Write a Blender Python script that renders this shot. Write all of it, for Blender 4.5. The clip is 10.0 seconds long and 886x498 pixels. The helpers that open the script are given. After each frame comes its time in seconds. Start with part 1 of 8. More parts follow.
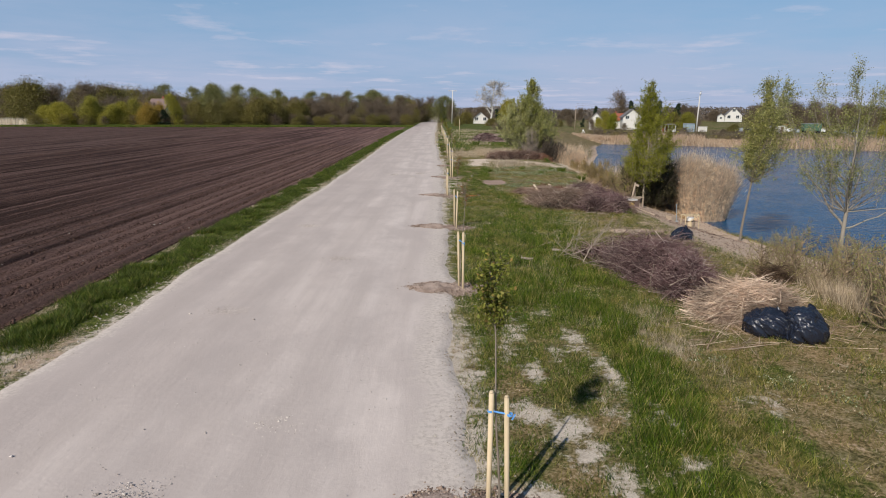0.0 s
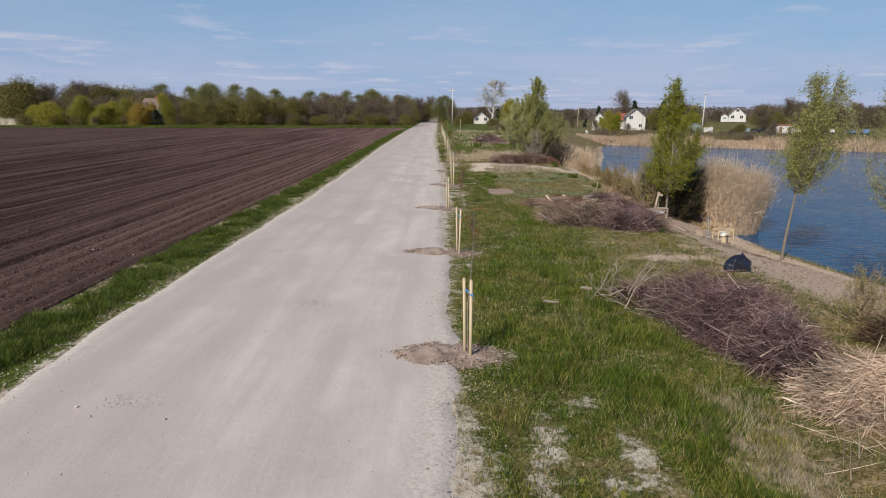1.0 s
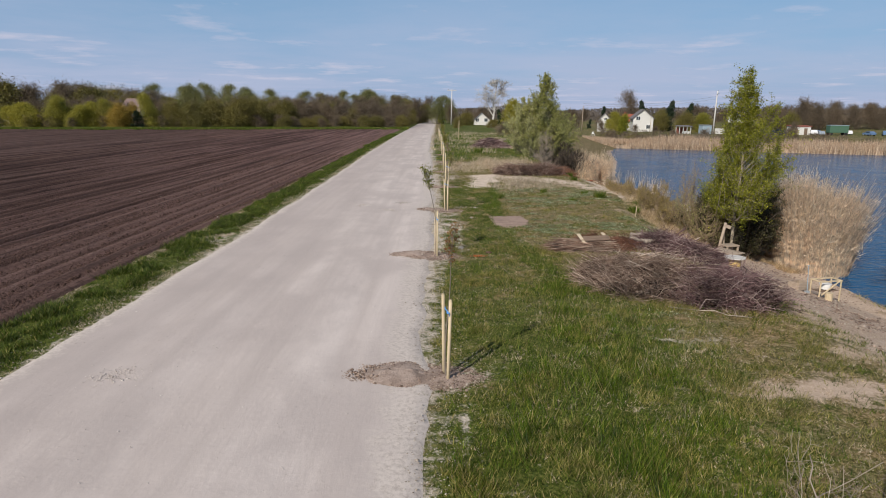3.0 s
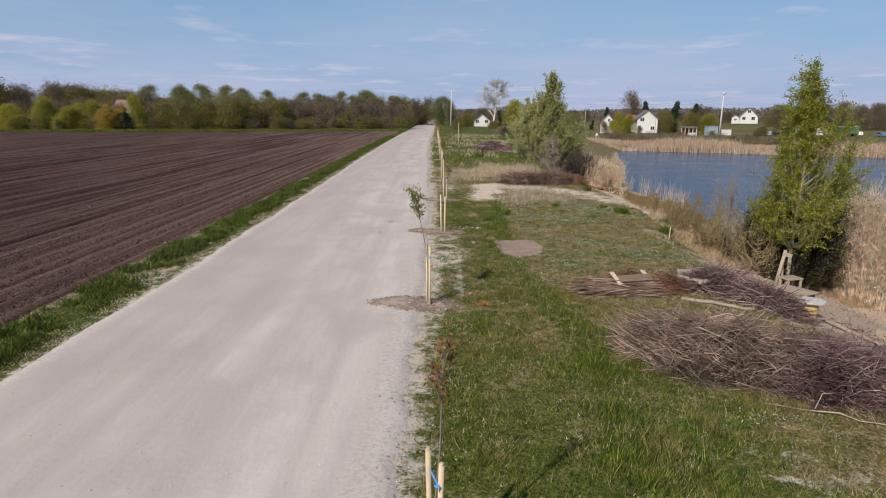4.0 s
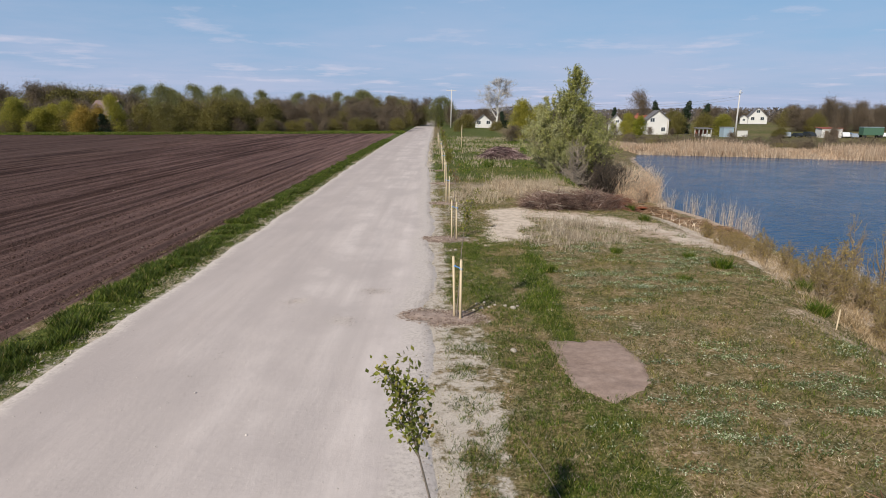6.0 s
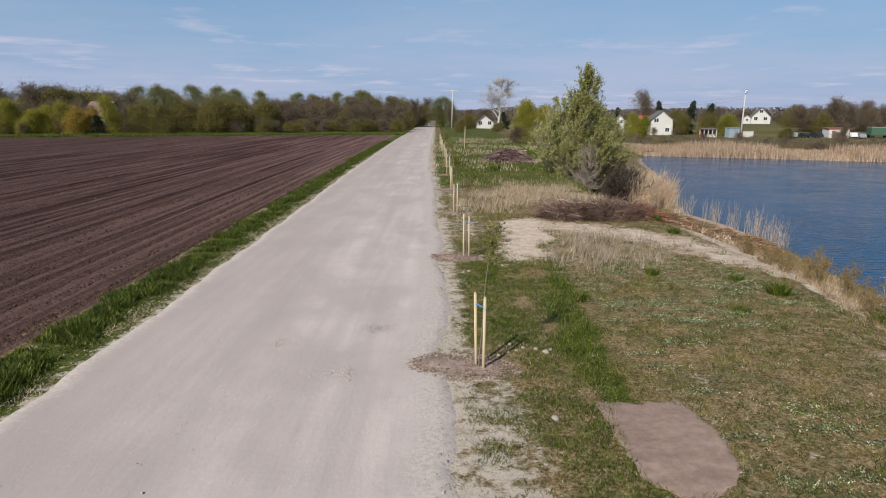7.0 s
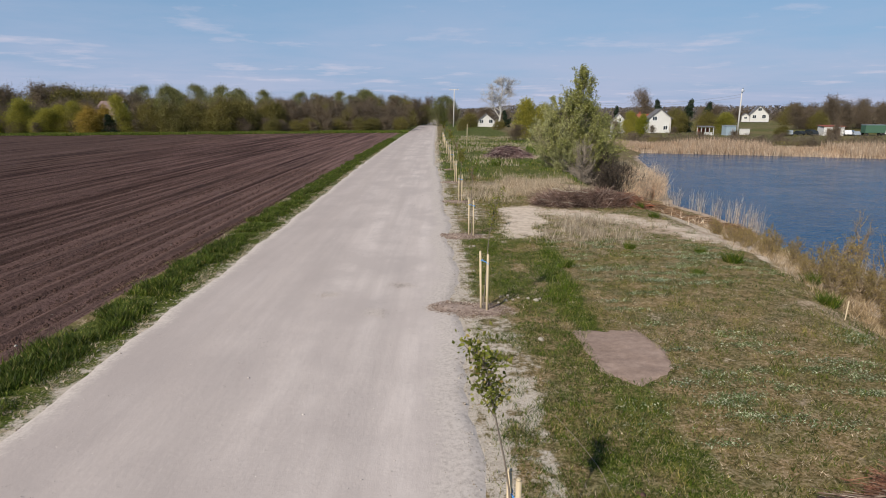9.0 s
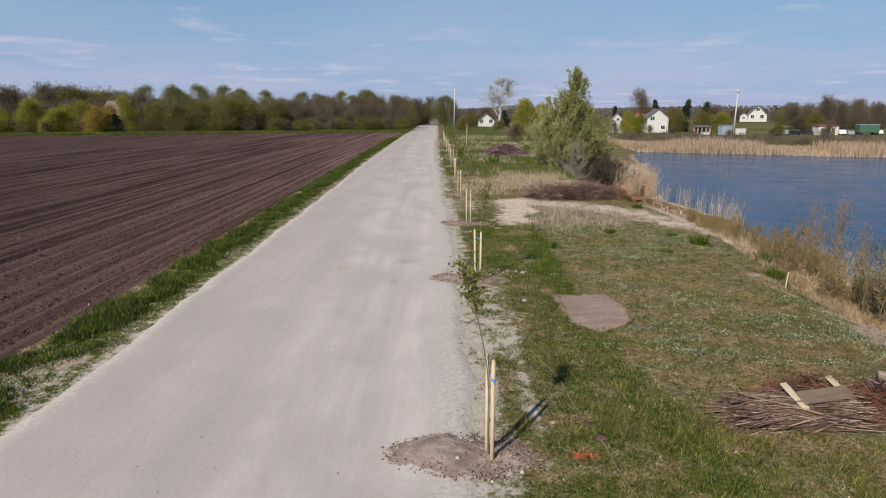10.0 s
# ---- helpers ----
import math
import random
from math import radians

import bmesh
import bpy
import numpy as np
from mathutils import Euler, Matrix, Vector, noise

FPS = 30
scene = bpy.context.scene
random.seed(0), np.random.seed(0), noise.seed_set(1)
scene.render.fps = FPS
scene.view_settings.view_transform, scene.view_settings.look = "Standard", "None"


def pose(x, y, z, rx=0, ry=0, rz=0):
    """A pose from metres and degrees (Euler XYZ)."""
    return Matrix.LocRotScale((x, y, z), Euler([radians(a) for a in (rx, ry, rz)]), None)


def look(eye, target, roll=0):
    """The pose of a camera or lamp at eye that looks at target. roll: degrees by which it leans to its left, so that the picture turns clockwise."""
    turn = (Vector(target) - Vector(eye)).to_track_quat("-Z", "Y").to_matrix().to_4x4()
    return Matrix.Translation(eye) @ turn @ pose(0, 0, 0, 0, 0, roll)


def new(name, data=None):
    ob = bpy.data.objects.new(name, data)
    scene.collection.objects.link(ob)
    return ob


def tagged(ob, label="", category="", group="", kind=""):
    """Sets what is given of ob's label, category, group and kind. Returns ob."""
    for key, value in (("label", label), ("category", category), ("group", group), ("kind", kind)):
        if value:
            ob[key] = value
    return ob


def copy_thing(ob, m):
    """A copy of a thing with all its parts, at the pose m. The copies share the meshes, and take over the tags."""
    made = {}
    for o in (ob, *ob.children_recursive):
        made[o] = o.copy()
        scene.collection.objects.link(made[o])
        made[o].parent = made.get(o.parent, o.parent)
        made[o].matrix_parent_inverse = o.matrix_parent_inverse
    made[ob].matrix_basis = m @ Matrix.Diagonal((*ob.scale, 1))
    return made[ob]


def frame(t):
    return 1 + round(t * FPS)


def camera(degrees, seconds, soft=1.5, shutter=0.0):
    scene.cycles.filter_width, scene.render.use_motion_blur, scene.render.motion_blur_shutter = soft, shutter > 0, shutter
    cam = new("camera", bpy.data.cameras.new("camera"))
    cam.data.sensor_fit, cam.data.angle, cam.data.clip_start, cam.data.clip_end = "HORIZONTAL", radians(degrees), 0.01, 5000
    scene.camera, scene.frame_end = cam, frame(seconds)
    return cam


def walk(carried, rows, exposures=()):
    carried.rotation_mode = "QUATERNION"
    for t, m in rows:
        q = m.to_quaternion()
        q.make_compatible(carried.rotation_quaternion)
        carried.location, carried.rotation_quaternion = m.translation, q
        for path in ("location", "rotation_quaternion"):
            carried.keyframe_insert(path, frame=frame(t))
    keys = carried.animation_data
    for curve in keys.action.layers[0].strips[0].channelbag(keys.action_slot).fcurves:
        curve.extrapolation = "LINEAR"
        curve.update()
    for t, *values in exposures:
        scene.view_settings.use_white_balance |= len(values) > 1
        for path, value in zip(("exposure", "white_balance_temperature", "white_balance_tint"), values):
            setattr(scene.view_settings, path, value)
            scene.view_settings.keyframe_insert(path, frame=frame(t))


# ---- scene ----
cam = camera(71.0, 10.0, soft=1.0)
PATH = [
    (0, (0.162, 2.941, 4.4), (0.154, 4.894, 3.969), 0.3),
    (0.5, (0.176, 5.056, 4.41), (0.168, 7.009, 3.979), 0.3),
    (1, (0.138, 7.253, 4.437), (0.13, 9.205, 4.006), 0.3),
    (1.5, (0.076, 9.558, 4.454), (0.067, 11.511, 4.023), 0.3),
    (2, (0.044, 11.899, 4.489), (0.036, 13.852, 4.058), 0.3),
    (2.5, (0.287, 14.241, 4.502), (0.279, 16.194, 4.071), 0.3),
    (4, (0.639, 21.431, 4.585), (0.631, 23.385, 4.158), 0.2),
    (4.5, (0.555, 23.912, 4.633), (0.546, 25.866, 4.206), 0.2),
    (5, (0.447, 26.463, 4.67), (0.44, 28.417, 4.243), 0.15),
    (5.5, (0.351, 29.142, 4.685), (0.345, 31.096, 4.258), 0.15),
    (6.8, (-0.056, 34.043, 4.771), (-0.058, 35.998, 4.347), 0.0),
    (7, (-0.146, 34.244, 4.789), (-0.15, 36.198, 4.364), 0.0),
    (7.5, (-0.317, 34.156, 4.815), (-0.321, 36.11, 4.389), -0.0),
    (8, (-0.391, 33.406, 4.815), (-0.398, 35.359, 4.388), -0.0),
    (8.5, (-0.406, 32.267, 4.792), (-0.413, 34.22, 4.364), -0.1),
    (9, (-0.408, 30.803, 4.776), (-0.416, 32.756, 4.347), -0.1),
    (9.5, (-0.375, 29.128, 4.755), (-0.384, 31.081, 4.326), -0.1),
    (10, (-0.375, 28.081, 4.748), (-0.385, 30.034, 4.319), -0.1),
]
walk(cam, [(t, look(eye, target, roll)) for t, eye, target, roll in PATH],
     exposures=[(0, 0.05), (2.5, 0.03), (4, 0.08), (5, 0.13), (5.5, 0.16), (7, 0.05), (10, 0.05)])

# ---- daylight: clear spring afternoon, thin high cloud, sun behind the camera on its left ----
SUN_AZ, SUN_EL = math.atan2(-0.52, -0.85), radians(36)
EXPOSURE = 0.0
scene.view_settings.exposure = EXPOSURE
world = bpy.data.worlds.new("sky")
scene.world = world
world.use_nodes = True
wn, wl = world.node_tree.nodes, world.node_tree.links
wn.clear()
w_out, w_bg, w_sky = wn.new("ShaderNodeOutputWorld"), wn.new("ShaderNodeBackground"), wn.new("ShaderNodeTexSky")
w_sky.sky_type, w_sky.sun_disc = "NISHITA", False
w_sky.sun_elevation, w_sky.sun_rotation = SUN_EL, SUN_AZ
w_sky.altitude, w_sky.air_density, w_sky.dust_density, w_sky.ozone_density = 100, 1.0, 0.3, 3.0
w_bg.inputs["Strength"].default_value = 0.071
w_tc = wn.new("ShaderNodeTexCoord")
w_sep = wn.new("ShaderNodeSeparateXYZ")
wl.new(w_tc.outputs["Generated"], w_sep.inputs[0])


def w_math(op, a, b):
    n = wn.new("ShaderNodeMath")
    n.operation = op
    for k, v in enumerate((a, b)):
        if isinstance(v, (int, float)):
            n.inputs[k].default_value = v
        else:
            wl.new(v, n.inputs[k])
    return n.outputs[0]


# thin cloud sheets seen edge-on: project the direction on a high level plane
w_up = w_math("ADD", w_math("MAXIMUM", w_sep.outputs["Z"], 0.0), 0.05)
w_comb = wn.new("ShaderNodeCombineXYZ")
wl.new(w_math("DIVIDE", w_sep.outputs["X"], w_up), w_comb.inputs[0])
wl.new(w_math("MULTIPLY", w_math("DIVIDE", w_sep.outputs["Y"], w_up), 1.0), w_comb.inputs[1])


def w_cloud(scale, lo, hi, detail, seed):
    n, r = wn.new("ShaderNodeTexNoise"), wn.new("ShaderNodeValToRGB")
    off = wn.new("ShaderNodeVectorMath")
    off.operation = "ADD"
    off.inputs[1].default_value = (seed, seed * 1.7, seed * 0.3)
    wl.new(w_comb.outputs[0], off.inputs[0])
    wl.new(off.outputs[0], n.inputs["Vector"])
    n.inputs["Scale"].default_value, n.inputs["Detail"].default_value, n.inputs["Roughness"].default_value = scale, detail, 0.62
    r.color_ramp.elements[0].position, r.color_ramp.elements[1].position = lo, hi
    wl.new(n.outputs["Fac"], r.inputs[0])
    return r.outputs[0]


w_veil = w_cloud(0.25, 0.38, 0.6, 11, 6.4)
w_puff = w_cloud(1.0, 0.56, 0.74, 8, 5.3)
w_low = w_math("POWER", w_math("SUBTRACT", 1.0, w_math("MINIMUM", w_math("MAXIMUM", w_sep.outputs["Z"], 0.0), 1.0)), 7.0)
w_haze = wn.new("ShaderNodeMix")
w_haze.data_type = "RGBA"
w_thin = w_math("POWER", w_math("SUBTRACT", 1.0, w_math("MINIMUM", w_math("MAXIMUM", w_sep.outputs["Z"], 0.0), 1.0)), 3.0)
wl.new(w_math("MULTIPLY", w_thin, 0.97), w_haze.inputs[0])
wl.new(w_sky.outputs[0], w_haze.inputs[6])
w_grad = wn.new("ShaderNodeValToRGB")
w_grad.color_ramp.elements[0].color, w_grad.color_ramp.elements[1].color = (0.42, 0.53, 0.79, 1), (0.23, 0.52, 0.86, 1)
w_grad.color_ramp.elements[1].position = 0.2
w_grad.color_ramp.elements.new(0.08).color = (0.345, 0.525, 0.835, 1)
wl.new(w_sep.outputs["Z"], w_grad.inputs[0])
w_gain = wn.new("ShaderNodeVectorMath")
w_gain.operation = "SCALE"
w_gain.inputs[3].default_value = 10.9
wl.new(w_grad.outputs[0], w_gain.inputs[0])
wl.new(w_gain.outputs[0], w_haze.inputs[7])
w_fac = w_math("MULTIPLY", w_math("MULTIPLY", w_veil, 0.9), w_low)
w_mix = wn.new("ShaderNodeMix")
w_mix.data_type = "RGBA"
wl.new(w_fac, w_mix.inputs[0])
wl.new(w_haze.outputs[2], w_mix.inputs[6])
w_mix.inputs[7].default_value = (6.3, 6.9, 9.2, 1)
w_mix2 = wn.new("ShaderNodeMix")
w_mix2.data_type = "RGBA"
wl.new(w_math("MULTIPLY", w_math("MULTIPLY", w_puff, w_thin), 0.85), w_mix2.inputs[0])
wl.new(w_mix.outputs[2], w_mix2.inputs[6])
w_mix2.inputs[7].default_value = (8.6, 8.3, 9.9, 1)
wl.new(w_mix2.outputs[2], w_bg.inputs[0])
wl.new(w_bg.outputs[0], w_out.inputs[0])

sun_data = bpy.data.lights.new("sun", "SUN")
sun_data.energy, sun_data.angle, sun_data.color = 4.55, radians(0.6), (1.0, 0.92, 0.82)
sun = new("sun", sun_data)
sun.matrix_world = look((0, 0, 60), (0.52 * math.cos(SUN_EL), 0.85 * math.cos(SUN_EL), 60 - math.sin(SUN_EL)))


# ---- materials ----
class Mat:
    """A node material with short ways to wire it."""

    def __init__(self, name, rough=0.9, spec=0.3):
        self.m = bpy.data.materials.new(name)
        self.m.use_nodes = True
        self.n, self.l = self.m.node_tree.nodes, self.m.node_tree.links
        self.b = self.n["Principled BSDF"]
        self.b.inputs["Roughness"].default_value = rough
        self.b.inputs["Specular IOR Level"].default_value = spec

    def put(self, socket, v):
        if isinstance(v, (int, float)):
            socket.default_value = v
        elif isinstance(v, tuple):
            socket.default_value = (*v, 1) if len(v) == 3 and socket.type == "RGBA" else v
        else:
            self.l.new(v, socket)

    def co(self, sx=1, sy=1, sz=1):
        c, mp = self.n.new("ShaderNodeTexCoord"), self.n.new("ShaderNodeMapping")
        mp.inputs["Scale"].default_value = (sx, sy, sz)
        self.l.new(c.outputs["Object"], mp.inputs[0])
        return mp.outputs[0]

    def noise(self, scale, detail=4, rough=0.6, co=None, dist=0.0):
        n = self.n.new("ShaderNodeTexNoise")
        n.inputs["Scale"].default_value, n.inputs["Detail"].default_value = scale, detail
        n.inputs["Roughness"].default_value, n.inputs["Distortion"].default_value = rough, dist
        self.l.new(co or self.co(), n.inputs["Vector"])
        return n.outputs["Fac"]

    def ramp(self, fac, *stops):
        n = self.n.new("ShaderNodeValToRGB")
        e = n.color_ramp.elements
        while len(e) < len(stops):
            e.new(0.5)
        for k, (p, c) in enumerate(stops):
            e[k].position = p
            e[k].color = (c, c, c, 1) if isinstance(c, (int, float)) else (*c, 1)
        self.l.new(fac, n.inputs[0])
        return n.outputs[0]

    def mix(self, fac, a, b, kind="MIX"):
        n = self.n.new("ShaderNodeMix")
        n.data_type, n.blend_type = "RGBA", kind
        for k, v in ((0, fac), (6, a), (7, b)):
            self.put(n.inputs[k], v)
        return n.outputs[2]

    def math(self, op, a, b=0.0):
        n = self.n.new("ShaderNodeMath")
        n.operation = op
        self.put(n.inputs[0], a)
        self.put(n.inputs[1], b)
        return n.outputs[0]

    def attr(self, name):
        n = self.n.new("ShaderNodeAttribute")
        n.attribute_name = name
        return n.outputs["Fac"]

    def island(self):
        return self.n.new("ShaderNodeNewGeometry").outputs["Random Per Island"]

    def chance(self):
        return self.n.new("ShaderNodeObjectInfo").outputs["Random"]

    def bump(self, h, strength=0.5, dist=0.02):
        n = self.n.new("ShaderNodeBump")
        n.inputs["Strength"].default_value, n.inputs["Distance"].default_value = strength, dist
        self.l.new(h, n.inputs["Height"])
        self.l.new(n.outputs[0], self.b.inputs["Normal"])

    def colour(self, c):
        self.put(self.b.inputs["Base Color"], c)
        return self

    def thin(self, c, through_colour, share=0.35):
        """A thin leaf or blade: part of the light goes through."""
        t, mx = self.n.new("ShaderNodeBsdfTranslucent"), self.n.new("ShaderNodeMixShader")
        self.put(self.b.inputs["Base Color"], c)
        self.put(t.inputs["Color"], through_colour)
        mx.inputs[0].default_value = share
        out = self.n["Material Output"]
        self.l.new(self.b.outputs[0], mx.inputs[1])
        self.l.new(t.outputs[0], mx.inputs[2])
        self.l.new(mx.outputs[0], out.inputs[0])
        return self


def leaf_mat(name, stops, share=0.35, rough=0.6, patch=0.6, warm=(1.25, 1.15, 0.75)):
    k = Mat(name, rough, 0.3)
    c = k.ramp(k.island(), *stops)
    c = k.mix(1.0, c, k.ramp(k.noise(patch * 7, 3), (0.4, 0.68), (0.6, 1.25)), "MULTIPLY")
    c = k.mix(k.ramp(k.noise(patch, 3), (0.35, 0.0), (0.7, 0.5)), c, k.mix(1.0, c, warm, "MULTIPLY"))
    c = k.mix(0.5, c, k.mix(1.0, c, k.ramp(k.chance(), (0, (0.75, 0.8, 0.8)), (1, (1.2, 1.15, 1.0))), "MULTIPLY"))
    return k.thin(c, c, share).m


def bark_mat(name, a, b, scale=14):
    k = Mat(name, 0.9, 0.2)
    n = k.noise(scale, 6, 0.7, k.co(1, 1, 0.25))
    k.colour(k.mix(k.ramp(k.noise(1.7, 3), (0.35, 0.0), (0.7, 0.6)), k.ramp(n, (0.3, a), (0.7, b)), k.ramp(n, (0.3, b), (0.7, a))))
    k.bump(n, 0.6, 0.01)
    return k.m


def twig_mat(name, stops, big=1.5):
    k = Mat(name, 0.85, 0.25)
    c = k.ramp(k.island(), *stops)
    k.colour(k.mix(1.0, c, k.ramp(k.noise(big, 5), (0.35, 0.45), (0.65, 1.3)), "MULTIPLY"))
    return k.m


def wood_mat(name, a, b, axis="z", rough=0.75):
    k = Mat(name, rough, 0.3)
    co = {"z": k.co(9, 9, 0.5), "x": k.co(0.5, 9, 9), "y": k.co(9, 0.5, 9)}[axis]
    g = k.noise(5, 6, 0.65, co, 0.6)
    c = k.ramp(g, (0.3, a), (0.7, b))
    c = k.mix(0.45, c, k.mix(1.0, c, k.ramp(k.chance(), (0, 0.7), (1, 1.25)), "MULTIPLY"))
    k.colour(k.mix(k.ramp(k.noise(3, 4), (0.5, 0.0), (0.75, 0.45)), c, k.mix(1.0, c, (0.55, 0.52, 0.5), "MULTIPLY")))
    k.bump(g, 0.35, 0.004)
    return k.m


def plain_mat(name, c, rough=0.6, metal=0.0, dirt=0.35, scale=3.0, spec=0.4):
    k = Mat(name, rough, spec)
    k.b.inputs["Metallic"].default_value = metal
    n = k.noise(scale, 6, 0.65)
    d = tuple(v * 0.62 for v in c)
    k.colour(k.mix(k.ramp(n, (0.45, 0.0), (0.75, dirt)), c, d))
    k.put(k.b.inputs["Roughness"], k.ramp(k.noise(scale * 4, 3), (0.3, max(0.05, rough - 0.12)), (0.7, min(1, rough + 0.12))))
    k.bump(k.noise(scale * 12, 3), 0.12, 0.004)
    return k.m


# ground: turf, bare gravelly soil, pale sand, dead grass, by zone
k = Mat("turf_ground", 0.95, 0.15)
lush, bare, sandy, dead = (k.attr(a) for a in ("lush", "bare", "sandy", "dead"))
fine, mid, wide = k.noise(38, 5, 0.7), k.noise(4.5, 5, 0.65), k.noise(0.5, 4)
tiny = k.noise(17, 6, 0.75)
blend = k.math("ADD", k.math("MULTIPLY", mid, 0.3), k.math("MULTIPLY", tiny, 0.7))
olive = k.ramp(blend, (0.4, (0.048, 0.041, 0.013)), (0.5, (0.18, 0.144, 0.065)), (0.62, (0.4, 0.32, 0.21)))
olive = k.mix(k.ramp(k.noise(0.9, 6, 0.7), (0.4, 0.0), (0.6, 1.0)), k.mix(1.0, olive, (0.72, 0.78, 0.7), "MULTIPLY"), k.mix(1.0, olive, (1.25, 1.12, 1.14), "MULTIPLY"))
green = k.ramp(blend, (0.4, (0.016, 0.027, 0.003)), (0.5, (0.068, 0.09, 0.013)), (0.62, (0.19, 0.185, 0.05)))
turf = k.mix(k.ramp(k.math("ADD", lush, k.math("MULTIPLY", k.math("SUBTRACT", k.noise(1.3, 8, 0.75), 0.5), 2.8)), (0.16, 0.0), (0.55, 1.0)), olive, green)
straw = k.mix(fine, (0.25, 0.195, 0.135), (0.44, 0.36, 0.265))
turf = k.mix(k.ramp(k.math("ADD", dead, k.math("MULTIPLY", k.math("SUBTRACT", mid, 0.5), 2.0)), (0.3, 0.0), (0.75, 0.9)), turf, straw)
grit = k.mix(k.ramp(fine, (0.36, 0.0), (0.56, 1.0)), (0.41, 0.355, 0.295), (0.62, 0.545, 0.46))
grit = k.mix(k.ramp(mid, (0.5, 0.0), (0.64, 0.45)), grit, (0.34, 0.285, 0.225))
body = k.mix(k.ramp(k.math("ADD", bare, k.math("MULTIPLY", k.math("SUBTRACT", k.noise(2.6, 9, 0.8), 0.5), 2.8)), (0.4, 0.0), (0.66, 1.0)), turf, grit)
loam = k.mix(k.ramp(tiny, (0.4, 0.0), (0.6, 1.0)), (0.35, 0.25, 0.185), (0.58, 0.455, 0.355))
loam = k.mix(k.ramp(wide, (0.4, 0.0), (0.6, 0.6)), loam, (0.52, 0.41, 0.32))
body = k.mix(k.ramp(k.math("ADD", k.attr("dirt"), k.math("MULTIPLY", k.math("SUBTRACT", k.noise(1.2, 9, 0.78), 0.5), 3.2)), (0.34, 0.0), (0.66, 1.0)), body, loam)
sand_c = k.mix(k.ramp(k.noise(2.4, 7, 0.7), (0.46, 0.0), (0.6, 0.8)), k.mix(fine, (0.57, 0.465, 0.37), (0.74, 0.635, 0.52)), (0.46, 0.365, 0.28))
body = k.mix(k.ramp(k.math("ADD", sandy, k.math("MULTIPLY", k.math("SUBTRACT", k.noise(1.9, 9, 0.8), 0.5), 3.6)), (0.36, 0.0), (0.62, 1.0)), body, sand_c)
k.colour(body)
k.bump(k.math("ADD", fine, mid), 0.6, 0.03)
M_GROUND = k.m

# road: pale crushed limestone, swept into lengthwise bands
k = Mat("crushed_limestone", 0.95, 0.15)
bands = k.noise(1.3, 4, 0.6, k.co(1.0, 0.05, 1))
patch = k.noise(0.45, 6, 0.65, k.co(1.0, 0.6, 1))
grain = k.noise(90, 5, 0.8)
spots = k.noise(9, 6, 0.75)
c = k.ramp(bands, (0.36, (0.495, 0.433, 0.4)), (0.5, (0.56, 0.492, 0.455)), (0.64, (0.635, 0.562, 0.52)))
c = k.mix(k.ramp(patch, (0.42, 0.0), (0.6, 0.75)), c, (0.455, 0.397, 0.37))
side = k.n.new("ShaderNodeSeparateXYZ")
k.l.new(k.n.new("ShaderNodeTexCoord").outputs["Object"], side.inputs[0])
# road colour darkens towards its left side, broken up by noise
worn = k.math("ADD", k.math("MULTIPLY", k.math("ADD", side.outputs[0], 2.6), -0.24), k.math("MULTIPLY", k.math("SUBTRACT", k.noise(0.5, 5, 0.65, k.co(1, 0.25, 1)), 0.5), 1.2))
c = k.mix(k.ramp(worn, (0.0, 0.0), (1.0, 0.6)), c, (0.415, 0.355, 0.33))
c = k.mix(k.ramp(grain, (0.36, 0.3), (0.52, 0.0)), c, (0.45, 0.395, 0.36))
c = k.mix(k.math("MULTIPLY", k.ramp(spots, (0.6, 0.0), (0.7, 0.6)), k.ramp(k.noise(0.8, 4), (0.47, 0.0), (0.6, 1.0))), c, (0.27, 0.23, 0.2))
edge = k.attr("edge")
crumb = k.noise(13, 6, 0.8)
rimc = k.mix(k.ramp(crumb, (0.38, 0.0), (0.54, 1.0)), (0.42, 0.365, 0.325), (0.6, 0.535, 0.485))
c = k.mix(k.ramp(k.math("ADD", edge, k.math("MULTIPLY", k.math("SUBTRACT", k.noise(3.0, 8, 0.8), 0.5), 1.8)), (0.35, 0.0), (0.8, 0.9)), c, rimc)
k.colour(c)
k.bump(k.math("ADD", k.math("MULTIPLY", k.noise(120, 3, 0.6), 0.4), k.math("ADD", spots, k.math("MULTIPLY", k.noise(2.2, 5, 0.7, k.co(1, 0.3, 1)), 2.0))), 0.22, 0.03)
M_ROAD = k.m

# ploughed soil
k = Mat("ploughed_soil", 1.0, 0.1)
rows = k.noise(3.2, 5, 0.7, k.co(1.0, 0.008, 1))
lump = k.noise(9, 7, 0.8)
c = k.ramp(rows, (0.41, (0.045, 0.026, 0.02)), (0.5, (0.118, 0.068, 0.054)), (0.58, (0.2, 0.123, 0.099)))
c = k.mix(k.ramp(k.noise(0.06, 4), (0.4, 0.0), (0.7, 0.4)), c, (0.14, 0.086, 0.07))
turn = k.n.new("ShaderNodeMapping")
turn.inputs["Rotation"].default_value, turn.inputs["Scale"].default_value = (0, 0, -0.012), (1.0, 0.004, 1.0)
k.l.new(k.n.new("ShaderNodeTexCoord").outputs["Object"], turn.inputs[0])
for size, width, dark in ((0.75, 0.010, 0.9), (1.3, 0.010, 0.8), (2.6, 0.02, 0.45)):
    track = k.math("ABSOLUTE", k.math("SUBTRACT", k.noise(size, 2, 0.5, turn.outputs[0]), 0.5))
    c = k.mix(k.math("MULTIPLY", k.ramp(track, (width * 0.35, dark), (width, 0.0)), k.ramp(k.noise(0.5, 5, 0.7), (0.3, 0.3), (0.6, 1.0))), c, (0.026, 0.016, 0.014))
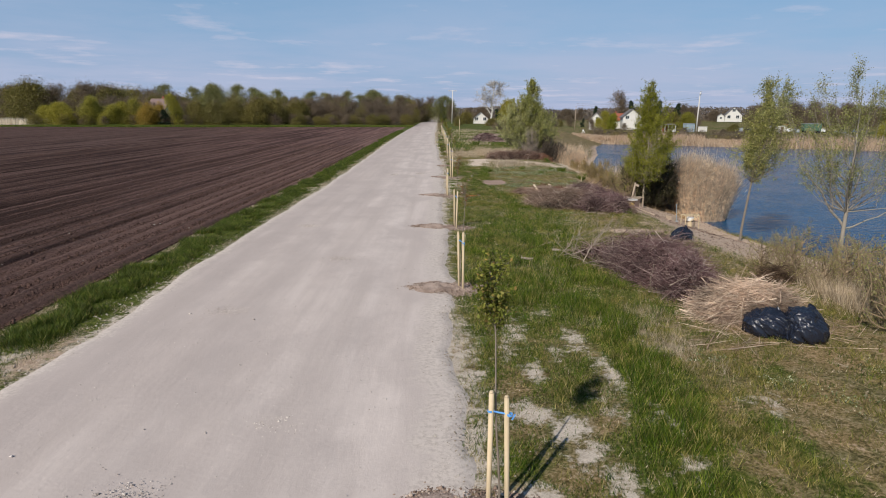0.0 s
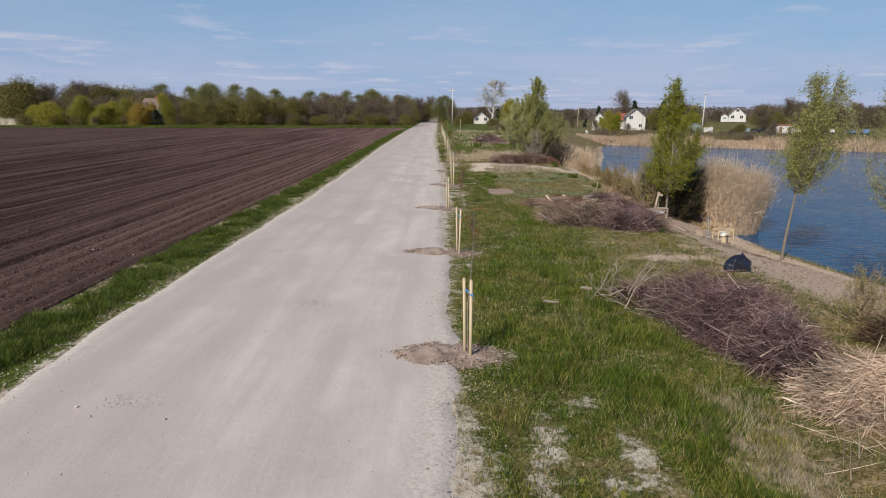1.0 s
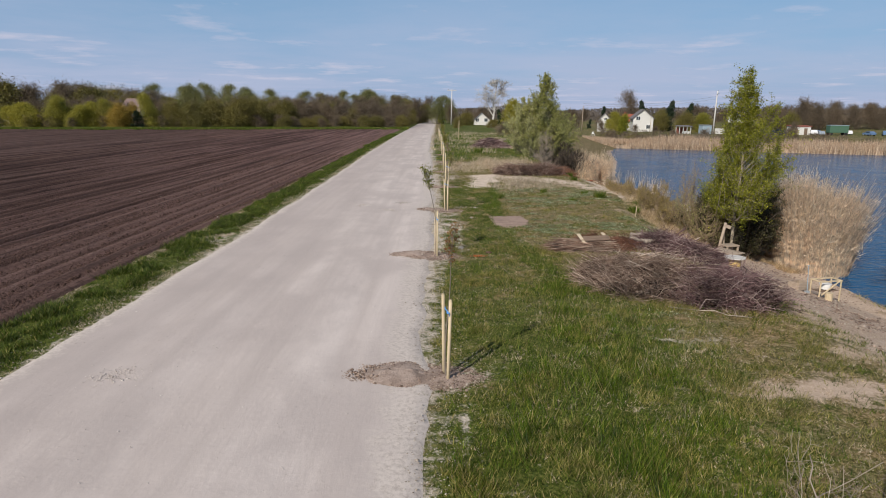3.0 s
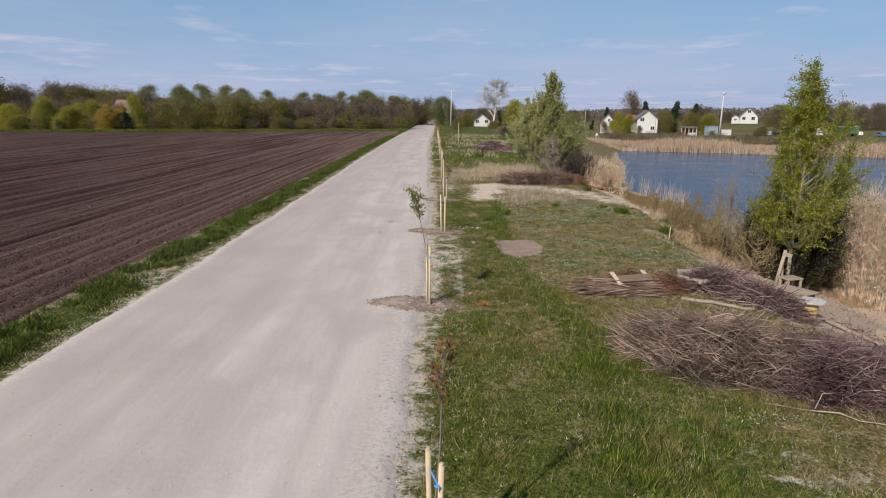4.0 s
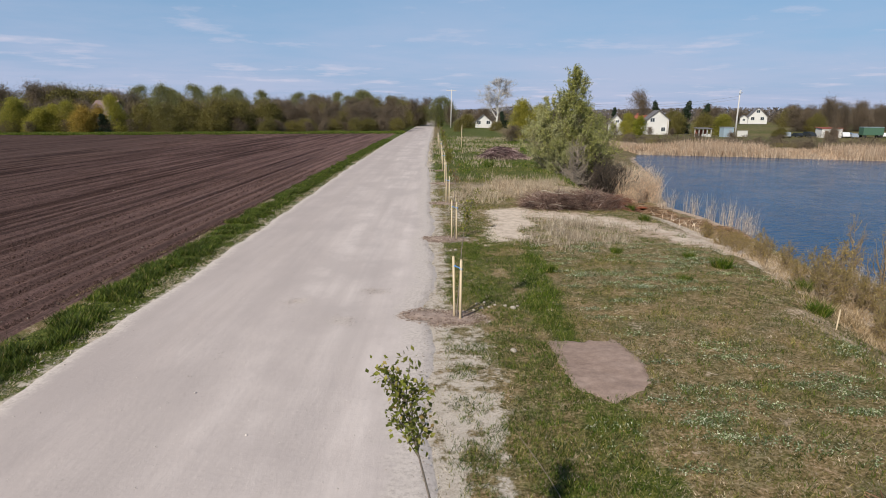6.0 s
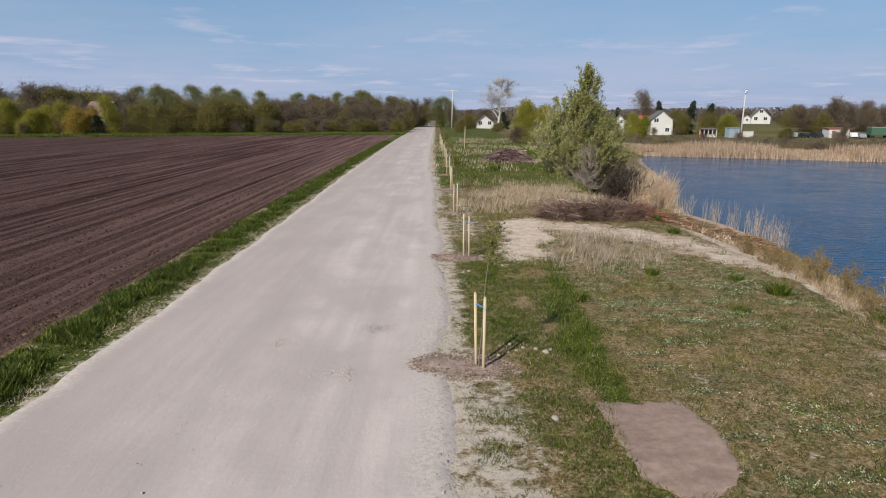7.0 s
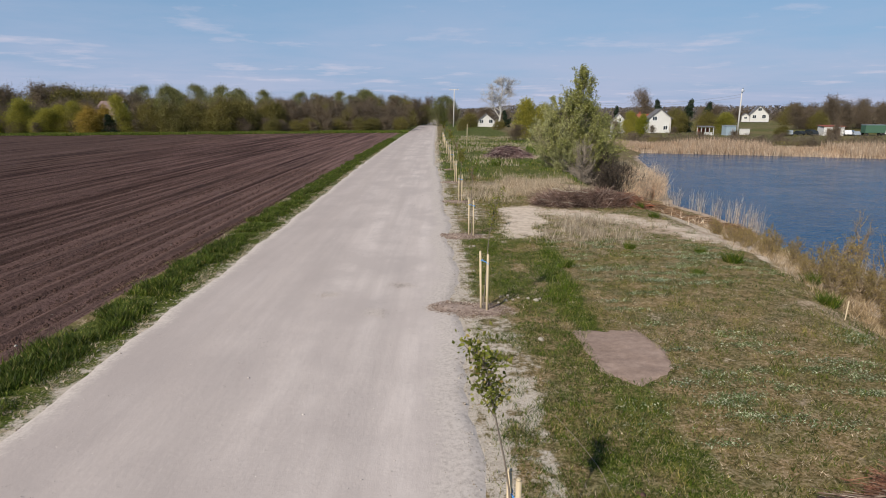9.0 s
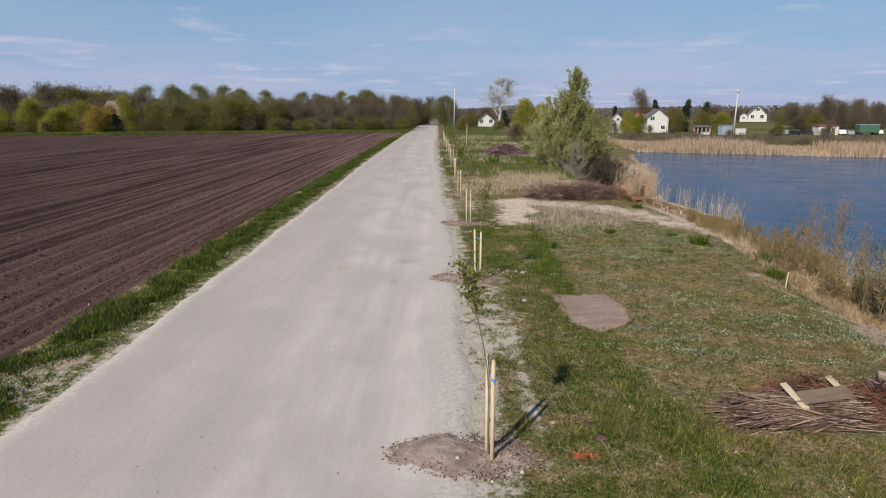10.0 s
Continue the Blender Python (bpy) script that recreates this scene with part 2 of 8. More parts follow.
xyz = k.n.new("ShaderNodeSeparateXYZ")
k.l.new(k.n.new("ShaderNodeTexCoord").outputs["Object"], xyz.inputs[0])
# soil colour mixed paler towards the road
dry = k.math("MULTIPLY", k.math("ADD", xyz.outputs[0], 21.0), 0.08)
c = k.mix(k.ramp(k.math("ADD", dry, k.math("MULTIPLY", k.math("SUBTRACT", k.noise(0.05, 4), 0.5), 0.8)), (0.0, 0.0), (1.0, 0.4)), c, k.mix(lump, (0.15, 0.092, 0.073), (0.3, 0.2, 0.162)))
c = k.mix(k.ramp(lump, (0.36, 0.75), (0.52, 0.0)), c, (0.045, 0.027, 0.022))
# grazing-view brightness painted in: soil colour paler far off and towards the road
far_pale = k.math("ADD", k.math("ADD", k.math("MULTIPLY", k.math("MAXIMUM", xyz.outputs[0], -120.0), 0.034), 0.70), k.math("ADD", k.math("MULTIPLY", k.math("SUBTRACT", xyz.outputs[1], 22.0), 0.0085), k.math("MULTIPLY", k.math("SUBTRACT", k.noise(0.03, 4), 0.5), 1.0)))
c = k.mix(k.ramp(far_pale, (0.0, 0.0), (1.0, 0.9)), c, k.mix(1.0, c, (2.05, 1.95, 1.98), "MULTIPLY"))
k.colour(k.mix(1.0, c, (0.92, 0.94, 0.98), "MULTIPLY"))
k.bump(k.math("ADD", lump, k.noise(28, 4, 0.7)), 1.0, 0.09)
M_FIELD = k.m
k = Mat("soil_clod", 1.0, 0.1)
k.colour(k.mix(k.noise(20, 4), k.ramp(k.island(), (0, (0.04, 0.023, 0.018)), (1, (0.17, 0.1, 0.08))), (0.06, 0.038, 0.031)))
M_CLOD = k.m

# loose dug earth, pinkish grey
k = Mat("dug_earth", 1.0, 0.1)
n1, n2 = k.noise(30, 5, 0.75), k.noise(3.2, 5, 0.65)
c = k.ramp(n2, (0.38, (0.27, 0.205, 0.17)), (0.56, (0.44, 0.345, 0.29)))
k.colour(k.mix(k.ramp(n1, (0.36, 0.55), (0.48, 0.0)), c, (0.2, 0.15, 0.115)))
k.bump(k.math("ADD", n1, n2), 0.8, 0.03)
M_EARTH = k.m
k = Mat("smooth_earth", 1.0, 0.1)
n1, n2 = k.noise(45, 5, 0.7), k.noise(1.6, 5, 0.6, k.co(0.6, 1.6, 1))
c = k.ramp(k.mix(0.5, n2, k.noise(7, 6, 0.75)), (0.36, (0.24, 0.172, 0.138)), (0.5, (0.325, 0.237, 0.193)), (0.64, (0.42, 0.315, 0.26)))
k.colour(k.mix(k.ramp(n1, (0.3, 0.22), (0.55, 0.0)), c, (0.19, 0.145, 0.12)))
k.bump(k.math("ADD", n1, n2), 0.4, 0.02)
M_PATCH = k.m
k = Mat("pebble", 0.9, 0.25)
k.colour(k.mix(k.ramp(k.noise(12, 4), (0.35, 0.0), (0.7, 0.5)), k.ramp(k.island(), (0, (0.2, 0.165, 0.13)), (0.6, (0.42, 0.37, 0.31)), (1, (0.62, 0.58, 0.52))), (0.24, 0.2, 0.16)))
M_PEBBLE = k.m
k = Mat("stone", 0.9, 0.25)
k.colour(k.mix(k.ramp(k.noise(14, 5), (0.35, 0.0), (0.7, 0.6)), k.ramp(k.chance(), (0, (0.32, 0.28, 0.23)), (1, (0.52, 0.47, 0.4))), (0.22, 0.19, 0.15)))
k.bump(k.noise(30, 4), 0.4, 0.01)
M_STONE = k.m
k = Mat("road_grit", 0.9, 0.2)
k.colour(k.ramp(k.island(), (0, (0.28, 0.24, 0.21)), (0.5, (0.46, 0.41, 0.37)), (1, (0.66, 0.61, 0.56))))
M_GRIT = k.m

k = Mat("mound_rubble", 0.95, 0.15)
k.colour(k.ramp(k.island(), (0, (0.13, 0.09, 0.07)), (0.6, (0.26, 0.19, 0.15)), (0.9, (0.38, 0.3, 0.245)), (1, (0.52, 0.46, 0.39))))
M_RUBBLE = k.m

# lake water with wind ripples
k = Mat("lake_water", 0.06, 0.5)
k.b.inputs["IOR"].default_value = 1.333
k.b.inputs["Specular IOR Level"].default_value = 0.16
k.colour(k.mix(k.ramp(k.noise(0.05, 3), (0.35, 0.0), (0.7, 1.0)), (0.005, 0.055, 0.138), (0.008, 0.07, 0.165)))
w1, w2 = k.noise(2.4, 3, 0.55, k.co(0.6, 1.3, 1), 0.4), k.noise(0.25, 4, 0.6)
k.put(k.b.inputs["Roughness"], k.ramp(w2, (0.35, 0.05), (0.7, 0.16)))
k.bump(w1, 0.7, 0.13)
M_WATER = k.m

# plants
M_GRASS = leaf_mat("short_grass", ((0, (0.06, 0.082, 0.01)), (0.4, (0.155, 0.172, 0.03)), (0.7, (0.27, 0.24, 0.075)), (1, (0.48, 0.39, 0.2))), 0.35)
M_LUSH = leaf_mat("lush_grass", ((0, (0.018, 0.045, 0.004)), (0.5, (0.08, 0.145, 0.01)), (0.85, (0.175, 0.215, 0.026)), (1, (0.46, 0.38, 0.18))), 0.35)
M_VERGE = leaf_mat("verge_grass", ((0, (0.018, 0.034, 0.004)), (0.5, (0.062, 0.104, 0.011)), (0.93, (0.15, 0.18, 0.026)), (1, (0.36, 0.29, 0.13))), 0.3, 0.6, 0.35)
M_DEAD = leaf_mat("dead_grass", ((0, (0.32, 0.25, 0.175)), (0.6, (0.5, 0.415, 0.315)), (1, (0.68, 0.595, 0.475))), 0.3, warm=(1.15, 1.07, 1.0))
M_REED = leaf_mat("dry_reed", ((0, (0.74, 0.6, 0.48)), (0.5, (0.86, 0.73, 0.59)), (1, (0.92, 0.84, 0.72))), 0.5, warm=(1.08, 1.02, 1.0))
M_FARREED = leaf_mat("far_reed", ((0, (0.33, 0.245, 0.185)), (0.6, (0.47, 0.37, 0.285)), (1, (0.58, 0.48, 0.385))), 0.25, warm=(1.2, 1.05, 0.9))
M_TALL = leaf_mat("hazy_green_leaf", ((0, (0.13, 0.14, 0.055)), (0.6, (0.22, 0.23, 0.095)), (1, (0.31, 0.31, 0.14))), 0.35)
M_PLUME = leaf_mat("reed_plume", ((0, (0.5, 0.36, 0.27)), (1, (0.68, 0.53, 0.42))), 0.3)
M_POPLAR = leaf_mat("poplar_leaf", ((0, (0.14, 0.16, 0.018)), (0.6, (0.26, 0.28, 0.03)), (1, (0.4, 0.4, 0.06))), 0.5)
M_SILVER = leaf_mat("silver_leaf", ((0, (0.25, 0.26, 0.1)), (0.6, (0.45, 0.46, 0.22)), (1, (0.64, 0.63, 0.38))), 0.35)
M_SAGE = leaf_mat("sparse_leaf", ((0, (0.19, 0.21, 0.06)), (0.6, (0.36, 0.365, 0.125)), (1, (0.54, 0.51, 0.24))), 0.45)
M_YELLOW = leaf_mat("yellow_green_leaf", ((0, (0.22, 0.22, 0.035)), (0.6, (0.36, 0.34, 0.06)), (1, (0.46, 0.42, 0.1))), 0.45)
M_ORANGE = leaf_mat("ochre_leaf", ((0, (0.27, 0.2, 0.04)), (1, (0.47, 0.34, 0.08))), 0.4)
M_OLIVE = leaf_mat("olive_leaf", ((0, (0.11, 0.1, 0.03)), (0.6, (0.2, 0.18, 0.055)), (1, (0.3, 0.265, 0.09))), 0.35)
M_BROWN = leaf_mat("bare_twig_haze", ((0, (0.1, 0.074, 0.056)), (0.6, (0.175, 0.136, 0.104)), (1, (0.27, 0.22, 0.175))), 0.2)
M_FARWOOD = leaf_mat("far_wood", ((0, (0.095, 0.08, 0.07)), (1, (0.17, 0.145, 0.13))), 0.15, warm=(1.1, 1.0, 0.95))
M_GREY = leaf_mat("grey_twig_haze", ((0, (0.17, 0.15, 0.125)), (0.6, (0.27, 0.24, 0.21)), (1, (0.4, 0.37, 0.33))), 0.2)
M_DARK = leaf_mat("dark_needle", ((0, (0.012, 0.024, 0.014)), (1, (0.035, 0.055, 0.03))), 0.1)
# leaf colour darkened to carry the shade of the hollow below the poplar
M_SHADY = leaf_mat("shade_dark_leaf", ((0, (0.022, 0.022, 0.01)), (1, (0.075, 0.07, 0.032))), 0.2)
M_RUST = leaf_mat("russet_leaf", ((0, (0.2, 0.145, 0.05)), (0.6, (0.35, 0.265, 0.1)), (1, (0.5, 0.41, 0.19))), 0.4)
M_SAPLING = leaf_mat("sapling_leaf", ((0, (0.1, 0.12, 0.02)), (0.6, (0.22, 0.24, 0.04)), (0.85, (0.36, 0.33, 0.08)), (1, (0.32, 0.2, 0.07))), 0.4)
M_REDLEAF = leaf_mat("red_sapling_leaf", ((0, (0.18, 0.07, 0.03)), (0.6, (0.28, 0.13, 0.05)), (1, (0.3, 0.25, 0.1))), 0.4)
M_WEED = leaf_mat("sage_weed", ((0, (0.08, 0.12, 0.045)), (0.6, (0.17, 0.22, 0.1)), (0.7, (0.34, 0.39, 0.25)), (1, (0.62, 0.65, 0.54))), 0.3)
M_WILLOW = leaf_mat("willow_leaf", ((0, (0.2, 0.215, 0.055)), (0.6, (0.38, 0.39, 0.125)), (1, (0.54, 0.53, 0.25))), 0.4)
M_STRAW = leaf_mat("ochre_straw", ((0, (0.2, 0.135, 0.07)), (0.5, (0.45, 0.345, 0.22)), (1, (0.72, 0.6, 0.45))), 0.35, warm=(1.1, 1.0, 0.85))
M_BARK = bark_mat("grey_brown_bark", (0.12, 0.10, 0.08), (0.26, 0.22, 0.18))
M_PALEBARK = bark_mat("pale_bark", (0.2, 0.165, 0.12), (0.42, 0.36, 0.28))
M_ASHBARK = bark_mat("ash_grey_bark", (0.17, 0.15, 0.12), (0.36, 0.325, 0.275))
M_BANKTWIG = bark_mat("ochre_twig", (0.18, 0.13, 0.08), (0.34, 0.26, 0.165))
M_GREYLIMB = bark_mat("grey_branch", (0.22, 0.18, 0.145), (0.4, 0.34, 0.28))
M_WHITEBARK = bark_mat("white_bark", (0.4, 0.38, 0.34), (0.7, 0.68, 0.64))
M_DARKBARK = bark_mat("dark_bark", (0.05, 0.04, 0.033), (0.12, 0.095, 0.075))
M_TWIG = twig_mat("purple_grey_twigs", ((0, (0.06, 0.028, 0.031)), (0.5, (0.175, 0.1, 0.1)), (0.85, (0.35, 0.25, 0.235)), (1, (0.6, 0.49, 0.43))), 1.1)
M_TWIG2 = twig_mat("brown_twigs", ((0, (0.065, 0.038, 0.028)), (0.5, (0.22, 0.147, 0.11)), (0.82, (0.44, 0.33, 0.26)), (1, (0.72, 0.6, 0.49))))
M_HEAPTWIG = twig_mat("red_grey_twigs", ((0, (0.08, 0.045, 0.035)), (0.5, (0.22, 0.135, 0.105)), (0.85, (0.36, 0.25, 0.2)), (1, (0.55, 0.45, 0.38))))
M_LIGHTTWIG = twig_mat("white_branches", ((0, (0.4, 0.37, 0.34)), (1, (0.62, 0.59, 0.55))))
M_PALETWIG = twig_mat("pale_branches", ((0, (0.24, 0.19, 0.145)), (1, (0.44, 0.38, 0.3))))
M_REDTWIG = twig_mat("red_brown_twigs", ((0, (0.14, 0.06, 0.04)), (0.6, (0.25, 0.115, 0.07)), (1, (0.36, 0.2, 0.13))))
# heap filling: shade between the twigs put into a near-black colour
M_HEART = twig_mat("heap_shade", ((0, (0.02, 0.013, 0.01)), (0.7, (0.055, 0.036, 0.027)), (1, (0.12, 0.08, 0.055))))
M_CANE = twig_mat("cut_reed_canes", ((0, (0.3, 0.2, 0.145)), (0.5, (0.6, 0.445, 0.33)), (1, (0.8, 0.66, 0.52))))
M_DARKTWIG = twig_mat("dark_stalks", ((0, (0.05, 0.03, 0.02)), (0.7, (0.13, 0.08, 0.05)), (1, (0.3, 0.21, 0.13))))
M_BUNDLE = twig_mat("bundled_twigs", ((0, (0.11, 0.065, 0.05)), (0.5, (0.24, 0.15, 0.11)), (0.8, (0.38, 0.27, 0.2)), (1, (0.6, 0.5, 0.4))), 1.6)
M_LITTER = twig_mat("reed_litter", ((0, (0.13, 0.07, 0.04)), (0.5, (0.3, 0.18, 0.1)), (1, (0.54, 0.4, 0.265))))
M_STAKE = wood_mat("peeled_pine", (0.48, 0.375, 0.235), (0.64, 0.53, 0.36))
M_PLANK = wood_mat("weathered_plank", (0.26, 0.2, 0.15), (0.44, 0.36, 0.28), "x")
M_BROWNPLANK = wood_mat("brown_plank", (0.13, 0.09, 0.065), (0.24, 0.175, 0.13), "x")
M_BATTEN = wood_mat("pale_batten", (0.5, 0.4, 0.28), (0.66, 0.56, 0.42), "y")
M_TIE = plain_mat("blue_tie", (0.10, 0.32, 0.72), 0.5)
M_WHITEWALL = plain_mat("white_render", (0.6, 0.59, 0.56), 0.85, 0, 0.2, 0.5)
M_CREAM = plain_mat("cream_render", (0.7, 0.64, 0.52), 0.85, 0, 0.3, 0.5)
M_REDROOF = plain_mat("red_tiles", (0.27, 0.085, 0.055), 0.8, 0, 0.5, 1.5)
M_OLDROOF = plain_mat("faded_brown_tiles", (0.2, 0.14, 0.13), 0.85, 0, 0.5, 1.5)
M_GREYROOF = plain_mat("grey_roofing", (0.16, 0.15, 0.15), 0.8, 0, 0.5, 1.5)
M_PANE = plain_mat("window_glass", (0.03, 0.04, 0.05), 0.08, 0, 0.1, 3, 0.6)
M_CONCRETE = plain_mat("pale_concrete", (0.55, 0.53, 0.5), 0.9, 0, 0.4, 1.2)
M_STEEL = plain_mat("grey_metal", (0.45, 0.48, 0.5), 0.45, 0.6)
M_RUSTY = plain_mat("rusty_iron", (0.3, 0.085, 0.03), 0.85, 0.1, 0.6, 8)
M_WHITE = plain_mat("white_plastic", (0.85, 0.85, 0.83), 0.4)
M_YELLOWP = plain_mat("faded_yellow", (0.58, 0.4, 0.13), 0.7)
M_BLUEG = plain_mat("blue_grey_paint", (0.3, 0.38, 0.44), 0.6)
M_GREENP = plain_mat("green_paint", (0.06, 0.13, 0.085), 0.7)
M_ORANGEP = plain_mat("orange_spray", (0.55, 0.13, 0.05), 0.8)
M_TYRE = plain_mat("black_rubber", (0.02, 0.02, 0.02), 0.85)
k = Mat("black_plastic_film", 0.2, 0.6)
k.colour(k.mix(k.noise(5, 4), (0.007, 0.009, 0.015), (0.02, 0.025, 0.042)))
k.bump(k.math("ABSOLUTE", k.math("SUBTRACT", k.noise(9, 4, 0.6, k.co(1, 1, 0.6), 0.8), 0.5)), 0.5, 0.06)
M_BAG = k.m


# ---- mesh helpers ----
def mesh_np(name, verts, faces, material, smooth=False):
    """A mesh from arrays of places and of triangles or quads."""
    verts, faces = np.asarray(verts, np.float32), np.asarray(faces, np.int32)
    me = bpy.data.meshes.new(name)
    n, w = faces.shape
    me.vertices.add(len(verts))
    me.vertices.foreach_set("co", verts.ravel())
    me.loops.add(n * w)
    me.loops.foreach_set("vertex_index", faces.ravel())
    me.polygons.add(n)
    me.polygons.foreach_set("loop_start", np.arange(0, n * w, w, dtype=np.int32))
    if smooth:
        me.polygons.foreach_set("use_smooth", np.ones(n, bool))
    me.update(calc_edges=True)
    me.materials.append(material)
    return me


def put_mesh(name, me, parent=None, m=None, label=""):
    ob = new(name, me)
    if parent:
        ob.parent = parent
    if m is not None:
        ob.matrix_basis = m
    if label:
        ob["label"] = label
    return ob


def part(name, bm, material, parent=None, label="", smooth=False):
    me = bpy.data.meshes.new(name)
    if smooth:
        for f in bm.faces:
            f.smooth = True
    bm.to_mesh(me)
    bm.free()
    me.materials.append(material)
    return put_mesh(name, me, parent, None, label)


def empty_at(name, x, y, z, rz=0.0, label="", category="", group="", kind=""):
    ob = new(name)
    ob.matrix_basis = pose(x, y, z, 0, 0, rz)
    return tagged(ob, label, category, group, kind)


def box(bm, size, m, bevel=0.0):
    """Adds a box of that size, centred on the pose m, with worn edges where bevel is given."""
    g = bmesh.ops.create_cube(bm, size=1.0, matrix=m @ Matrix.Diagonal((*size, 1)))
    if bevel:
        edges = list({e for v in g["verts"] for e in v.link_edges})
        bmesh.ops.bevel(bm, geom=edges, offset=bevel, segments=1, affect="EDGES")
    return bm


def cone(bm, r1, r2, length, m, sides=12):
    """Adds a closed tapered post whose base sits at the pose m and which rises along its z."""
    bmesh.ops.create_cone(bm, cap_ends=True, segments=sides, radius1=r1, radius2=r2, depth=length, matrix=m @ pose(0, 0, length / 2))
    return bm


def value_noise(x, y, seed=0):
    """Smooth noise from 0 to 1 on a unit lattice."""
    xi, yi = np.floor(x).astype(np.int64), np.floor(y).astype(np.int64)
    fx, fy = x - xi, y - yi
    fx, fy = fx * fx * (3 - 2 * fx), fy * fy * (3 - 2 * fy)

    def h(a, b):
        v = (a * 374761393 + b * 668265263 + seed * 974634277) & 0x7FFFFFFF
        v = ((v ^ (v >> 13)) * 1274126177) & 0x7FFFFFFF
        return ((v ^ (v >> 16)) & 0xFFFF) / 65535.0

    return (h(xi, yi) * (1 - fx) + h(xi + 1, yi) * fx) * (1 - fy) + (h(xi, yi + 1) * (1 - fx) + h(xi + 1, yi + 1) * fx) * fy


def fractal(x, y, scale, seed=0, octaves=4):
    v, a, total = 0.0, 1.0, 0.0
    for o in range(octaves):
        v = v + a * value_noise(x * scale * 2 ** o, y * scale * 2 ** o, seed + 17 * o)
        total += a
        a *= 0.55
    return v / total


def tubes(points, radii, sides=3):
    """Verts and triangles of many tapered tubes at once: points (n, k, 3), radii (n, k)."""
    points, radii = np.asarray(points, float), np.asarray(radii, float)
    n, kk, _ = points.shape
    tan = np.gradient(points, axis=1)
    tan /= np.linalg.norm(tan, axis=2, keepdims=True) + 1e-9
    ref = np.where(np.abs(tan[..., 2:3]) > 0.9, np.array([1.0, 0, 0]), np.array([0, 0, 1.0]))
    u = np.cross(tan, ref)
    u /= np.linalg.norm(u, axis=2, keepdims=True) + 1e-9
    v = np.cross(tan, u)
    ang = np.arange(sides) * 2 * np.pi / sides
    ring = u[:, :, None] * np.cos(ang)[None, None, :, None] + v[:, :, None] * np.sin(ang)[None, None, :, None]
    verts = points[:, :, None] + ring * radii[:, :, None, None]
    base = (np.arange(n) * kk * sides)[:, None, None] + (np.arange(kk - 1) * sides)[None, :, None]
    s = np.arange(sides)[None, None, :]
    s2 = (s + 1) % sides
    a, b, c, d = base + s, base + s2, base + sides + s2, base + sides + s
    faces = np.stack([np.stack([a, b, c], -1), np.stack([a, c, d], -1)], 3).reshape(-1, 3)
    return verts.reshape(-1, 3), faces


def merge(*pairs):
    verts, faces, at = [], [], 0
    for v, f in pairs:
        verts.append(v)
        faces.append(f + at)
        at += len(v)
    return np.concatenate(verts), np.concatenate(faces)


def leaves(rng, centres, size, aspect=0.6, droop=0.0, spread=0.4):
    """Folded diamond leaves, two triangles each."""
    n = len(centres)
    along = rng.normal(size=(n, 3))
    along[:, 2] -= droop
    along /= np.linalg.norm(along, axis=1, keepdims=True)
    side = np.cross(along, rng.normal(size=(n, 3)))
    side /= np.linalg.norm(side, axis=1, keepdims=True) + 1e-9
    up = np.cross(side, along)
    s = size * (1 + spread * rng.uniform(-1, 1, (n, 1)))
    a, c = centres - along * s * 0.5, centres + along * s * 0.5
    b, d = centres + side * s * aspect * 0.5 + up * s * 0.1, centres - side * s * aspect * 0.5 + up * s * 0.1
    verts = np.stack([a, b, c, d], 1).reshape(-1, 3)
    i = np.arange(n)[:, None] * 4
    return verts, np.concatenate([i + np.array([0, 1, 2]), i + np.array([0, 2, 3])], 1).reshape(-1, 3)


def blades(rng, x, y, z, height, width, lean=0.35):
    """Grass blades, one triangle each, rooted at x, y, z."""
    n = len(x)
    a = rng.uniform(0, 2 * np.pi, n)
    w = width * rng.uniform(0.6, 1.4, n)
    h = height * rng.uniform(0.5, 1.3, n)
    root = np.stack([x, y, z], 1)
    side = np.stack([np.cos(a), np.sin(a), np.zeros(n)], 1) * w[:, None] * 0.5
    b = rng.uniform(0, 2 * np.pi, n)
    tip = root + np.stack([np.cos(b) * h * lean, np.sin(b) * h * lean, h], 1)
    verts = np.stack([root - side, root + side, tip], 1).reshape(-1, 3)
    return verts, np.arange(3 * n).reshape(-1, 3)


def lumps(rng, x, y, z, size, flat=0.7):
    """Small stones or clods: bent octahedra, eight triangles each."""
    n = len(x)
    base = np.array([[1, 0, 0], [0, 1, 0], [-1, 0, 0], [0, -1, 0], [0, 0, 1], [0, 0, -1]], float)
    v = base[None] * rng.uniform(0.6, 1.3, (n, 6, 1)) + rng.normal(0, 0.15, (n, 6, 3))
    a = rng.uniform(0, 2 * np.pi, n)
    ca, sa = np.cos(a)[:, None], np.sin(a)[:, None]
    v = np.stack([v[..., 0] * ca - v[..., 1] * sa, v[..., 0] * sa + v[..., 1] * ca, v[..., 2] * flat], -1)
    v = v * size[:, None, None] + np.stack([x, y, z], 1)[:, None]
    f = np.array([[0, 1, 4], [1, 2, 4], [2, 3, 4], [3, 0, 4], [1, 0, 5], [2, 1, 5], [3, 2, 5], [0, 3, 5]])
    return v.reshape(-1, 3), ((np.arange(n) * 6)[:, None, None] + f[None]).reshape(-1, 3)


# ---- the lie of the land ----
WATER = -2.6


def smooth(a, b, v):
    t = np.clip((v - a) / (b - a), 0, 1)
    return t * t * (3 - 2 * t)


def road_left(y):
    return np.interp(y, [-100, 14, 37, 54, 90, 148, 320], [-6.9, -6.95, -7.12, -7.3, -8.1, -8.7, -10.4])


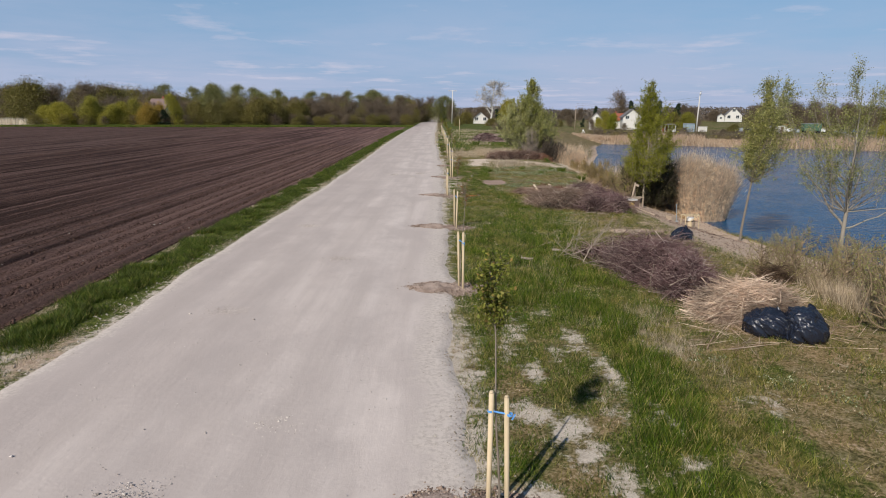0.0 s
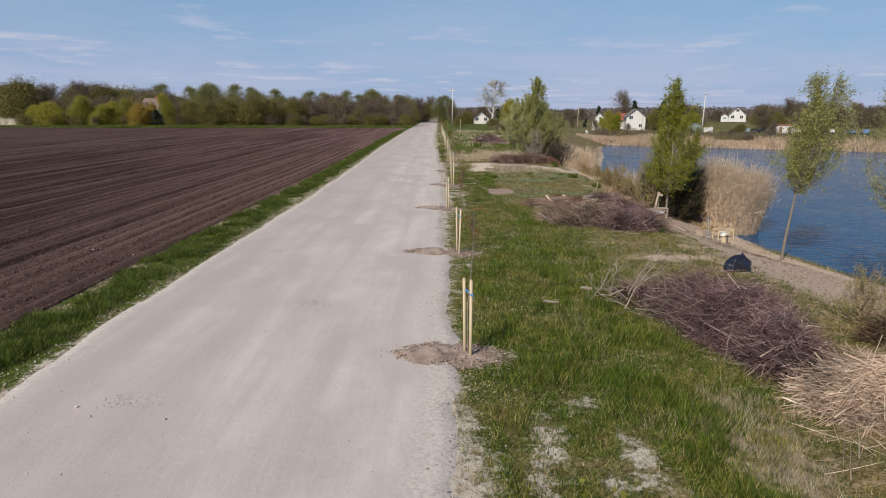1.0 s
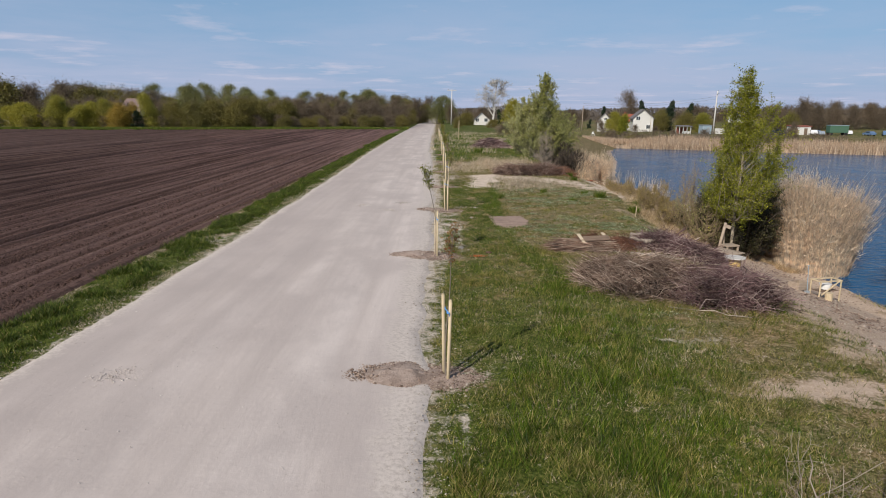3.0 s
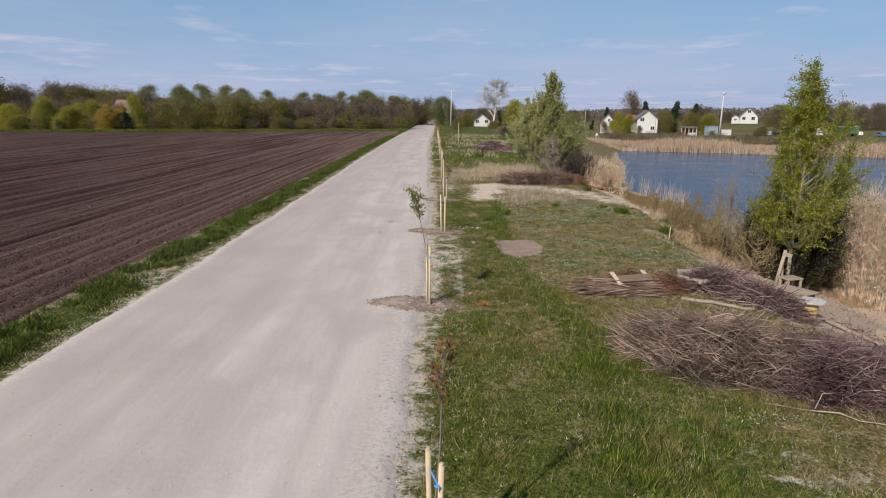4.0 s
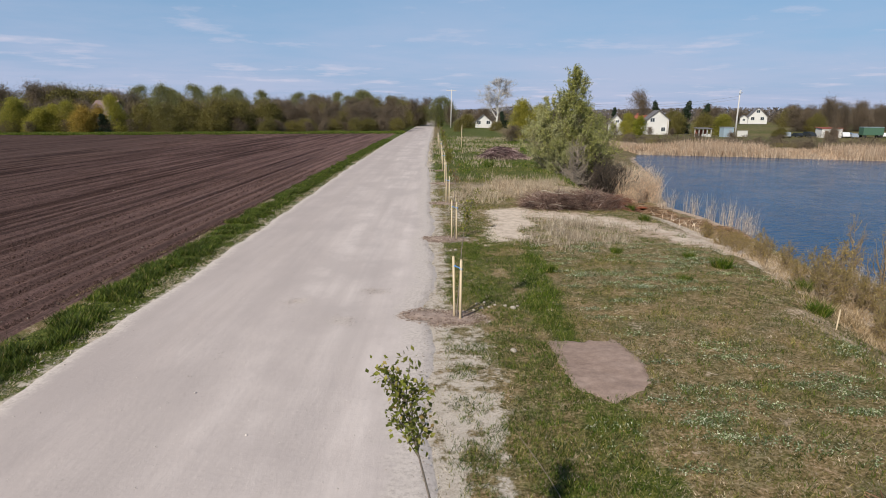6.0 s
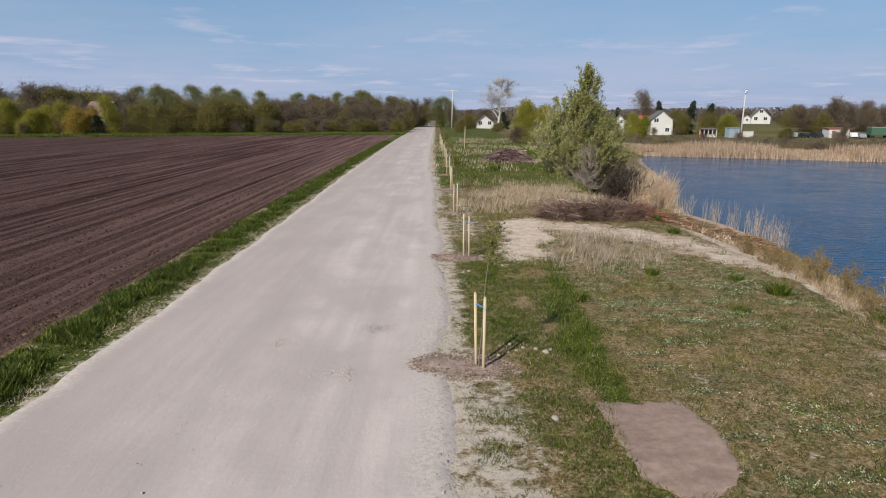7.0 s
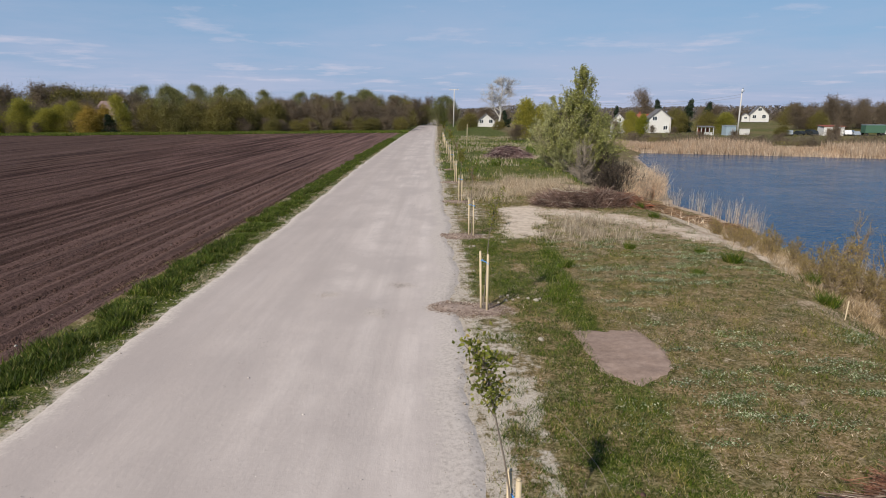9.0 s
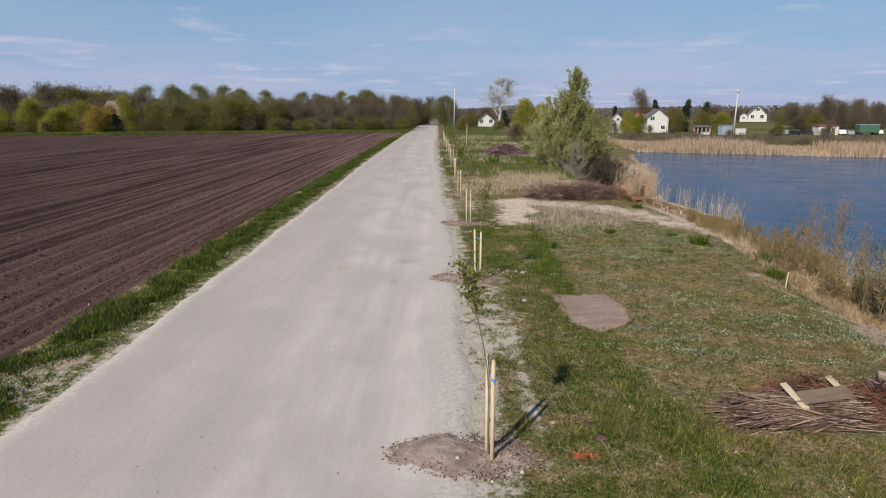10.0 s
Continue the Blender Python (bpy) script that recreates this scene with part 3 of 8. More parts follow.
def road_right(y):
    return np.interp(y, [-100, 10, 27, 50, 64, 90, 125, 320], [0.6, 0.35, 0.1, -0.2, -0.5, -1.4, -2.1, -4.6])


def bank_top(y):
    return np.interp(y, [-60, 0, 15, 25, 35, 45, 52, 58, 64, 75, 90, 110, 134, 150], [12, 10.5, 10, 8.8, 8.0, 8.6, 9.7, 9.3, 8.6, 8.0, 9.5, 14, 22, 28])


def shore(y):
    line = np.interp(y, [-60, 0, 20, 32, 35, 38, 41, 50, 58, 64, 70, 76, 81, 90, 110, 134, 147], [26, 22, 20, 18.7, 17.9, 17.3, 17.2, 17.3, 17.4, 18.2, 18.8, 18.6, 18.0, 20.6, 26, 31.5, 36])
    return line + 0.7 * (fractal(np.asarray(y, float) * 0 + 4, np.asarray(y, float), 0.3, 17, 4) - 0.5)


def far_shore(x):
    return np.interp(x, [30, 36, 53, 67, 100, 150, 260, 400], [150, 147, 140, 133, 120, 106, 80, 50])


def land(x, y):
    """Height of the ground."""
    x, y = np.asarray(x, float), np.asarray(y, float)
    e, s = bank_top(y), shore(y)
    steep = np.interp(y, [28, 36, 42, 48, 66, 90, 110], [1.0, 1.15, 1.15, 1.0, 1.1, 1.2, 1.0])
    f = (x - e) / (s - e)
    f = np.where(f > 0, np.clip(f, 0, 9) ** (1 + 0.45 * smooth(45, 48, y) * smooth(66, 60, y)), f)
    # a low beach under a short bank beyond the sandy plot
    beach = smooth(57, 64, y) * smooth(86, 80, y)
    drop = np.clip(f * steep, 0, 0.94 + 0.06 * smooth(0.9, 1.0, f)) * (1 - beach) + np.interp(f, [0, 0.12, 0.36, 0.5, 0.75, 1], [0, 0.1, 0.72, 0.81, 0.9, 0.98]) * beach
    slope = WATER * drop - 2.0 * smooth(1.0, 1.25, f)
    slope = np.where(f > 0, slope, 0) + 0.3 * smooth(0.25, -0.25, f) * smooth(40, 150, y)
    away = y - far_shore(x)
    beyond = WATER - 2.0 + 2.0 * smooth(-5, 0, away) + 1.0 * smooth(0, 9, away) + 1.3 * smooth(25, 220, away)
    right = smooth(26, 40, x + (y - 147) * -0.4)
    z = np.where((y > 118) & (x > 20), np.maximum(slope, beyond) * right + slope * (1 - right), slope)
    z = np.where(y > 150, beyond * smooth(10, 45, x) + 0.3 * (1 - smooth(10, 45, x)), z)
    rough = 0.05 * (fractal(x, y, 0.5, 3) - 0.5) + 0.03 * (fractal(x, y, 2.2, 5, 3) - 0.5)
    return z + rough * np.where((x > road_right(y) + 0.4) | (x < road_left(y) - 0.5), 1, 0.2)


def lz(x, y):
    return float(land(np.array([x]), np.array([y]))[0])


def near_line(x, y, line):
    """Distance from a line of points."""
    best = np.full(np.shape(x), 1e9)
    for (ax, ay), (bx, by) in zip(line, line[1:]):
        t = np.clip(((x - ax) * (bx - ax) + (y - ay) * (by - ay)) / ((bx - ax) ** 2 + (by - ay) ** 2), 0, 1)
        best = np.minimum(best, np.hypot(x - ax - t * (bx - ax), y - ay - t * (by - ay)))
    return best


STAKES = [(0.76, 9.1), (0.56, 18.1), (0.54, 26.7), (0.23, 36.0), (0.54, 45.5), (0.6, 54.8), (0.4, 64.3), (0.3, 73.8), (0.15, 83.2), (0.0, 92.6),
          (-0.2, 102), (-0.4, 111.5), (-0.6, 121), (-0.8, 131)]


def blots(x, y, places):
    """Soft worn or grown spots: x, y, length across, length along, strength."""
    best = np.zeros(np.shape(x))
    for px, py, rx, ry, w in places:
        best = np.maximum(best, w * np.exp(-((x - px) / rx) ** 2 - ((y - py) / ry) ** 2))
    return best


def zone_lush(x, y):
    xc = np.interp(y, [8, 9.5, 12, 14.7, 18.9, 21.4, 25.7, 31, 33.7, 38, 39.6, 44.5, 46.4, 51.7, 57], [2.8, 3.1, 3.75, 3.75, 4.0, 3.35, 3.35, 3.3, 3.5, 3.2, 2.9, 2.95, 2.75, 3.1, 3.4])
    w = np.interp(y, [8, 12, 14.7, 18.9, 21.4, 26, 31, 38, 40, 44.5, 46.4, 51.7, 57], [0.75, 0.7, 0.65, 1.0, 0.8, 0.7, 0.55, 0.5, 0.55, 0.35, 0.5, 0.4, 0.3])
    xc = xc + 0.5 * (fractal(x * 0 + 2, y, 0.5, 63, 3) - 0.5)
    a = np.exp(-(np.abs(x - xc) / w) ** 3.5) * smooth(58, 50, y) * np.interp(y, [30, 34, 38, 42, 44, 46], [1.0, 0.75, 0.55, 0.42, 0.62, 0.95])
    strip = np.exp(-((x - road_right(y) - 0.5) / 0.3) ** 2) * 0.6 * smooth(33, 27, y)
    b = np.maximum(smooth(73, 79, y) * smooth(-2, 0, x) * smooth(16, 11, x) * (0.35 + 0.9 * fractal(x, y, 0.18, 64, 3)), (0.05 + 0.6 * fractal(x, y, 0.06, 67, 3)) * smooth(12, 22, y - far_shore(x)) * smooth(30, 34, x))
    verge = smooth(-6.4, -7.2, x) * smooth(1.75, 1.5, road_left(y) - x + 0.5 * (fractal(x, y, 0.7, 213, 3) - 0.5)) + smooth(-8.5, -12, x) * smooth(-3, 1, y - field_end(x))
    beside = 0.42 * smooth(45.8, 47.5, y) * smooth(57, 53, y) * smooth(0.3, 0.6, x - road_right(y)) * smooth(2.6, 1.4, x - road_right(y))
    grown = blots(x, y, [(0.9, 13.4, 0.35, 1.6, 0.75), (1.0, 10.2, 0.5, 0.8, 0.7), (2.3, 12.3, 0.4, 0.9, 0.6), (1.8, 13.6, 0.5, 0.7, 0.55), (2.7, 10.6, 0.35, 0.8, 0.7), (4.9, 10.9, 0.35, 1.4, 0.65), (5.7, 17.5, 0.6, 1.3, 0.7),
                         (6.0, 12.9, 0.5, 0.5, 0.5), (1.3, 17.0, 0.5, 0.6, 0.5), (8.6, 23.5, 1.2, 1.5, 0.55), (9.0, 29.2, 1.0, 0.8, 0.5), (1.4, 31.5, 0.5, 1.5, 0.45), (2.0, 38.3, 0.5, 1.2, 0.45)])
    turf = (np.interp(y, [14, 17, 26, 30, 35], [0.14, 0.75, 0.7, 0.55, 0.3]) + 0.8 * (fractal(x, y, 0.35, 61, 3) - 0.45)) * smooth(42, 34, y) * (0.15 + 0.85 * smooth(7.0, 4.2, x)) * smooth(10, 8, x)
    return np.clip(np.maximum.reduce([a, strip, b, verge, turf, beside, grown]), 0, 1)


def zone_bare(x, y):
    off = x - road_right(y)
    edge = smooth(np.interp(y, [14, 18, 30, 38], [1.2, 0.5, 0.8, 1.2]), 0.05, off) * np.interp(y, [14, 18, 30, 38], [0.72, 0.5, 0.62, 0.72]) * (off > -3)
    spots = blots(x, y, [(2.75, 14.6, 0.25, 0.9, 0.8), (3.0, 13.0, 0.22, 1.0, 0.85), (1.45, 11.5, 0.5, 0.5, 0.8), (1.95, 11.0, 0.4, 0.5, 0.8), (2.1, 10.3, 0.28, 0.7, 0.8), (2.4, 9.5, 0.3, 0.6, 0.85), (1.6, 14.9, 0.3, 0.9, 0.7), (1.2, 9.3, 0.7, 0.5, 0.75), (1.7, 13.0, 0.32, 0.6, 0.7), (2.2, 13.9, 0.28, 0.6, 0.66), (1.3, 14.2, 0.28, 0.7, 0.66), (2.65, 11.6, 0.3, 0.5, 0.7), (3.4, 11.4, 0.25, 0.6, 0.66), (3.3, 10.1, 0.3, 0.5, 0.62),
                         (1.6, 15.4, 0.35, 0.5, 0.7), (2.3, 16.2, 0.35, 0.5, 0.6), (0.75, 21.6, 0.14, 1.8, 0.75), (0.8, 25.0, 0.15, 1.3, 0.65), (5.6, 28.6, 1.2, 0.35, 0.55), (5.4, 29.2, 0.9, 0.3, 0.5), (5.2, 11.9, 0.5, 0.6, 0.5), (6.6, 10.6, 0.6, 0.6, 0.45)])
    rut = np.exp(-((off - 0.5) / 0.2) ** 2) + np.exp(-((off - 1.05) / 0.16) ** 2)
    track = np.clip(rut, 0, 1) * 0.82 * smooth(35, 38, y) * smooth(41.5, 40, y) + np.exp(-((off - 0.65) / 0.85) ** 4) * 0.6 * smooth(39.5, 41, y) * smooth(46, 44, y) + 0.5 * np.exp(-((off - 1.25) / 1.1) ** 2) * smooth(54, 60, y) * smooth(85, 65, y)
    mound = 0 * x
    for sx, sy in STAKES[:10]:
        mound = np.maximum(mound, 0.8 * np.exp(-((x - sx + 0.3) / 1.2) ** 2 - ((y - sy) / 0.7) ** 2))
    left = smooth(-0.5, 0.1, x - road_left(y)) * 0.62 * (off < -3)
    gate = 0.62 * np.exp(-((x + 7.9) / 1.1) ** 2 - ((y - 38.3) / 1.2) ** 2) + 0.66 * np.exp(-((x + 7.7) / 1.3) ** 2 - ((y - 13.2) / 1.0) ** 2)
    return np.clip(np.maximum.reduce([edge, spots, track, mound, left, gate]), 0, 1)


def zone_dirt(x, y):
    worn = np.exp(-((x - 7.4) / 2.3) ** 2 - ((y - 26.3) / 0.55) ** 2) * 0.8
    inner = np.interp(y, [20, 28, 34, 38, 42, 46], [8.6, 8.4, 9.0, 9.4, 8.8, 10.6])
    bank = smooth(-1.6, 1.6, x - inner) * smooth(19, 26, y) * smooth(49, 45, y) * 0.95
    beach = np.where(y < 140, smooth(-1.6, -0.4, x - shore(y)) * 0.75, 0)
    line = smooth(0.7, 0.2, near_line(x, y, [(8.9, 46), (10.3, 41.5), (10.2, 38)])) * 0.5
    plot = 0.7 * smooth(2.6, 0.6, near_line(x, y, [(3.5, 61.3), (6.9, 59.6), (9.9, 55.9), (10.9, 53.6)]))
    gate = 0.5 * np.exp(-((x + 8.0) / 1.1) ** 2 - ((y - 39.2) / 1.4) ** 2) + 0.5 * np.exp(-((x + 7.4) / 1.2) ** 2 - ((y - 13.4) / 1.1) ** 2)
    return np.clip(np.maximum.reduce([worn, bank, beach, line, plot, gate]), 0, 1)


def zone_sand(x, y):
    plot = smooth(0.5, -0.8, np.abs((x - 2.9 - 0.05 * (y - 57))) - 1.0) * smooth(52.8, 55.2, y) * smooth(63.2, 61.5, y)
    ragged = 2.2 * (fractal(x, y, 0.55, 66, 4) - 0.5)
    plot = np.clip(plot + 0.8 * ragged * (plot > 0.02) * (plot < 0.98), 0, 1)
    path = 0.68 * smooth(1.9, 0.2, ragged + near_line(x, y, [(3.5, 61.3), (5.1, 60.8), (6.9, 59.6), (8.6, 57.9), (9.9, 55.9), (10.9, 53.6)]))
    shelf = smooth(9.6, 11.2, x) * smooth(45, 49, y) * smooth(69, 65.5, y - 0.35 * (15 - x))
    return np.clip(np.maximum.reduce([plot, path, shelf]), 0, 1)


def zone_dead(x, y):
    a = np.exp(-((x - 5.6) / 2.8) ** 2 - ((y - 56.0) / 3.0) ** 2)
    b = np.exp(-((x - 6.0) / 5.0) ** 2 - ((y - 70.5) / 4.5) ** 2) * (0.5 + 1.1 * fractal(x, y, 0.3, 65, 3))
    c = np.exp(-((x - 4.4) / 0.7) ** 2 - ((y - 15.2) / 1.4) ** 2) * 1.1 + 0.9 * np.exp(-((x - 13) / 2.5) ** 2 - ((y - 19) / 4.5) ** 2)
    d = 0.9 * smooth(0, 4, y - far_shore(x)) * smooth(30, 14, y - far_shore(x)) * smooth(28, 34, x)
    e = 0.25 * smooth(5, 9, x) * smooth(50, 46, y)
    return np.clip(np.maximum.reduce([a, b, c, d, e]), 0, 1)


def field_end(x):
    return np.interp(x, [-400, -120, -81, -55, -26, -12], [152, 155, 158, 163, 168, 172])


def grow(a, b, step, ratio):
    out = [a]
    while (out[-1] - b) * (a - b) > 0:
        out.append(out[-1] + step)
        step *= ratio
    return out


xs = np.array(sorted(set(grow(-13, -3000, -0.6, 1.12)[1:] + list(np.arange(-13, 21, 0.22)) + grow(21, 3000, 0.5, 1.09))))
ys = np.array(sorted(set(grow(-2, -800, -1.0, 1.25)[1:] + list(np.arange(-2, 66, 0.26)) + grow(66, 3500, 0.5, 1.035))))
gx, gy = np.meshgrid(xs, ys)
gz = land(gx, gy)
gz = np.where((gx < road_right(gy) - 0.5) & (gx > road_left(gy) + 0.5), gz - 0.06, gz)
gz = gz - 0.2 * smooth(0.0, 0.7, -9.25 - 0.012 * (gy - 20) - gx) * (gy < field_end(gx) - 1.5)
nx, ny = len(xs), len(ys)
ii = (np.arange(ny - 1)[:, None] * nx + np.arange(nx - 1)[None]).ravel()
me = mesh_np("ground", np.stack([gx, gy, gz], -1).reshape(-1, 3), np.stack([ii, ii + 1, ii + nx + 1, ii + nx], 1), M_GROUND, True)
for key, zone in (("lush", zone_lush), ("bare", zone_bare), ("sandy", zone_sand), ("dead", zone_dead), ("dirt", zone_dirt)):
    at = me.attributes.new(key, "FLOAT", "POINT")
    at.data.foreach_set("value", zone(gx, gy).ravel().astype(np.float32))
tagged(put_mesh("ground", me), "patchy spring turf, bare gravelly soil and sandy lake bank", "ground", kind="structure")

# road: crowned strip with ragged edges
ry = np.array(list(np.arange(-60, 0, 0.8)) + list(np.arange(0.2, 80, 0.2)) + grow(80, 330, 0.4, 1.04))
ru = np.concatenate([[0, 0.01, 0.025, 0.05, 0.09], np.linspace(0.13, 0.87, 24), [0.91, 0.95, 0.975, 0.99, 1.0]])
RU, RY = np.meshgrid(ru, ry)
wob = 0.55 * (fractal(RY * 0 + 3, RY, 0.45, 21, 5) - 0.5), 0.7 * (fractal(RY * 0 + 9, RY, 0.5, 22, 5) - 0.5)
lx, rx_ = road_left(RY) + wob[0] - 0.1, road_right(RY) + wob[1] + 0.15
RX = lx + (rx_ - lx) * RU
rim = np.minimum(smooth(0, 0.03, RU), smooth(1, 0.97, RU))
ruts = 0.022 * (np.exp(-((RU - 0.22) / 0.05) ** 2) + np.exp(-((RU - 0.46) / 0.06) ** 2) + np.exp(-((RU - 0.78) / 0.05) ** 2))
RZ = land(RX, RY) + (0.05 + 0.05 * (1 - (2 * RU - 1) ** 2)) * rim - 0.03 * (1 - rim) - ruts + 0.012 * (fractal(RX, RY, 1.6, 31, 4) - 0.5)
nx, ny = len(ru), len(ry)
ii = (np.arange(ny - 1)[:, None] * nx + np.arange(nx - 1)[None]).ravel()
me = mesh_np("road", np.stack([RX, RY, RZ], -1).reshape(-1, 3), np.stack([ii, ii + 1, ii + nx + 1, ii + nx], 1), M_ROAD, True)
at = me.attributes.new("edge", "FLOAT", "POINT")
at.data.foreach_set("value", np.maximum(smooth(0.12, 0.0, RU), smooth(0.82, 0.97, RU)).ravel().astype(np.float32))
tagged(put_mesh("road", me), "wide pale crushed-limestone country road with faint ruts", "road", kind="structure")


# ploughed field with its drill rows
fx = np.array(list(-8.6 - np.arange(0, 26.6, 0.11)) + grow(-35.7, -420, -0.25, 1.05))
fv = np.array(grow(0, 1, 0.0011, 1.006))
fv = np.clip(fv, 0, 1)
FX, FV = np.meshgrid(fx, fv)
FY = -40 + (field_end(FX) + 40) * FV
FX = FX - 0.012 * (FY - 20) + 0.35 * (fractal(FY * 0 + 2, FY, 0.4, 41, 4) - 0.5) * smooth(-11.1, -8.6, FX)
row = np.sin(2 * np.pi * FX / 0.72 + 1.5 * (fractal(FX * 0 + 1, FY, 0.05, 44, 2) - 0.5))
drill = 0.075 * row + 0.07 * (fractal(FX, FY, 2.4, 42, 4) - 0.5) + 0.03 * (fractal(FX * 1.0, FY * 0.06, 0.55, 43, 3) - 0.5)
for c in (-12.5, -14.4, -19.5, -23.0, -27.6):
    drill = drill - 0.2 * np.exp(-((FX + 0.012 * (FY - 20) - c) / 0.16) ** 2) * smooth(-60, 0, FY)
lip = smooth(-8.6, -9.2, FX + 0.012 * (FY - 20))
FZ = 0.3 * smooth(40, 150, FY) + 0.07 * lip - 0.05 * (1 - lip) + drill * lip
nx, ny = len(fx), len(fv)
ii = (np.arange(ny - 1)[:, None] * nx + np.arange(nx - 1)[None]).ravel()
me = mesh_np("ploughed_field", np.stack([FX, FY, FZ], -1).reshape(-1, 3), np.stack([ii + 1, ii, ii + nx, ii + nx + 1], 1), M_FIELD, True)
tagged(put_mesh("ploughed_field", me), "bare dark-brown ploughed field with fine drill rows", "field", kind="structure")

# lake
me = mesh_np("water", [(14, -300, WATER), (600, -300, WATER), (600, 175, WATER), (14, 175, WATER)], [(0, 1, 2, 3)], M_WATER)
tagged(put_mesh("water", me), "blue rippled water of a gravel-pit lake", "lake", kind="structure")

me = mesh_np("pond", [(-190, 163, 0.38), (-116, 161, 0.38), (-108, 168, 0.38), (-190, 176, 0.38)], [(0, 1, 2, 3)], M_WATER)
tagged(put_mesh("pond", me), "small pale pond beyond the ploughed field", "pond", kind="structure")

# square of smooth bare earth in the turf
pu, pv = np.meshgrid(np.linspace(0, 1, 61), np.linspace(0, 1, 81))
ring = np.array([(2.44, 44.0), (3.87, 44.03), (4.1, 43.0), (3.9, 41.85), (3.12, 41.1), (2.52, 41.75)])
pa = 2 * np.pi * pv
near, far = np.full(pa.shape, 9.0), ring - np.array([3.2, 42.6])
for (ax, ay), (bx, by) in zip(far, np.roll(far, -1, 0)):
    dx, dy = np.cos(pa), np.sin(pa)
    det = dx * (ay - by) - dy * (ax - bx)
    det = np.where(np.abs(det) < 1e-9, 1e-9, det)
    reach = (ax * (ay - by) - ay * (ax - bx)) / det
    near = np.where((reach > 0) & (reach < near), reach, near)
worn_rim = near * (1 + 0.2 * (fractal(np.cos(pa) * 2 + 5, np.sin(pa) * 2 + 5, 5.0, 51, 5) - 0.5)) + 0.03
px, py = 3.2 + pu * worn_rim * np.cos(pa), 42.6 + pu * worn_rim * np.sin(pa)
inside = (1 - pu) * 1.2
pz = land(px, py) + 0.022 * smooth(0.0, 0.12, inside) - 0.02 + 0.02 * (fractal(px, py, 3.0, 53, 4) - 0.5) + 0.02
pz = np.where(inside < 0.004, pz - 0.04, pz)
ii = (np.arange(80)[:, None] * 61 + np.arange(60)[None]).ravel()
me = mesh_np("soil_patch", np.stack([px, py, pz], -1).reshape(-1, 3), np.stack([ii, ii + 1, ii + 62, ii + 61], 1), M_PATCH, True)
tagged(put_mesh("soil_patch", me), "square patch of smooth greyish bare earth in turf", "soil patch", kind="structure")


# ---- plants ----
def skeleton(rng, height, limbs=14, levels=2, angle=45, reach=0.35, lift=0.4, wander=0.12, first=0.25, r0=0.09, lean=(0, 0), taper_len=0.6, sub=6, fork=0.0):
    """Tapered limbs of a tree that stands on the origin: polylines of 6 points with radii, and the ends where leaves sit."""
    lines, rad, tips = [], [], []

    def run(p, d, length, r, level):
        pts, dirs = [p], [d]
        for q in range(5):
            d = d + rng.normal(0, wander, 3) + np.array([0, 0, lift * 0.2 * (1 if level else 0)])
            d = d / np.linalg.norm(d)
            pts.append(pts[-1] + d * length / 5)
            dirs.append(d)
        pts = np.array(pts)
        lines.append(pts)
        rad.append(r * np.linspace(1, 0.35 if level == 0 else 0.25, 6))
        if level >= levels:
            tips.append(pts[1:])
            return
        n = limbs if level == 0 else sub
        for q in range(n):
            t = first + (1 - first) * (q + rng.uniform(0, 1)) / n if level == 0 else rng.uniform(0.25, 1.0)
            k5 = min(int(t * 5), 4)
            base = pts[k5] + (pts[k5 + 1] - pts[k5]) * (t * 5 - k5)
            a = rng.uniform(0, 2 * np.pi)
            tilt = radians(angle * rng.uniform(0.7, 1.25))
            ax = dirs[k5]
            o = np.cross(ax, [np.cos(a), np.sin(a), 0.3])
            o /= np.linalg.norm(o) + 1e-9
            nd = ax * np.cos(tilt) + o * np.sin(tilt)
            ll = (height * reach * (1 - taper_len * (t - first) / (1 - first)) if level == 0 else length * 0.45) * rng.uniform(0.7, 1.2)
            run(base, nd, ll, r * (0.5 if level == 0 else 0.45) * (1 - 0.5 * t), level + 1)
        tips.append(pts[4:] if level == 0 else pts[1:])

    d0 = np.array([lean[0], lean[1], 1.0])
    run(np.array([0.0, 0, -0.15]), d0 / np.linalg.norm(d0), height, r0, 0)
    return np.array(lines), np.array(rad), np.concatenate(tips)


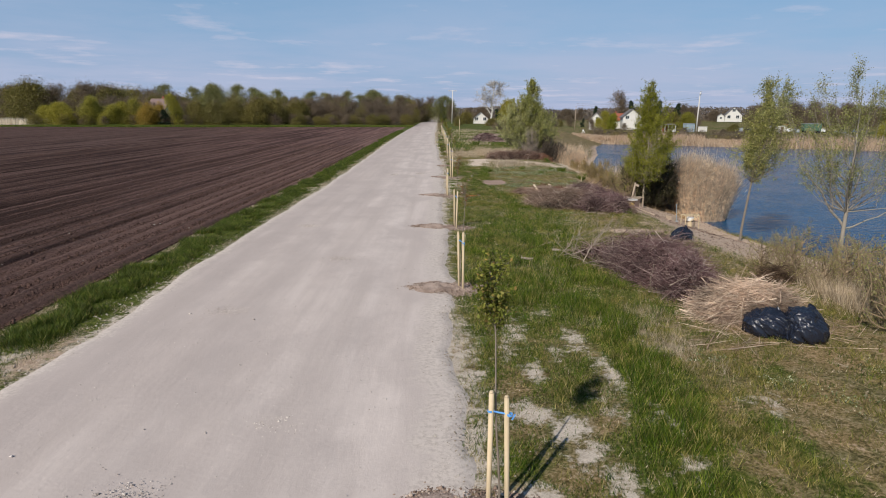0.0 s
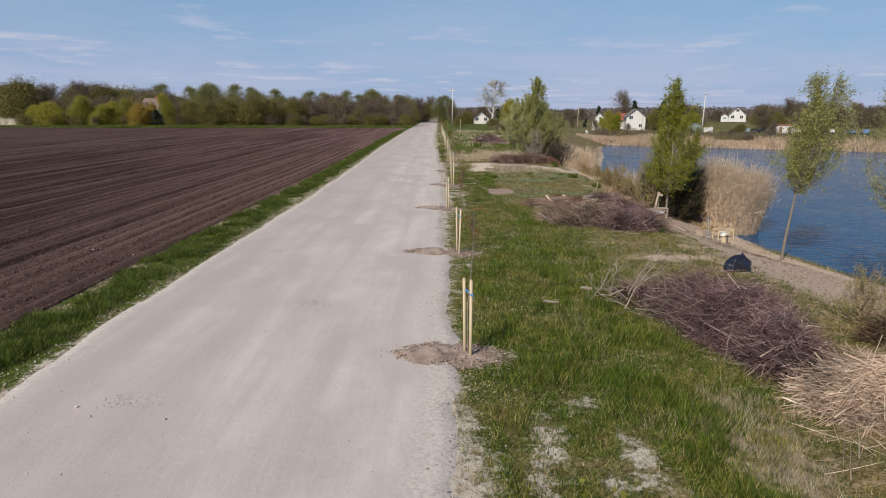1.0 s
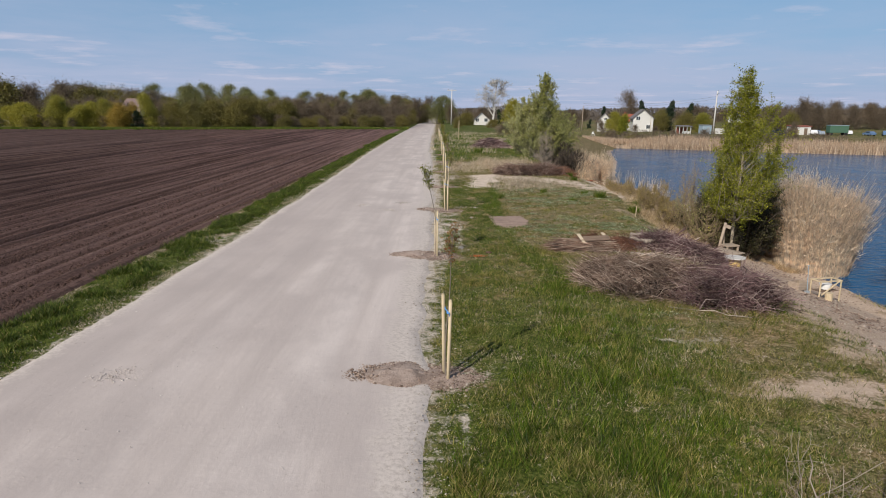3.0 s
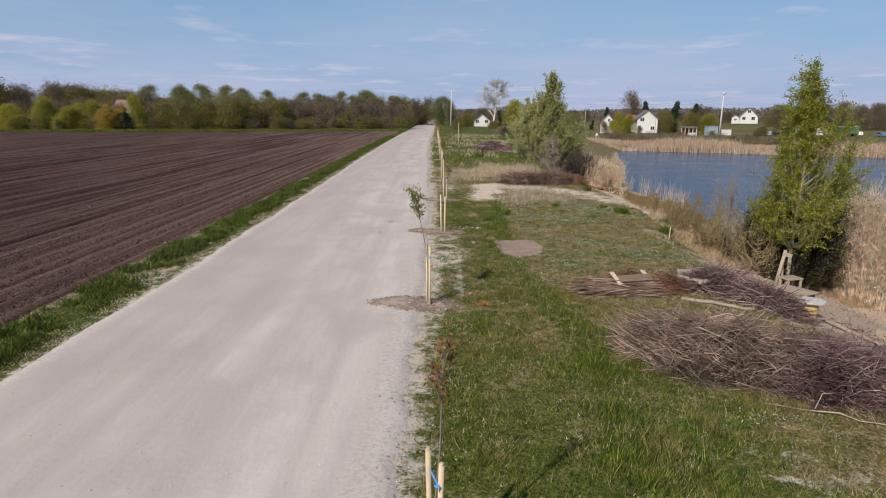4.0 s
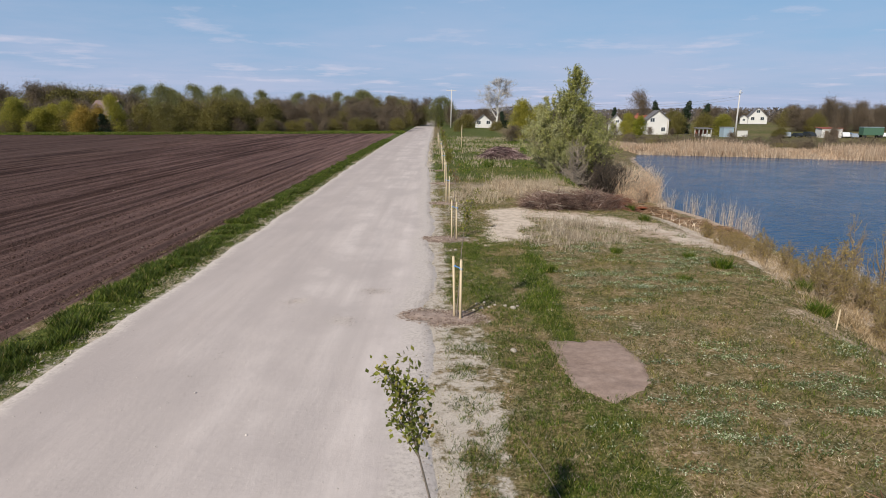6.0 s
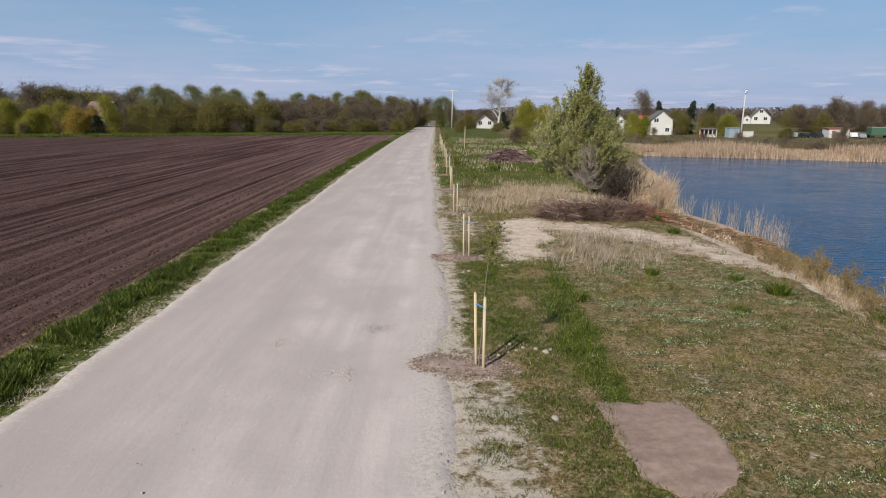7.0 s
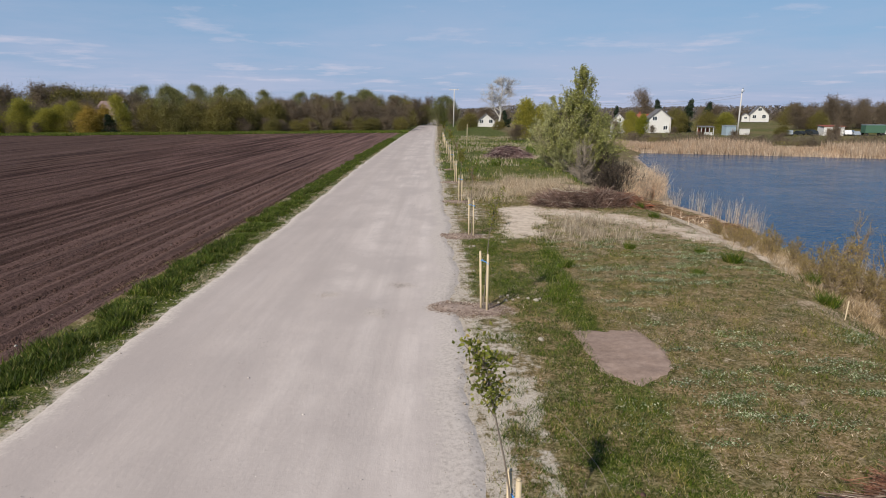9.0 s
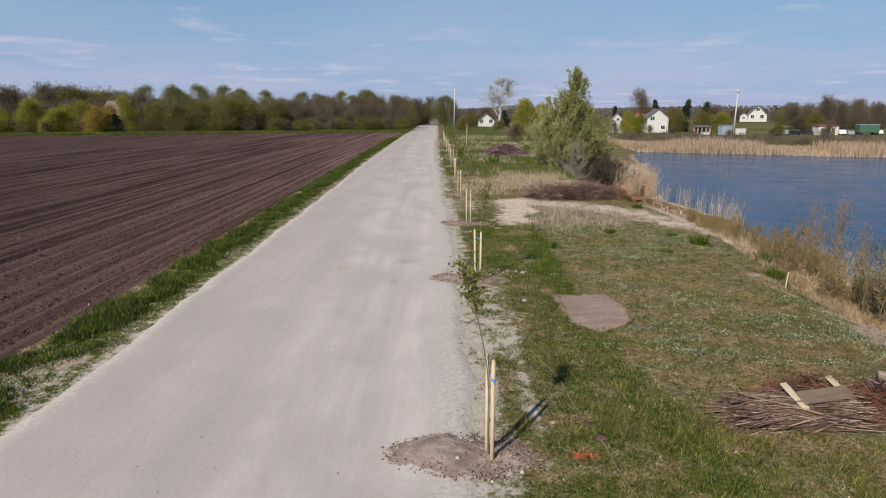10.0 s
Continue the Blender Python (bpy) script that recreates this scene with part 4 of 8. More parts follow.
def tree(name, seed, bark, leaf, size, count, label, category="tree", scatter=0.25, leaf_aspect=0.6, twig=None, twigs=0, sides=6, group="", droop=0.0, mass=None, **shape):
    """A tree as trunk and crown under an empty at its foot; stays at the origin to be moved or copied."""
    rng = np.random.default_rng(seed)
    lines, rad, tips = skeleton(rng, **shape)
    ob = new(name)
    tagged(ob, label, category, group)
    v, f = tubes(lines, np.maximum(rad, 0.004), sides)
    put_mesh("trunk", mesh_np("trunk", v, f, bark, True), ob)
    pick = tips[rng.integers(0, len(tips), count)]
    off = rng.normal(0, scatter, (count, 3))
    if mass:
        # part of the leaves sit in clumps through the crown's whole body; mass: radius at even steps from foot to top, clump spread, share
        prof, clump, share = mass
        nc = 200
        zc = rng.uniform(0.02, 1.0, nc * 4)
        rr = np.interp(zc, np.linspace(0, 1, len(prof)), prof)
        keep = rng.uniform(size=nc * 4) < (rr / max(prof)) ** 1.3 + 0.18 * (rr > 0.1 * max(prof))
        zc, rr = zc[keep][:nc], rr[keep][:nc]
        ac, uc = rng.uniform(0, 2 * np.pi, len(zc)), rng.uniform(0, 1, len(zc)) ** 0.4
        hh = shape["height"]
        cc = np.stack([rr * uc * np.cos(ac), rr * uc * np.sin(ac), zc * hh], 1)
        for ax in (0, 1):
            cc[:, ax] += np.interp(zc * hh, lines[0][:, 2], lines[0][:, ax])
        near = 0.4 + 0.6 * rr / max(prof)
        m = rng.uniform(size=count) < share
        which = rng.integers(0, len(cc), count)
        pick = np.where(m[:, None], cc[which], pick)
        off = np.where(m[:, None], rng.normal(0, 1, (count, 3)) * np.array([clump, clump, clump * 0.8]) * rng.uniform(0.5, 1.4, (count, 1)) * near[which][:, None], off)
    put_mesh("crown", mesh_np("crown", *leaves(rng, pick + off, size, leaf_aspect, droop), leaf), ob)
    if twigs:
        base = tips[rng.integers(0, len(tips), twigs)]
        dv = rng.normal(0, 1, (twigs, 3)) * np.array([1, 1, 0.6]) + np.array([0, 0, 0.7])
        dv = dv / np.linalg.norm(dv, axis=1, keepdims=True) * (scatter * rng.uniform(1.0, 2.6, (twigs, 1)))
        p = np.stack([base, base + dv * 0.5 + rng.normal(0, 0.05 * scatter, (twigs, 3)), base + dv], 1)
        r = np.outer(np.ones(twigs), [1.0, 0.7, 0.3]) * size * 0.09
        put_mesh("twig_haze", mesh_np("twig_haze", *tubes(p, r, 3), twig or bark), ob)["kind"] = "stuff"
    return ob


def at(x, y, scale=1.0, rz=0.0, sz=None, dz=0.0):
    return pose(x, y, lz(x, y) + dz, 0, 0, rz) @ Matrix.Diagonal((scale, scale, sz or scale, 1))


def place(ob, x, y, scale=1.0, rz=0.0, sz=None, dz=0.0):
    ob.matrix_basis = at(x, y, scale, rz, sz, dz)
    return ob


# ---- waterside trees ----
def feathery(name, seed, bark, leaf, size, count, label, height, prof, limbs, category="tree", sub=5, rise=1.2, shoot=0.7, low=0.05, r0=0.09, bend=(0, 0), group="", gaps=0.55, loose=0.06, aspect=0.55, thin=1.0, bare=0.3, fork=0.6):
    """A tree or bush of rising limbs and upright shoots that carry the leaves, so that its outline is feathered. prof: radius at even steps from foot to top."""
    rng = np.random.default_rng(seed)
    ob = tagged(new(name), label, category, group)
    zt = np.linspace(0, 1, 12)
    wob = np.cumsum(rng.normal(0, 0.014 * height, (12, 2)), 0) * 0.35
    axis = np.stack([bend[0] * zt ** 1.4 + wob[:, 0] * zt, bend[1] * zt ** 1.4 + wob[:, 1] * zt, zt * height * 0.96 - 0.15 * (zt == 0)], 1)
    trunk = tubes(axis[None], (r0 * np.linspace(1, 0.1, 12))[None], 8)

    def on_axis(z):
        return np.stack([np.interp(z, axis[:, 2], axis[:, c]) for c in range(3)], -1)

    t = rng.uniform(low, 1.0, limbs * 8)
    rr = np.interp(t, np.linspace(0, 1, len(prof)), prof)
    keep = rng.uniform(size=len(t)) < 0.15 + 0.85 * rr / max(prof)
    t, rr = t[keep][:limbs], rr[keep][:limbs]
    n = len(t)
    az = rng.uniform(0, 2 * np.pi, n)
    patchiness = 1 + gaps * 2 * (value_noise(az * 1.3 + 5, t * 6, seed) - 0.5)
    out = rr * rng.uniform(0.25, 1.0, n) ** 0.6 * patchiness
    top = t * height
    root = np.maximum(top - rise * (0.25 + out) * rng.uniform(0.5, 1.3, n), low * height * fork)
    d = np.stack([np.cos(az), np.sin(az)], 1)
    base = on_axis(root)
    end = on_axis(top)
    end[:, :2] += d * out[:, None]
    end[:, 2] = top
    tip = end + np.concatenate([d * (0.18 * out)[:, None], (shoot * rng.uniform(0.3, 1.1, n))[:, None]], 1) + rng.normal(0, 0.06, (n, 3))
    mid = base * 0.5 + end * 0.5
    mid[:, :2] += d * (0.2 * out)[:, None]
    mid[:, 2] -= 0.12 * (top - root)
    mid += rng.normal(0, 0.08, (n, 3)) * (0.3 + out)[:, None]
    end += rng.normal(0, 0.06, (n, 3)) * (0.3 + out)[:, None]
    line = np.stack([base, mid, end, (end + tip) / 2 + rng.normal(0, 0.03, (n, 3)), tip], 1)
    rad = thin * np.outer(0.012 + 0.012 * out / max(prof), [1.6, 1.1, 0.7, 0.4, 0.2])
    # side shoots
    who = rng.integers(0, n, n * sub)
    f = rng.uniform(1.0, 3.7, n * sub)
    k0 = f.astype(int)
    start = line[who, k0] + (line[who, k0 + 1] - line[who, k0]) * (f - k0)[:, None]
    way = rng.normal(0, 0.62, (n * sub, 3)) + np.array([0, 0, 0.55])
    way[:, :2] += d[who] * 0.3
    way = way / np.linalg.norm(way, axis=1, keepdims=True) * (shoot * rng.uniform(0.35, 0.95, n * sub))[:, None] * (0.45 + 0.55 * out[who] / max(prof))[:, None]
    side = np.stack([start, start + way * 0.5 + rng.normal(0, 0.025, (n * sub, 3)), start + way], 1)
    put_mesh("trunk", mesh_np("trunk", *trunk, bark, True), ob)
    put_mesh("branch_mass", mesh_np("branch_mass", *tubes(line, rad, 5), bark, True), ob)["kind"] = "stuff"
    put_mesh("twig_haze", mesh_np("twig_haze", *tubes(side, thin * np.outer(np.ones(n * sub), [0.008, 0.006, 0.002]), 3), bark), ob)["kind"] = "stuff"
    m = int(count * 0.75)
    w = rng.integers(0, n * sub, m)
    u = rng.uniform(0.1, 1.05, (m, 1))
    c1 = side[w, 0] + (side[w, 2] - side[w, 0]) * u
    m2 = count - m
    w = rng.integers(0, n, m2)
    f = bare * 4 + (4 - bare * 4 - 0.01) * rng.uniform(0, 1, m2)
    k0 = f.astype(int)
    c2 = line[w, k0] + (line[w, k0 + 1] - line[w, k0]) * (f - k0)[:, None]
    c = np.concatenate([c1, c2])
    c = c + rng.normal(0, loose, c.shape)
    put_mesh("crown", mesh_np("crown", *leaves(rng, c, size, aspect, -0.3), leaf), ob)
    return ob


poplar = feathery("poplar_tree", 11, M_PALEBARK, M_POPLAR, 0.062, 62000, "young poplar with fresh yellow-green leaves on the bank", 7.4, (0.0, 0.2, 0.85, 1.15, 1.15, 1.05, 0.9, 0.7, 0.48, 0.2), 130, sub=10, rise=1.5, shoot=1.1, low=0.22, r0=0.08, fork=0.9, gaps=1.1, thin=0.45, loose=0.05)
place(poplar, 13.0, 43.2)

pale_tree = feathery("pale_tree", 23, M_ASHBARK, M_SAGE, 0.055, 22000, "pale-barked tree with sparse budding leaves by the water", 7.7, (0.1, 0.1, 0.6, 1.6, 2.2, 2.3, 2.1, 1.8, 1.3, 0.5), 70, sub=12, rise=1.5, shoot=0.95, low=0.42, r0=0.1, bend=(-0.1, 0), thin=0.55, loose=0.07, bare=0.6, gaps=0.8, fork=0.75)
for q, (p, mid, tip, r) in enumerate((((0.05, 0, 1.75), (-1.0, 0.2, 3.2), (-2.1, 0.3, 4.6), 0.055), ((0.05, 0, 1.7), (1.2, -0.1, 2.3), (2.4, -0.2, 2.7), 0.036), ((-0.5, 0.1, 2.5), (-0.75, 0.0, 4.0), (-1.2, 0.1, 5.4), 0.034), ((0.1, 0, 3.0), (0.7, 0.3, 4.4), (1.3, 0.4, 5.6), 0.036))):
    rng = np.random.default_rng(230 + q)
    u = np.linspace(0, 1, 9)[:, None]
    pts = (1 - u) ** 2 * np.array(p) + 2 * u * (1 - u) * np.array(mid) + u ** 2 * np.array(tip) + rng.normal(0, 0.03, (9, 3))
    put_mesh("limb", mesh_np("limb", *tubes(pts[None], (r * np.linspace(1, 0.25, 9))[None], 7), M_ASHBARK, True), pale_tree)
place(pale_tree, 16.6, 28.3, 1.0, 0)

thin_tree = feathery("slender_tree", 36, M_BARK, M_SAGE, 0.068, 30000, "slender leaning poplar with thin green crown at the water's edge", 8.3, (0.0, 0.0, 0.0, 0.0, 0.55, 0.9, 0.95, 0.95, 0.8, 0.35), 90, sub=10, rise=1.7, shoot=1.0, low=0.42, r0=0.075, bend=(1.15, 0.2), gaps=0.9, thin=0.5, fork=0.92)
place(thin_tree, 16.3, 36.4)

willow = feathery("willow_tree", 41, M_BARK, M_WILLOW, 0.1, 60000, "tall conical willow with yellow-green spring leaves", 8.7, (0.9, 1.9, 2.5, 2.6, 2.4, 2.1, 1.7, 1.1, 0.85, 0.6, 0.3), 170, sub=13, rise=0.8, shoot=1.15, low=0.06, r0=0.13, gaps=0.7)
place(willow, 11.1, 84.2)
silver = feathery("silver_willow", 47, M_BARK, M_SILVER, 0.095, 40000, "round silvery willow bush in fresh leaf", 6.2, (1.2, 2.0, 2.4, 2.4, 2.1, 1.7, 1.1, 0.4), 150, "bush", sub=11, rise=0.8, shoot=0.85, low=0.04, r0=0.09, gaps=0.5)
copy_thing(silver, at(9.6, 83.2, 0.55, 130, 0.5))["label"] = "low silvery willow bush beside a taller willow"
copy_thing(silver, at(12.6, 85.5, 0.75, 250, 0.75))["label"] = "low willow bush at the water's edge"
place(silver, 9.4, 85.2, 0.95, 40)
# dark bushes fill the shaded hollow by the poplar, the shade in their colour
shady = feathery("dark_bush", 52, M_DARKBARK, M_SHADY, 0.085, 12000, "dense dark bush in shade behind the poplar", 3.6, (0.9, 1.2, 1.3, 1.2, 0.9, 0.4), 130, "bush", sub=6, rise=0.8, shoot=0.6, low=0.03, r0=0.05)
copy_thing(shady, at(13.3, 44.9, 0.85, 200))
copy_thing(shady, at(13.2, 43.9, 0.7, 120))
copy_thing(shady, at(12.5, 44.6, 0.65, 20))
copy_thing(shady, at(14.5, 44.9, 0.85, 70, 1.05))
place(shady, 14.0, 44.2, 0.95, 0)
grey_bush = feathery("grey_bush", 54, M_GREYLIMB, M_GREY, 0.07, 900, "bare grey twiggy bush at the willow's foot", 3.0, (0.7, 1.0, 1.1, 1.0, 0.7, 0.3), 130, "bush", sub=7, rise=0.7, shoot=0.6, low=0.03, r0=0.04)
dark_twigs = feathery("leafless_bush", 56, M_DARKBARK, M_BROWN, 0.07, 1500, "low dark leafless bush beside the willow", 3.2, (1.0, 1.5, 1.7, 1.5, 1.1, 0.4), 200, "bush", sub=8, rise=0.7, shoot=0.6, low=0.03, r0=0.04, thin=1.4)
copy_thing(dark_twigs, at(14.4, 82.6, 0.8, 80))
place(dark_twigs, 12.9, 82.2, 1.05)
place(grey_bush, 10.9, 81.8, 1.1)

# low shrubs along the bank
shrub = feathery("bank_shrub", 61, M_BANKTWIG, M_RUST, 0.05, 2600, "low sparse shrub with yellow-brown buds on the bank", 1.5, (0.35, 0.5, 0.6, 0.6, 0.5, 0.25), 46, "shrub", sub=6, rise=0.7, shoot=0.4, low=0.02, r0=0.02, group="bank shrubs", thin=0.7, loose=0.03)
tall_shrub = feathery("bank_sapling", 63, M_BANKTWIG, M_RUST, 0.05, 420, "thin upright russet shoots by the water", 3.2, (0.2, 0.4, 0.5, 0.45, 0.35, 0.15), 40, "shrub", sub=6, rise=1.2, shoot=0.5, low=0.05, r0=0.025, group="russet shoots", thin=0.8, loose=0.04)
green_shrub = feathery("green_shrub", 67, M_BANKTWIG, M_SAGE, 0.05, 1500, "thin grey-green shrub by the water", 2.3, (0.5, 0.8, 0.95, 0.9, 0.7, 0.3), 60, "shrub", sub=6, rise=0.9, shoot=0.5, low=0.03, r0=0.025, group="green shrubs", thin=0.8, loose=0.04)
rng = np.random.default_rng(71)
for q in range(34):
    y = 44.8 + 12.5 * rng.uniform(0, 1)
    x = np.interp(y, [44, 47, 50, 54, 58], [10.6, 10.4, 10.7, 10.8, 10.9]) + 3.4 * rng.uniform(0, 1) ** 1.4
    sc = rng.uniform(0.35, 0.7) * np.interp(y, [50, 57], [1.0, 0.6])
    copy_thing(shrub, at(x, y, sc, rng.uniform(0, 360), sc * rng.uniform(0.8, 1.2)))
place(shrub, 11.9, 49.6, 0.9, 20)
for x, y, sc in ((14.3, 52.4, 0.8), (14.9, 50.3, 0.7), (15.4, 54.6, 0.5), (14.6, 47.6, 0.7)):
    copy_thing(tall_shrub, at(x, y, sc, rng.uniform(0, 360)))
place(tall_shrub, 14.0, 50.4, 0.9)
for x, y, sc in ((11.9, 21.4, 0.6), (13.2, 20.4, 0.75), (14.6, 22.6, 0.75), (15.4, 25.4, 0.7), (12.4, 18.4, 0.7), (13.8, 17.6, 0.8), (16.6, 24.0, 0.8), (15.6, 20.2, 0.8), (11.4, 23.4, 0.5), (9.5, 19.3, 0.55), (10.3, 20.3, 0.65), (9.1, 20.1, 0.5), (10.8, 19.0, 0.65), (10.0, 18.6, 0.5),
                 (9.4, 15.1, 0.7), (10.0, 16.3, 0.75), (10.7, 17.5, 0.8), (10.5, 14.4, 0.8), (9.0, 13.4, 0.45), (12.9, 45.2, 1.05), (13.6, 46.0, 1.1), (11.9, 45.0, 0.85), (12.3, 44.2, 1.0), (11.4, 46.2, 0.6), (12.0, 43.6, 0.8)):
    copy_thing(green_shrub, at(x, y, sc, rng.uniform(0, 360), sc * rng.uniform(0.8, 1.1)))
place(green_shrub, 13.9, 23.6, 0.7, 30)


# ---- reeds ----
def reeds(name, seed, spots, count, height, label, thick=0.007, plume=True, bend=0.12, leafy=2.0):
    """A stand of dry reeds: stems with a few leaves and a plume. spots: x, y, rx, ry ellipses."""
    rng = np.random.default_rng(seed)
    share = np.array([a * b for _, _, a, b in spots])
    which = rng.choice(len(spots), count, p=share / share.sum())
    sp = np.array(spots)[which]
    r, a = np.sqrt(rng.uniform(0, 1, count)), rng.uniform(0, 2 * np.pi, count)
    x, y = sp[:, 0] + sp[:, 2] * r * np.cos(a), sp[:, 1] + sp[:, 3] * r * np.sin(a)
    z = np.maximum(land(x, y), WATER - 0.3)
    h = height * rng.uniform(0.55, 1.1, count) * (1 - 0.25 * r ** 2) * (0.75 + 0.5 * fractal(x, y, 1.1, seed, 3))
    lx, ly = rng.normal(0.05, bend, count) * h + 0.1 * r * np.cos(a) * h, rng.normal(0.0, bend, count) * h + 0.08 * r * np.sin(a) * h
    p0 = np.stack([x, y, z], 1)
    p1 = p0 + np.stack([lx * 0.35, ly * 0.35, h * 0.55], 1)
    p2 = p0 + np.stack([lx, ly, h], 1)
    stems = tubes(np.stack([p0, p1, p2], 1), np.outer(rng.uniform(0.7, 1.3, count), [1, 0.8, 0.4]) * thick, 3)
    n = int(count * leafy)
    q = rng.integers(0, count, n)
    t = rng.uniform(0.25, 0.9, n)[:, None]
    root = p0[q] + (p2[q] - p0[q]) * t
    b = rng.uniform(0, 2 * np.pi, n)
    out = np.stack([np.cos(b), np.sin(b), rng.uniform(0.2, 1.2, n)], 1) * (0.28 * rng.uniform(0.5, 1.3, n))[:, None]
    side = np.cross(out, rng.normal(size=(n, 3)))
    side = side / (np.linalg.norm(side, axis=1, keepdims=True) + 1e-9) * thick * 1.6
    lv = np.stack([root - side, root + side, root + out], 1).reshape(-1, 3), np.arange(3 * n).reshape(-1, 3)
    ob = tagged(put_mesh(name, mesh_np(name, *merge(stems, lv), M_REED)), label, "reeds", kind="stuff")
    if plume:
        n = count // 3
        q = rng.integers(0, count, n)
        pl = leaves(rng, p2[q] + rng.normal(0, 0.02, (n, 3)), 0.1, 0.3, -1.5)
        put_mesh("plume", mesh_np("plume", *pl, M_PLUME), ob)
    return ob


reeds("reed_stand", 81, [(17.5, 44.8, 1.5, 1.5), (18.0, 45.6, 1.4, 1.6), (16.7, 45.9, 1.1, 1.3)], 11000, 4.2, "tall dense stand of dry straw-coloured reeds", 0.0085, True, 0.13, 1.3)
reeds("reed_edge", 82, [(18.9, 69.2, 0.5, 1.0), (18.6, 71.2, 0.35, 1.2)], 130, 1.9, "thin clump of dry reeds in the shallows", 0.008, False, 0.1, 0.4)
reeds("reed_edge", 83, [(18.4, 76.8, 0.35, 1.4), (18.6, 74.2, 0.3, 1.0), (17.4, 79.6, 0.7, 1.0)], 110, 1.8, "dry reeds lining the shore", 0.009, False, 0.1, 0.4)
reeds("reed_edge", 84, [(15.2, 83.5, 1.7, 2.5), (17.2, 84.5, 1.2, 2.5)], 2200, 2.6, "straw-coloured reed bed beside the willow", 0.011)
reeds("reed_edge", 85, [(14.6, 50.2, 1.0, 2.2), (15.8, 54, 0.5, 2.0)], 200, 1.2, "low dry reeds and stalks on the bank", 0.008, False)
reeds("reed_edge", 89, [(11.2, 59.8, 1.1, 2.4), (12.2, 62.0, 0.8, 1.5)], 24, 0.6, "low dry stalks on the bank", 0.008, False)

# reeds of the far shore, in one belt
rng = np.random.default_rng(86)
n = 34000
bx = 31 + 120 * rng.uniform(0, 1, n) ** 1.4
by = far_shore(bx) + rng.uniform(-0.5, 9.0, n)
hh = 1.5 + 0.8 * fractal(bx, by * 0, 0.12, 87, 3)
hh = 0.82 * hh * np.where(np.abs(bx - 62) < 4, 0.4, 1.0) * np.interp(bx, [30, 40, 46], [0.4, 0.5, 1.0])
tagged(put_mesh("far_reeds", mesh_np("far_reeds", *blades(rng, bx, by, np.maximum(land(bx, by), WATER - 0.1), hh, 0.13, 0.2), M_FARREED)), "belt of pale dry reeds along the far shore", "reeds", kind="stuff")
n = 5000
bx = rng.uniform(-190, -112, n)
by = 177 + rng.uniform(0, 30, n)
tagged(put_mesh("far_reeds", mesh_np("far_reeds", *blades(rng, bx, by, land(bx, by), 1.6, 0.22, 0.2), M_REED)), "pale dry reed field beyond the ploughland", "reeds", kind="stuff")


# ---- far trees ----
olive = tree("olive_bush", 101, M_BARK, M_OLIVE, 0.24, 14000, "broad olive-brown bush at the field's edge", "bush", mass=((2.6, 3.6, 3.9, 3.6, 2.8, 1.4), 0.8, 0.75), scatter=0.62, twigs=350, twig=M_BROWN, sides=4, group="trees at the field's edge",
             height=7.4, limbs=26, levels=2, angle=60, reach=0.5, lift=0.35, first=0.02, r0=0.14, sub=4, taper_len=0.45)
yellow = tree("yellow_green_tree", 102, M_BARK, M_YELLOW, 0.23, 14000, "yellow-green willow in first leaf at the field's edge", "tree", mass=((2.0, 2.7, 2.9, 2.7, 2.1, 1.0), 0.7, 0.75), scatter=0.55, sides=4, group="trees at the field's edge",
              height=7.6, limbs=24, levels=2, angle=48, reach=0.42, lift=0.45, first=0.02, r0=0.13, sub=4, taper_len=0.65)
ochre = tree("ochre_bush", 103, M_BARK, M_ORANGE, 0.23, 12000, "ochre-orange bush at the field's edge", "bush", mass=((2.0, 2.6, 2.7, 2.4, 1.8, 0.8), 0.7, 0.75), scatter=0.55, twigs=200, twig=M_BROWN, sides=4, group="trees at the field's edge",
             height=6.2, limbs=22, levels=2, angle=50, reach=0.45, lift=0.45, first=0.02, r0=0.12, sub=4)
brown = tree("bare_brown_tree", 104, M_BARK, M_BROWN, 0.32, 7000, "leafless brown tree with a haze of fine twigs", "tree", mass=((1.8, 2.8, 3.4, 3.5, 3.0, 1.6), 0.9, 0.6), scatter=0.6, twigs=900, twig=M_BROWN, sides=4, leaf_aspect=0.25, group="bare trees",
             height=8.4, limbs=24, levels=2, angle=52, reach=0.45, lift=0.45, first=0.04, r0=0.13, sub=4, taper_len=0.5)
tall = tree("tall_green_tree", 105, M_BARK, M_TALL, 0.36, 12000, "tall grey-green tree behind the bushes", "tree", mass=((2.0, 4.0, 5.2, 5.6, 4.8, 2.8), 1.0, 0.6), scatter=0.9, sides=4, group="tall trees", twigs=200, twig=M_GREY,
            height=17.0, limbs=20, levels=2, angle=40, reach=0.3, lift=0.5, first=0.25, r0=0.3, sub=4)
spruce = tree("spruce", 106, M_DARKBARK, M_DARK, 0.55, 3200, "dark green conifer beside the house", "conifer", scatter=0.3, sides=4, group="conifers", droop=0.6,
              height=10.0, limbs=40, levels=1, angle=95, reach=0.27, lift=-0.2, first=0.08, r0=0.16, taper_len=0.95)
greentree = tree("green_tree", 107, M_BARK, M_POPLAR, 0.36, 4800, "fresh green broad-leaved tree", "tree", mass=((0.6, 1.8, 2.5, 2.4, 1.8, 0.7), 0.6, 0.75), scatter=0.5, sides=4, group="green trees",
                 height=8.0, limbs=18, levels=2, angle=40, reach=0.33, lift=0.5, first=0.15, r0=0.14, sub=4)
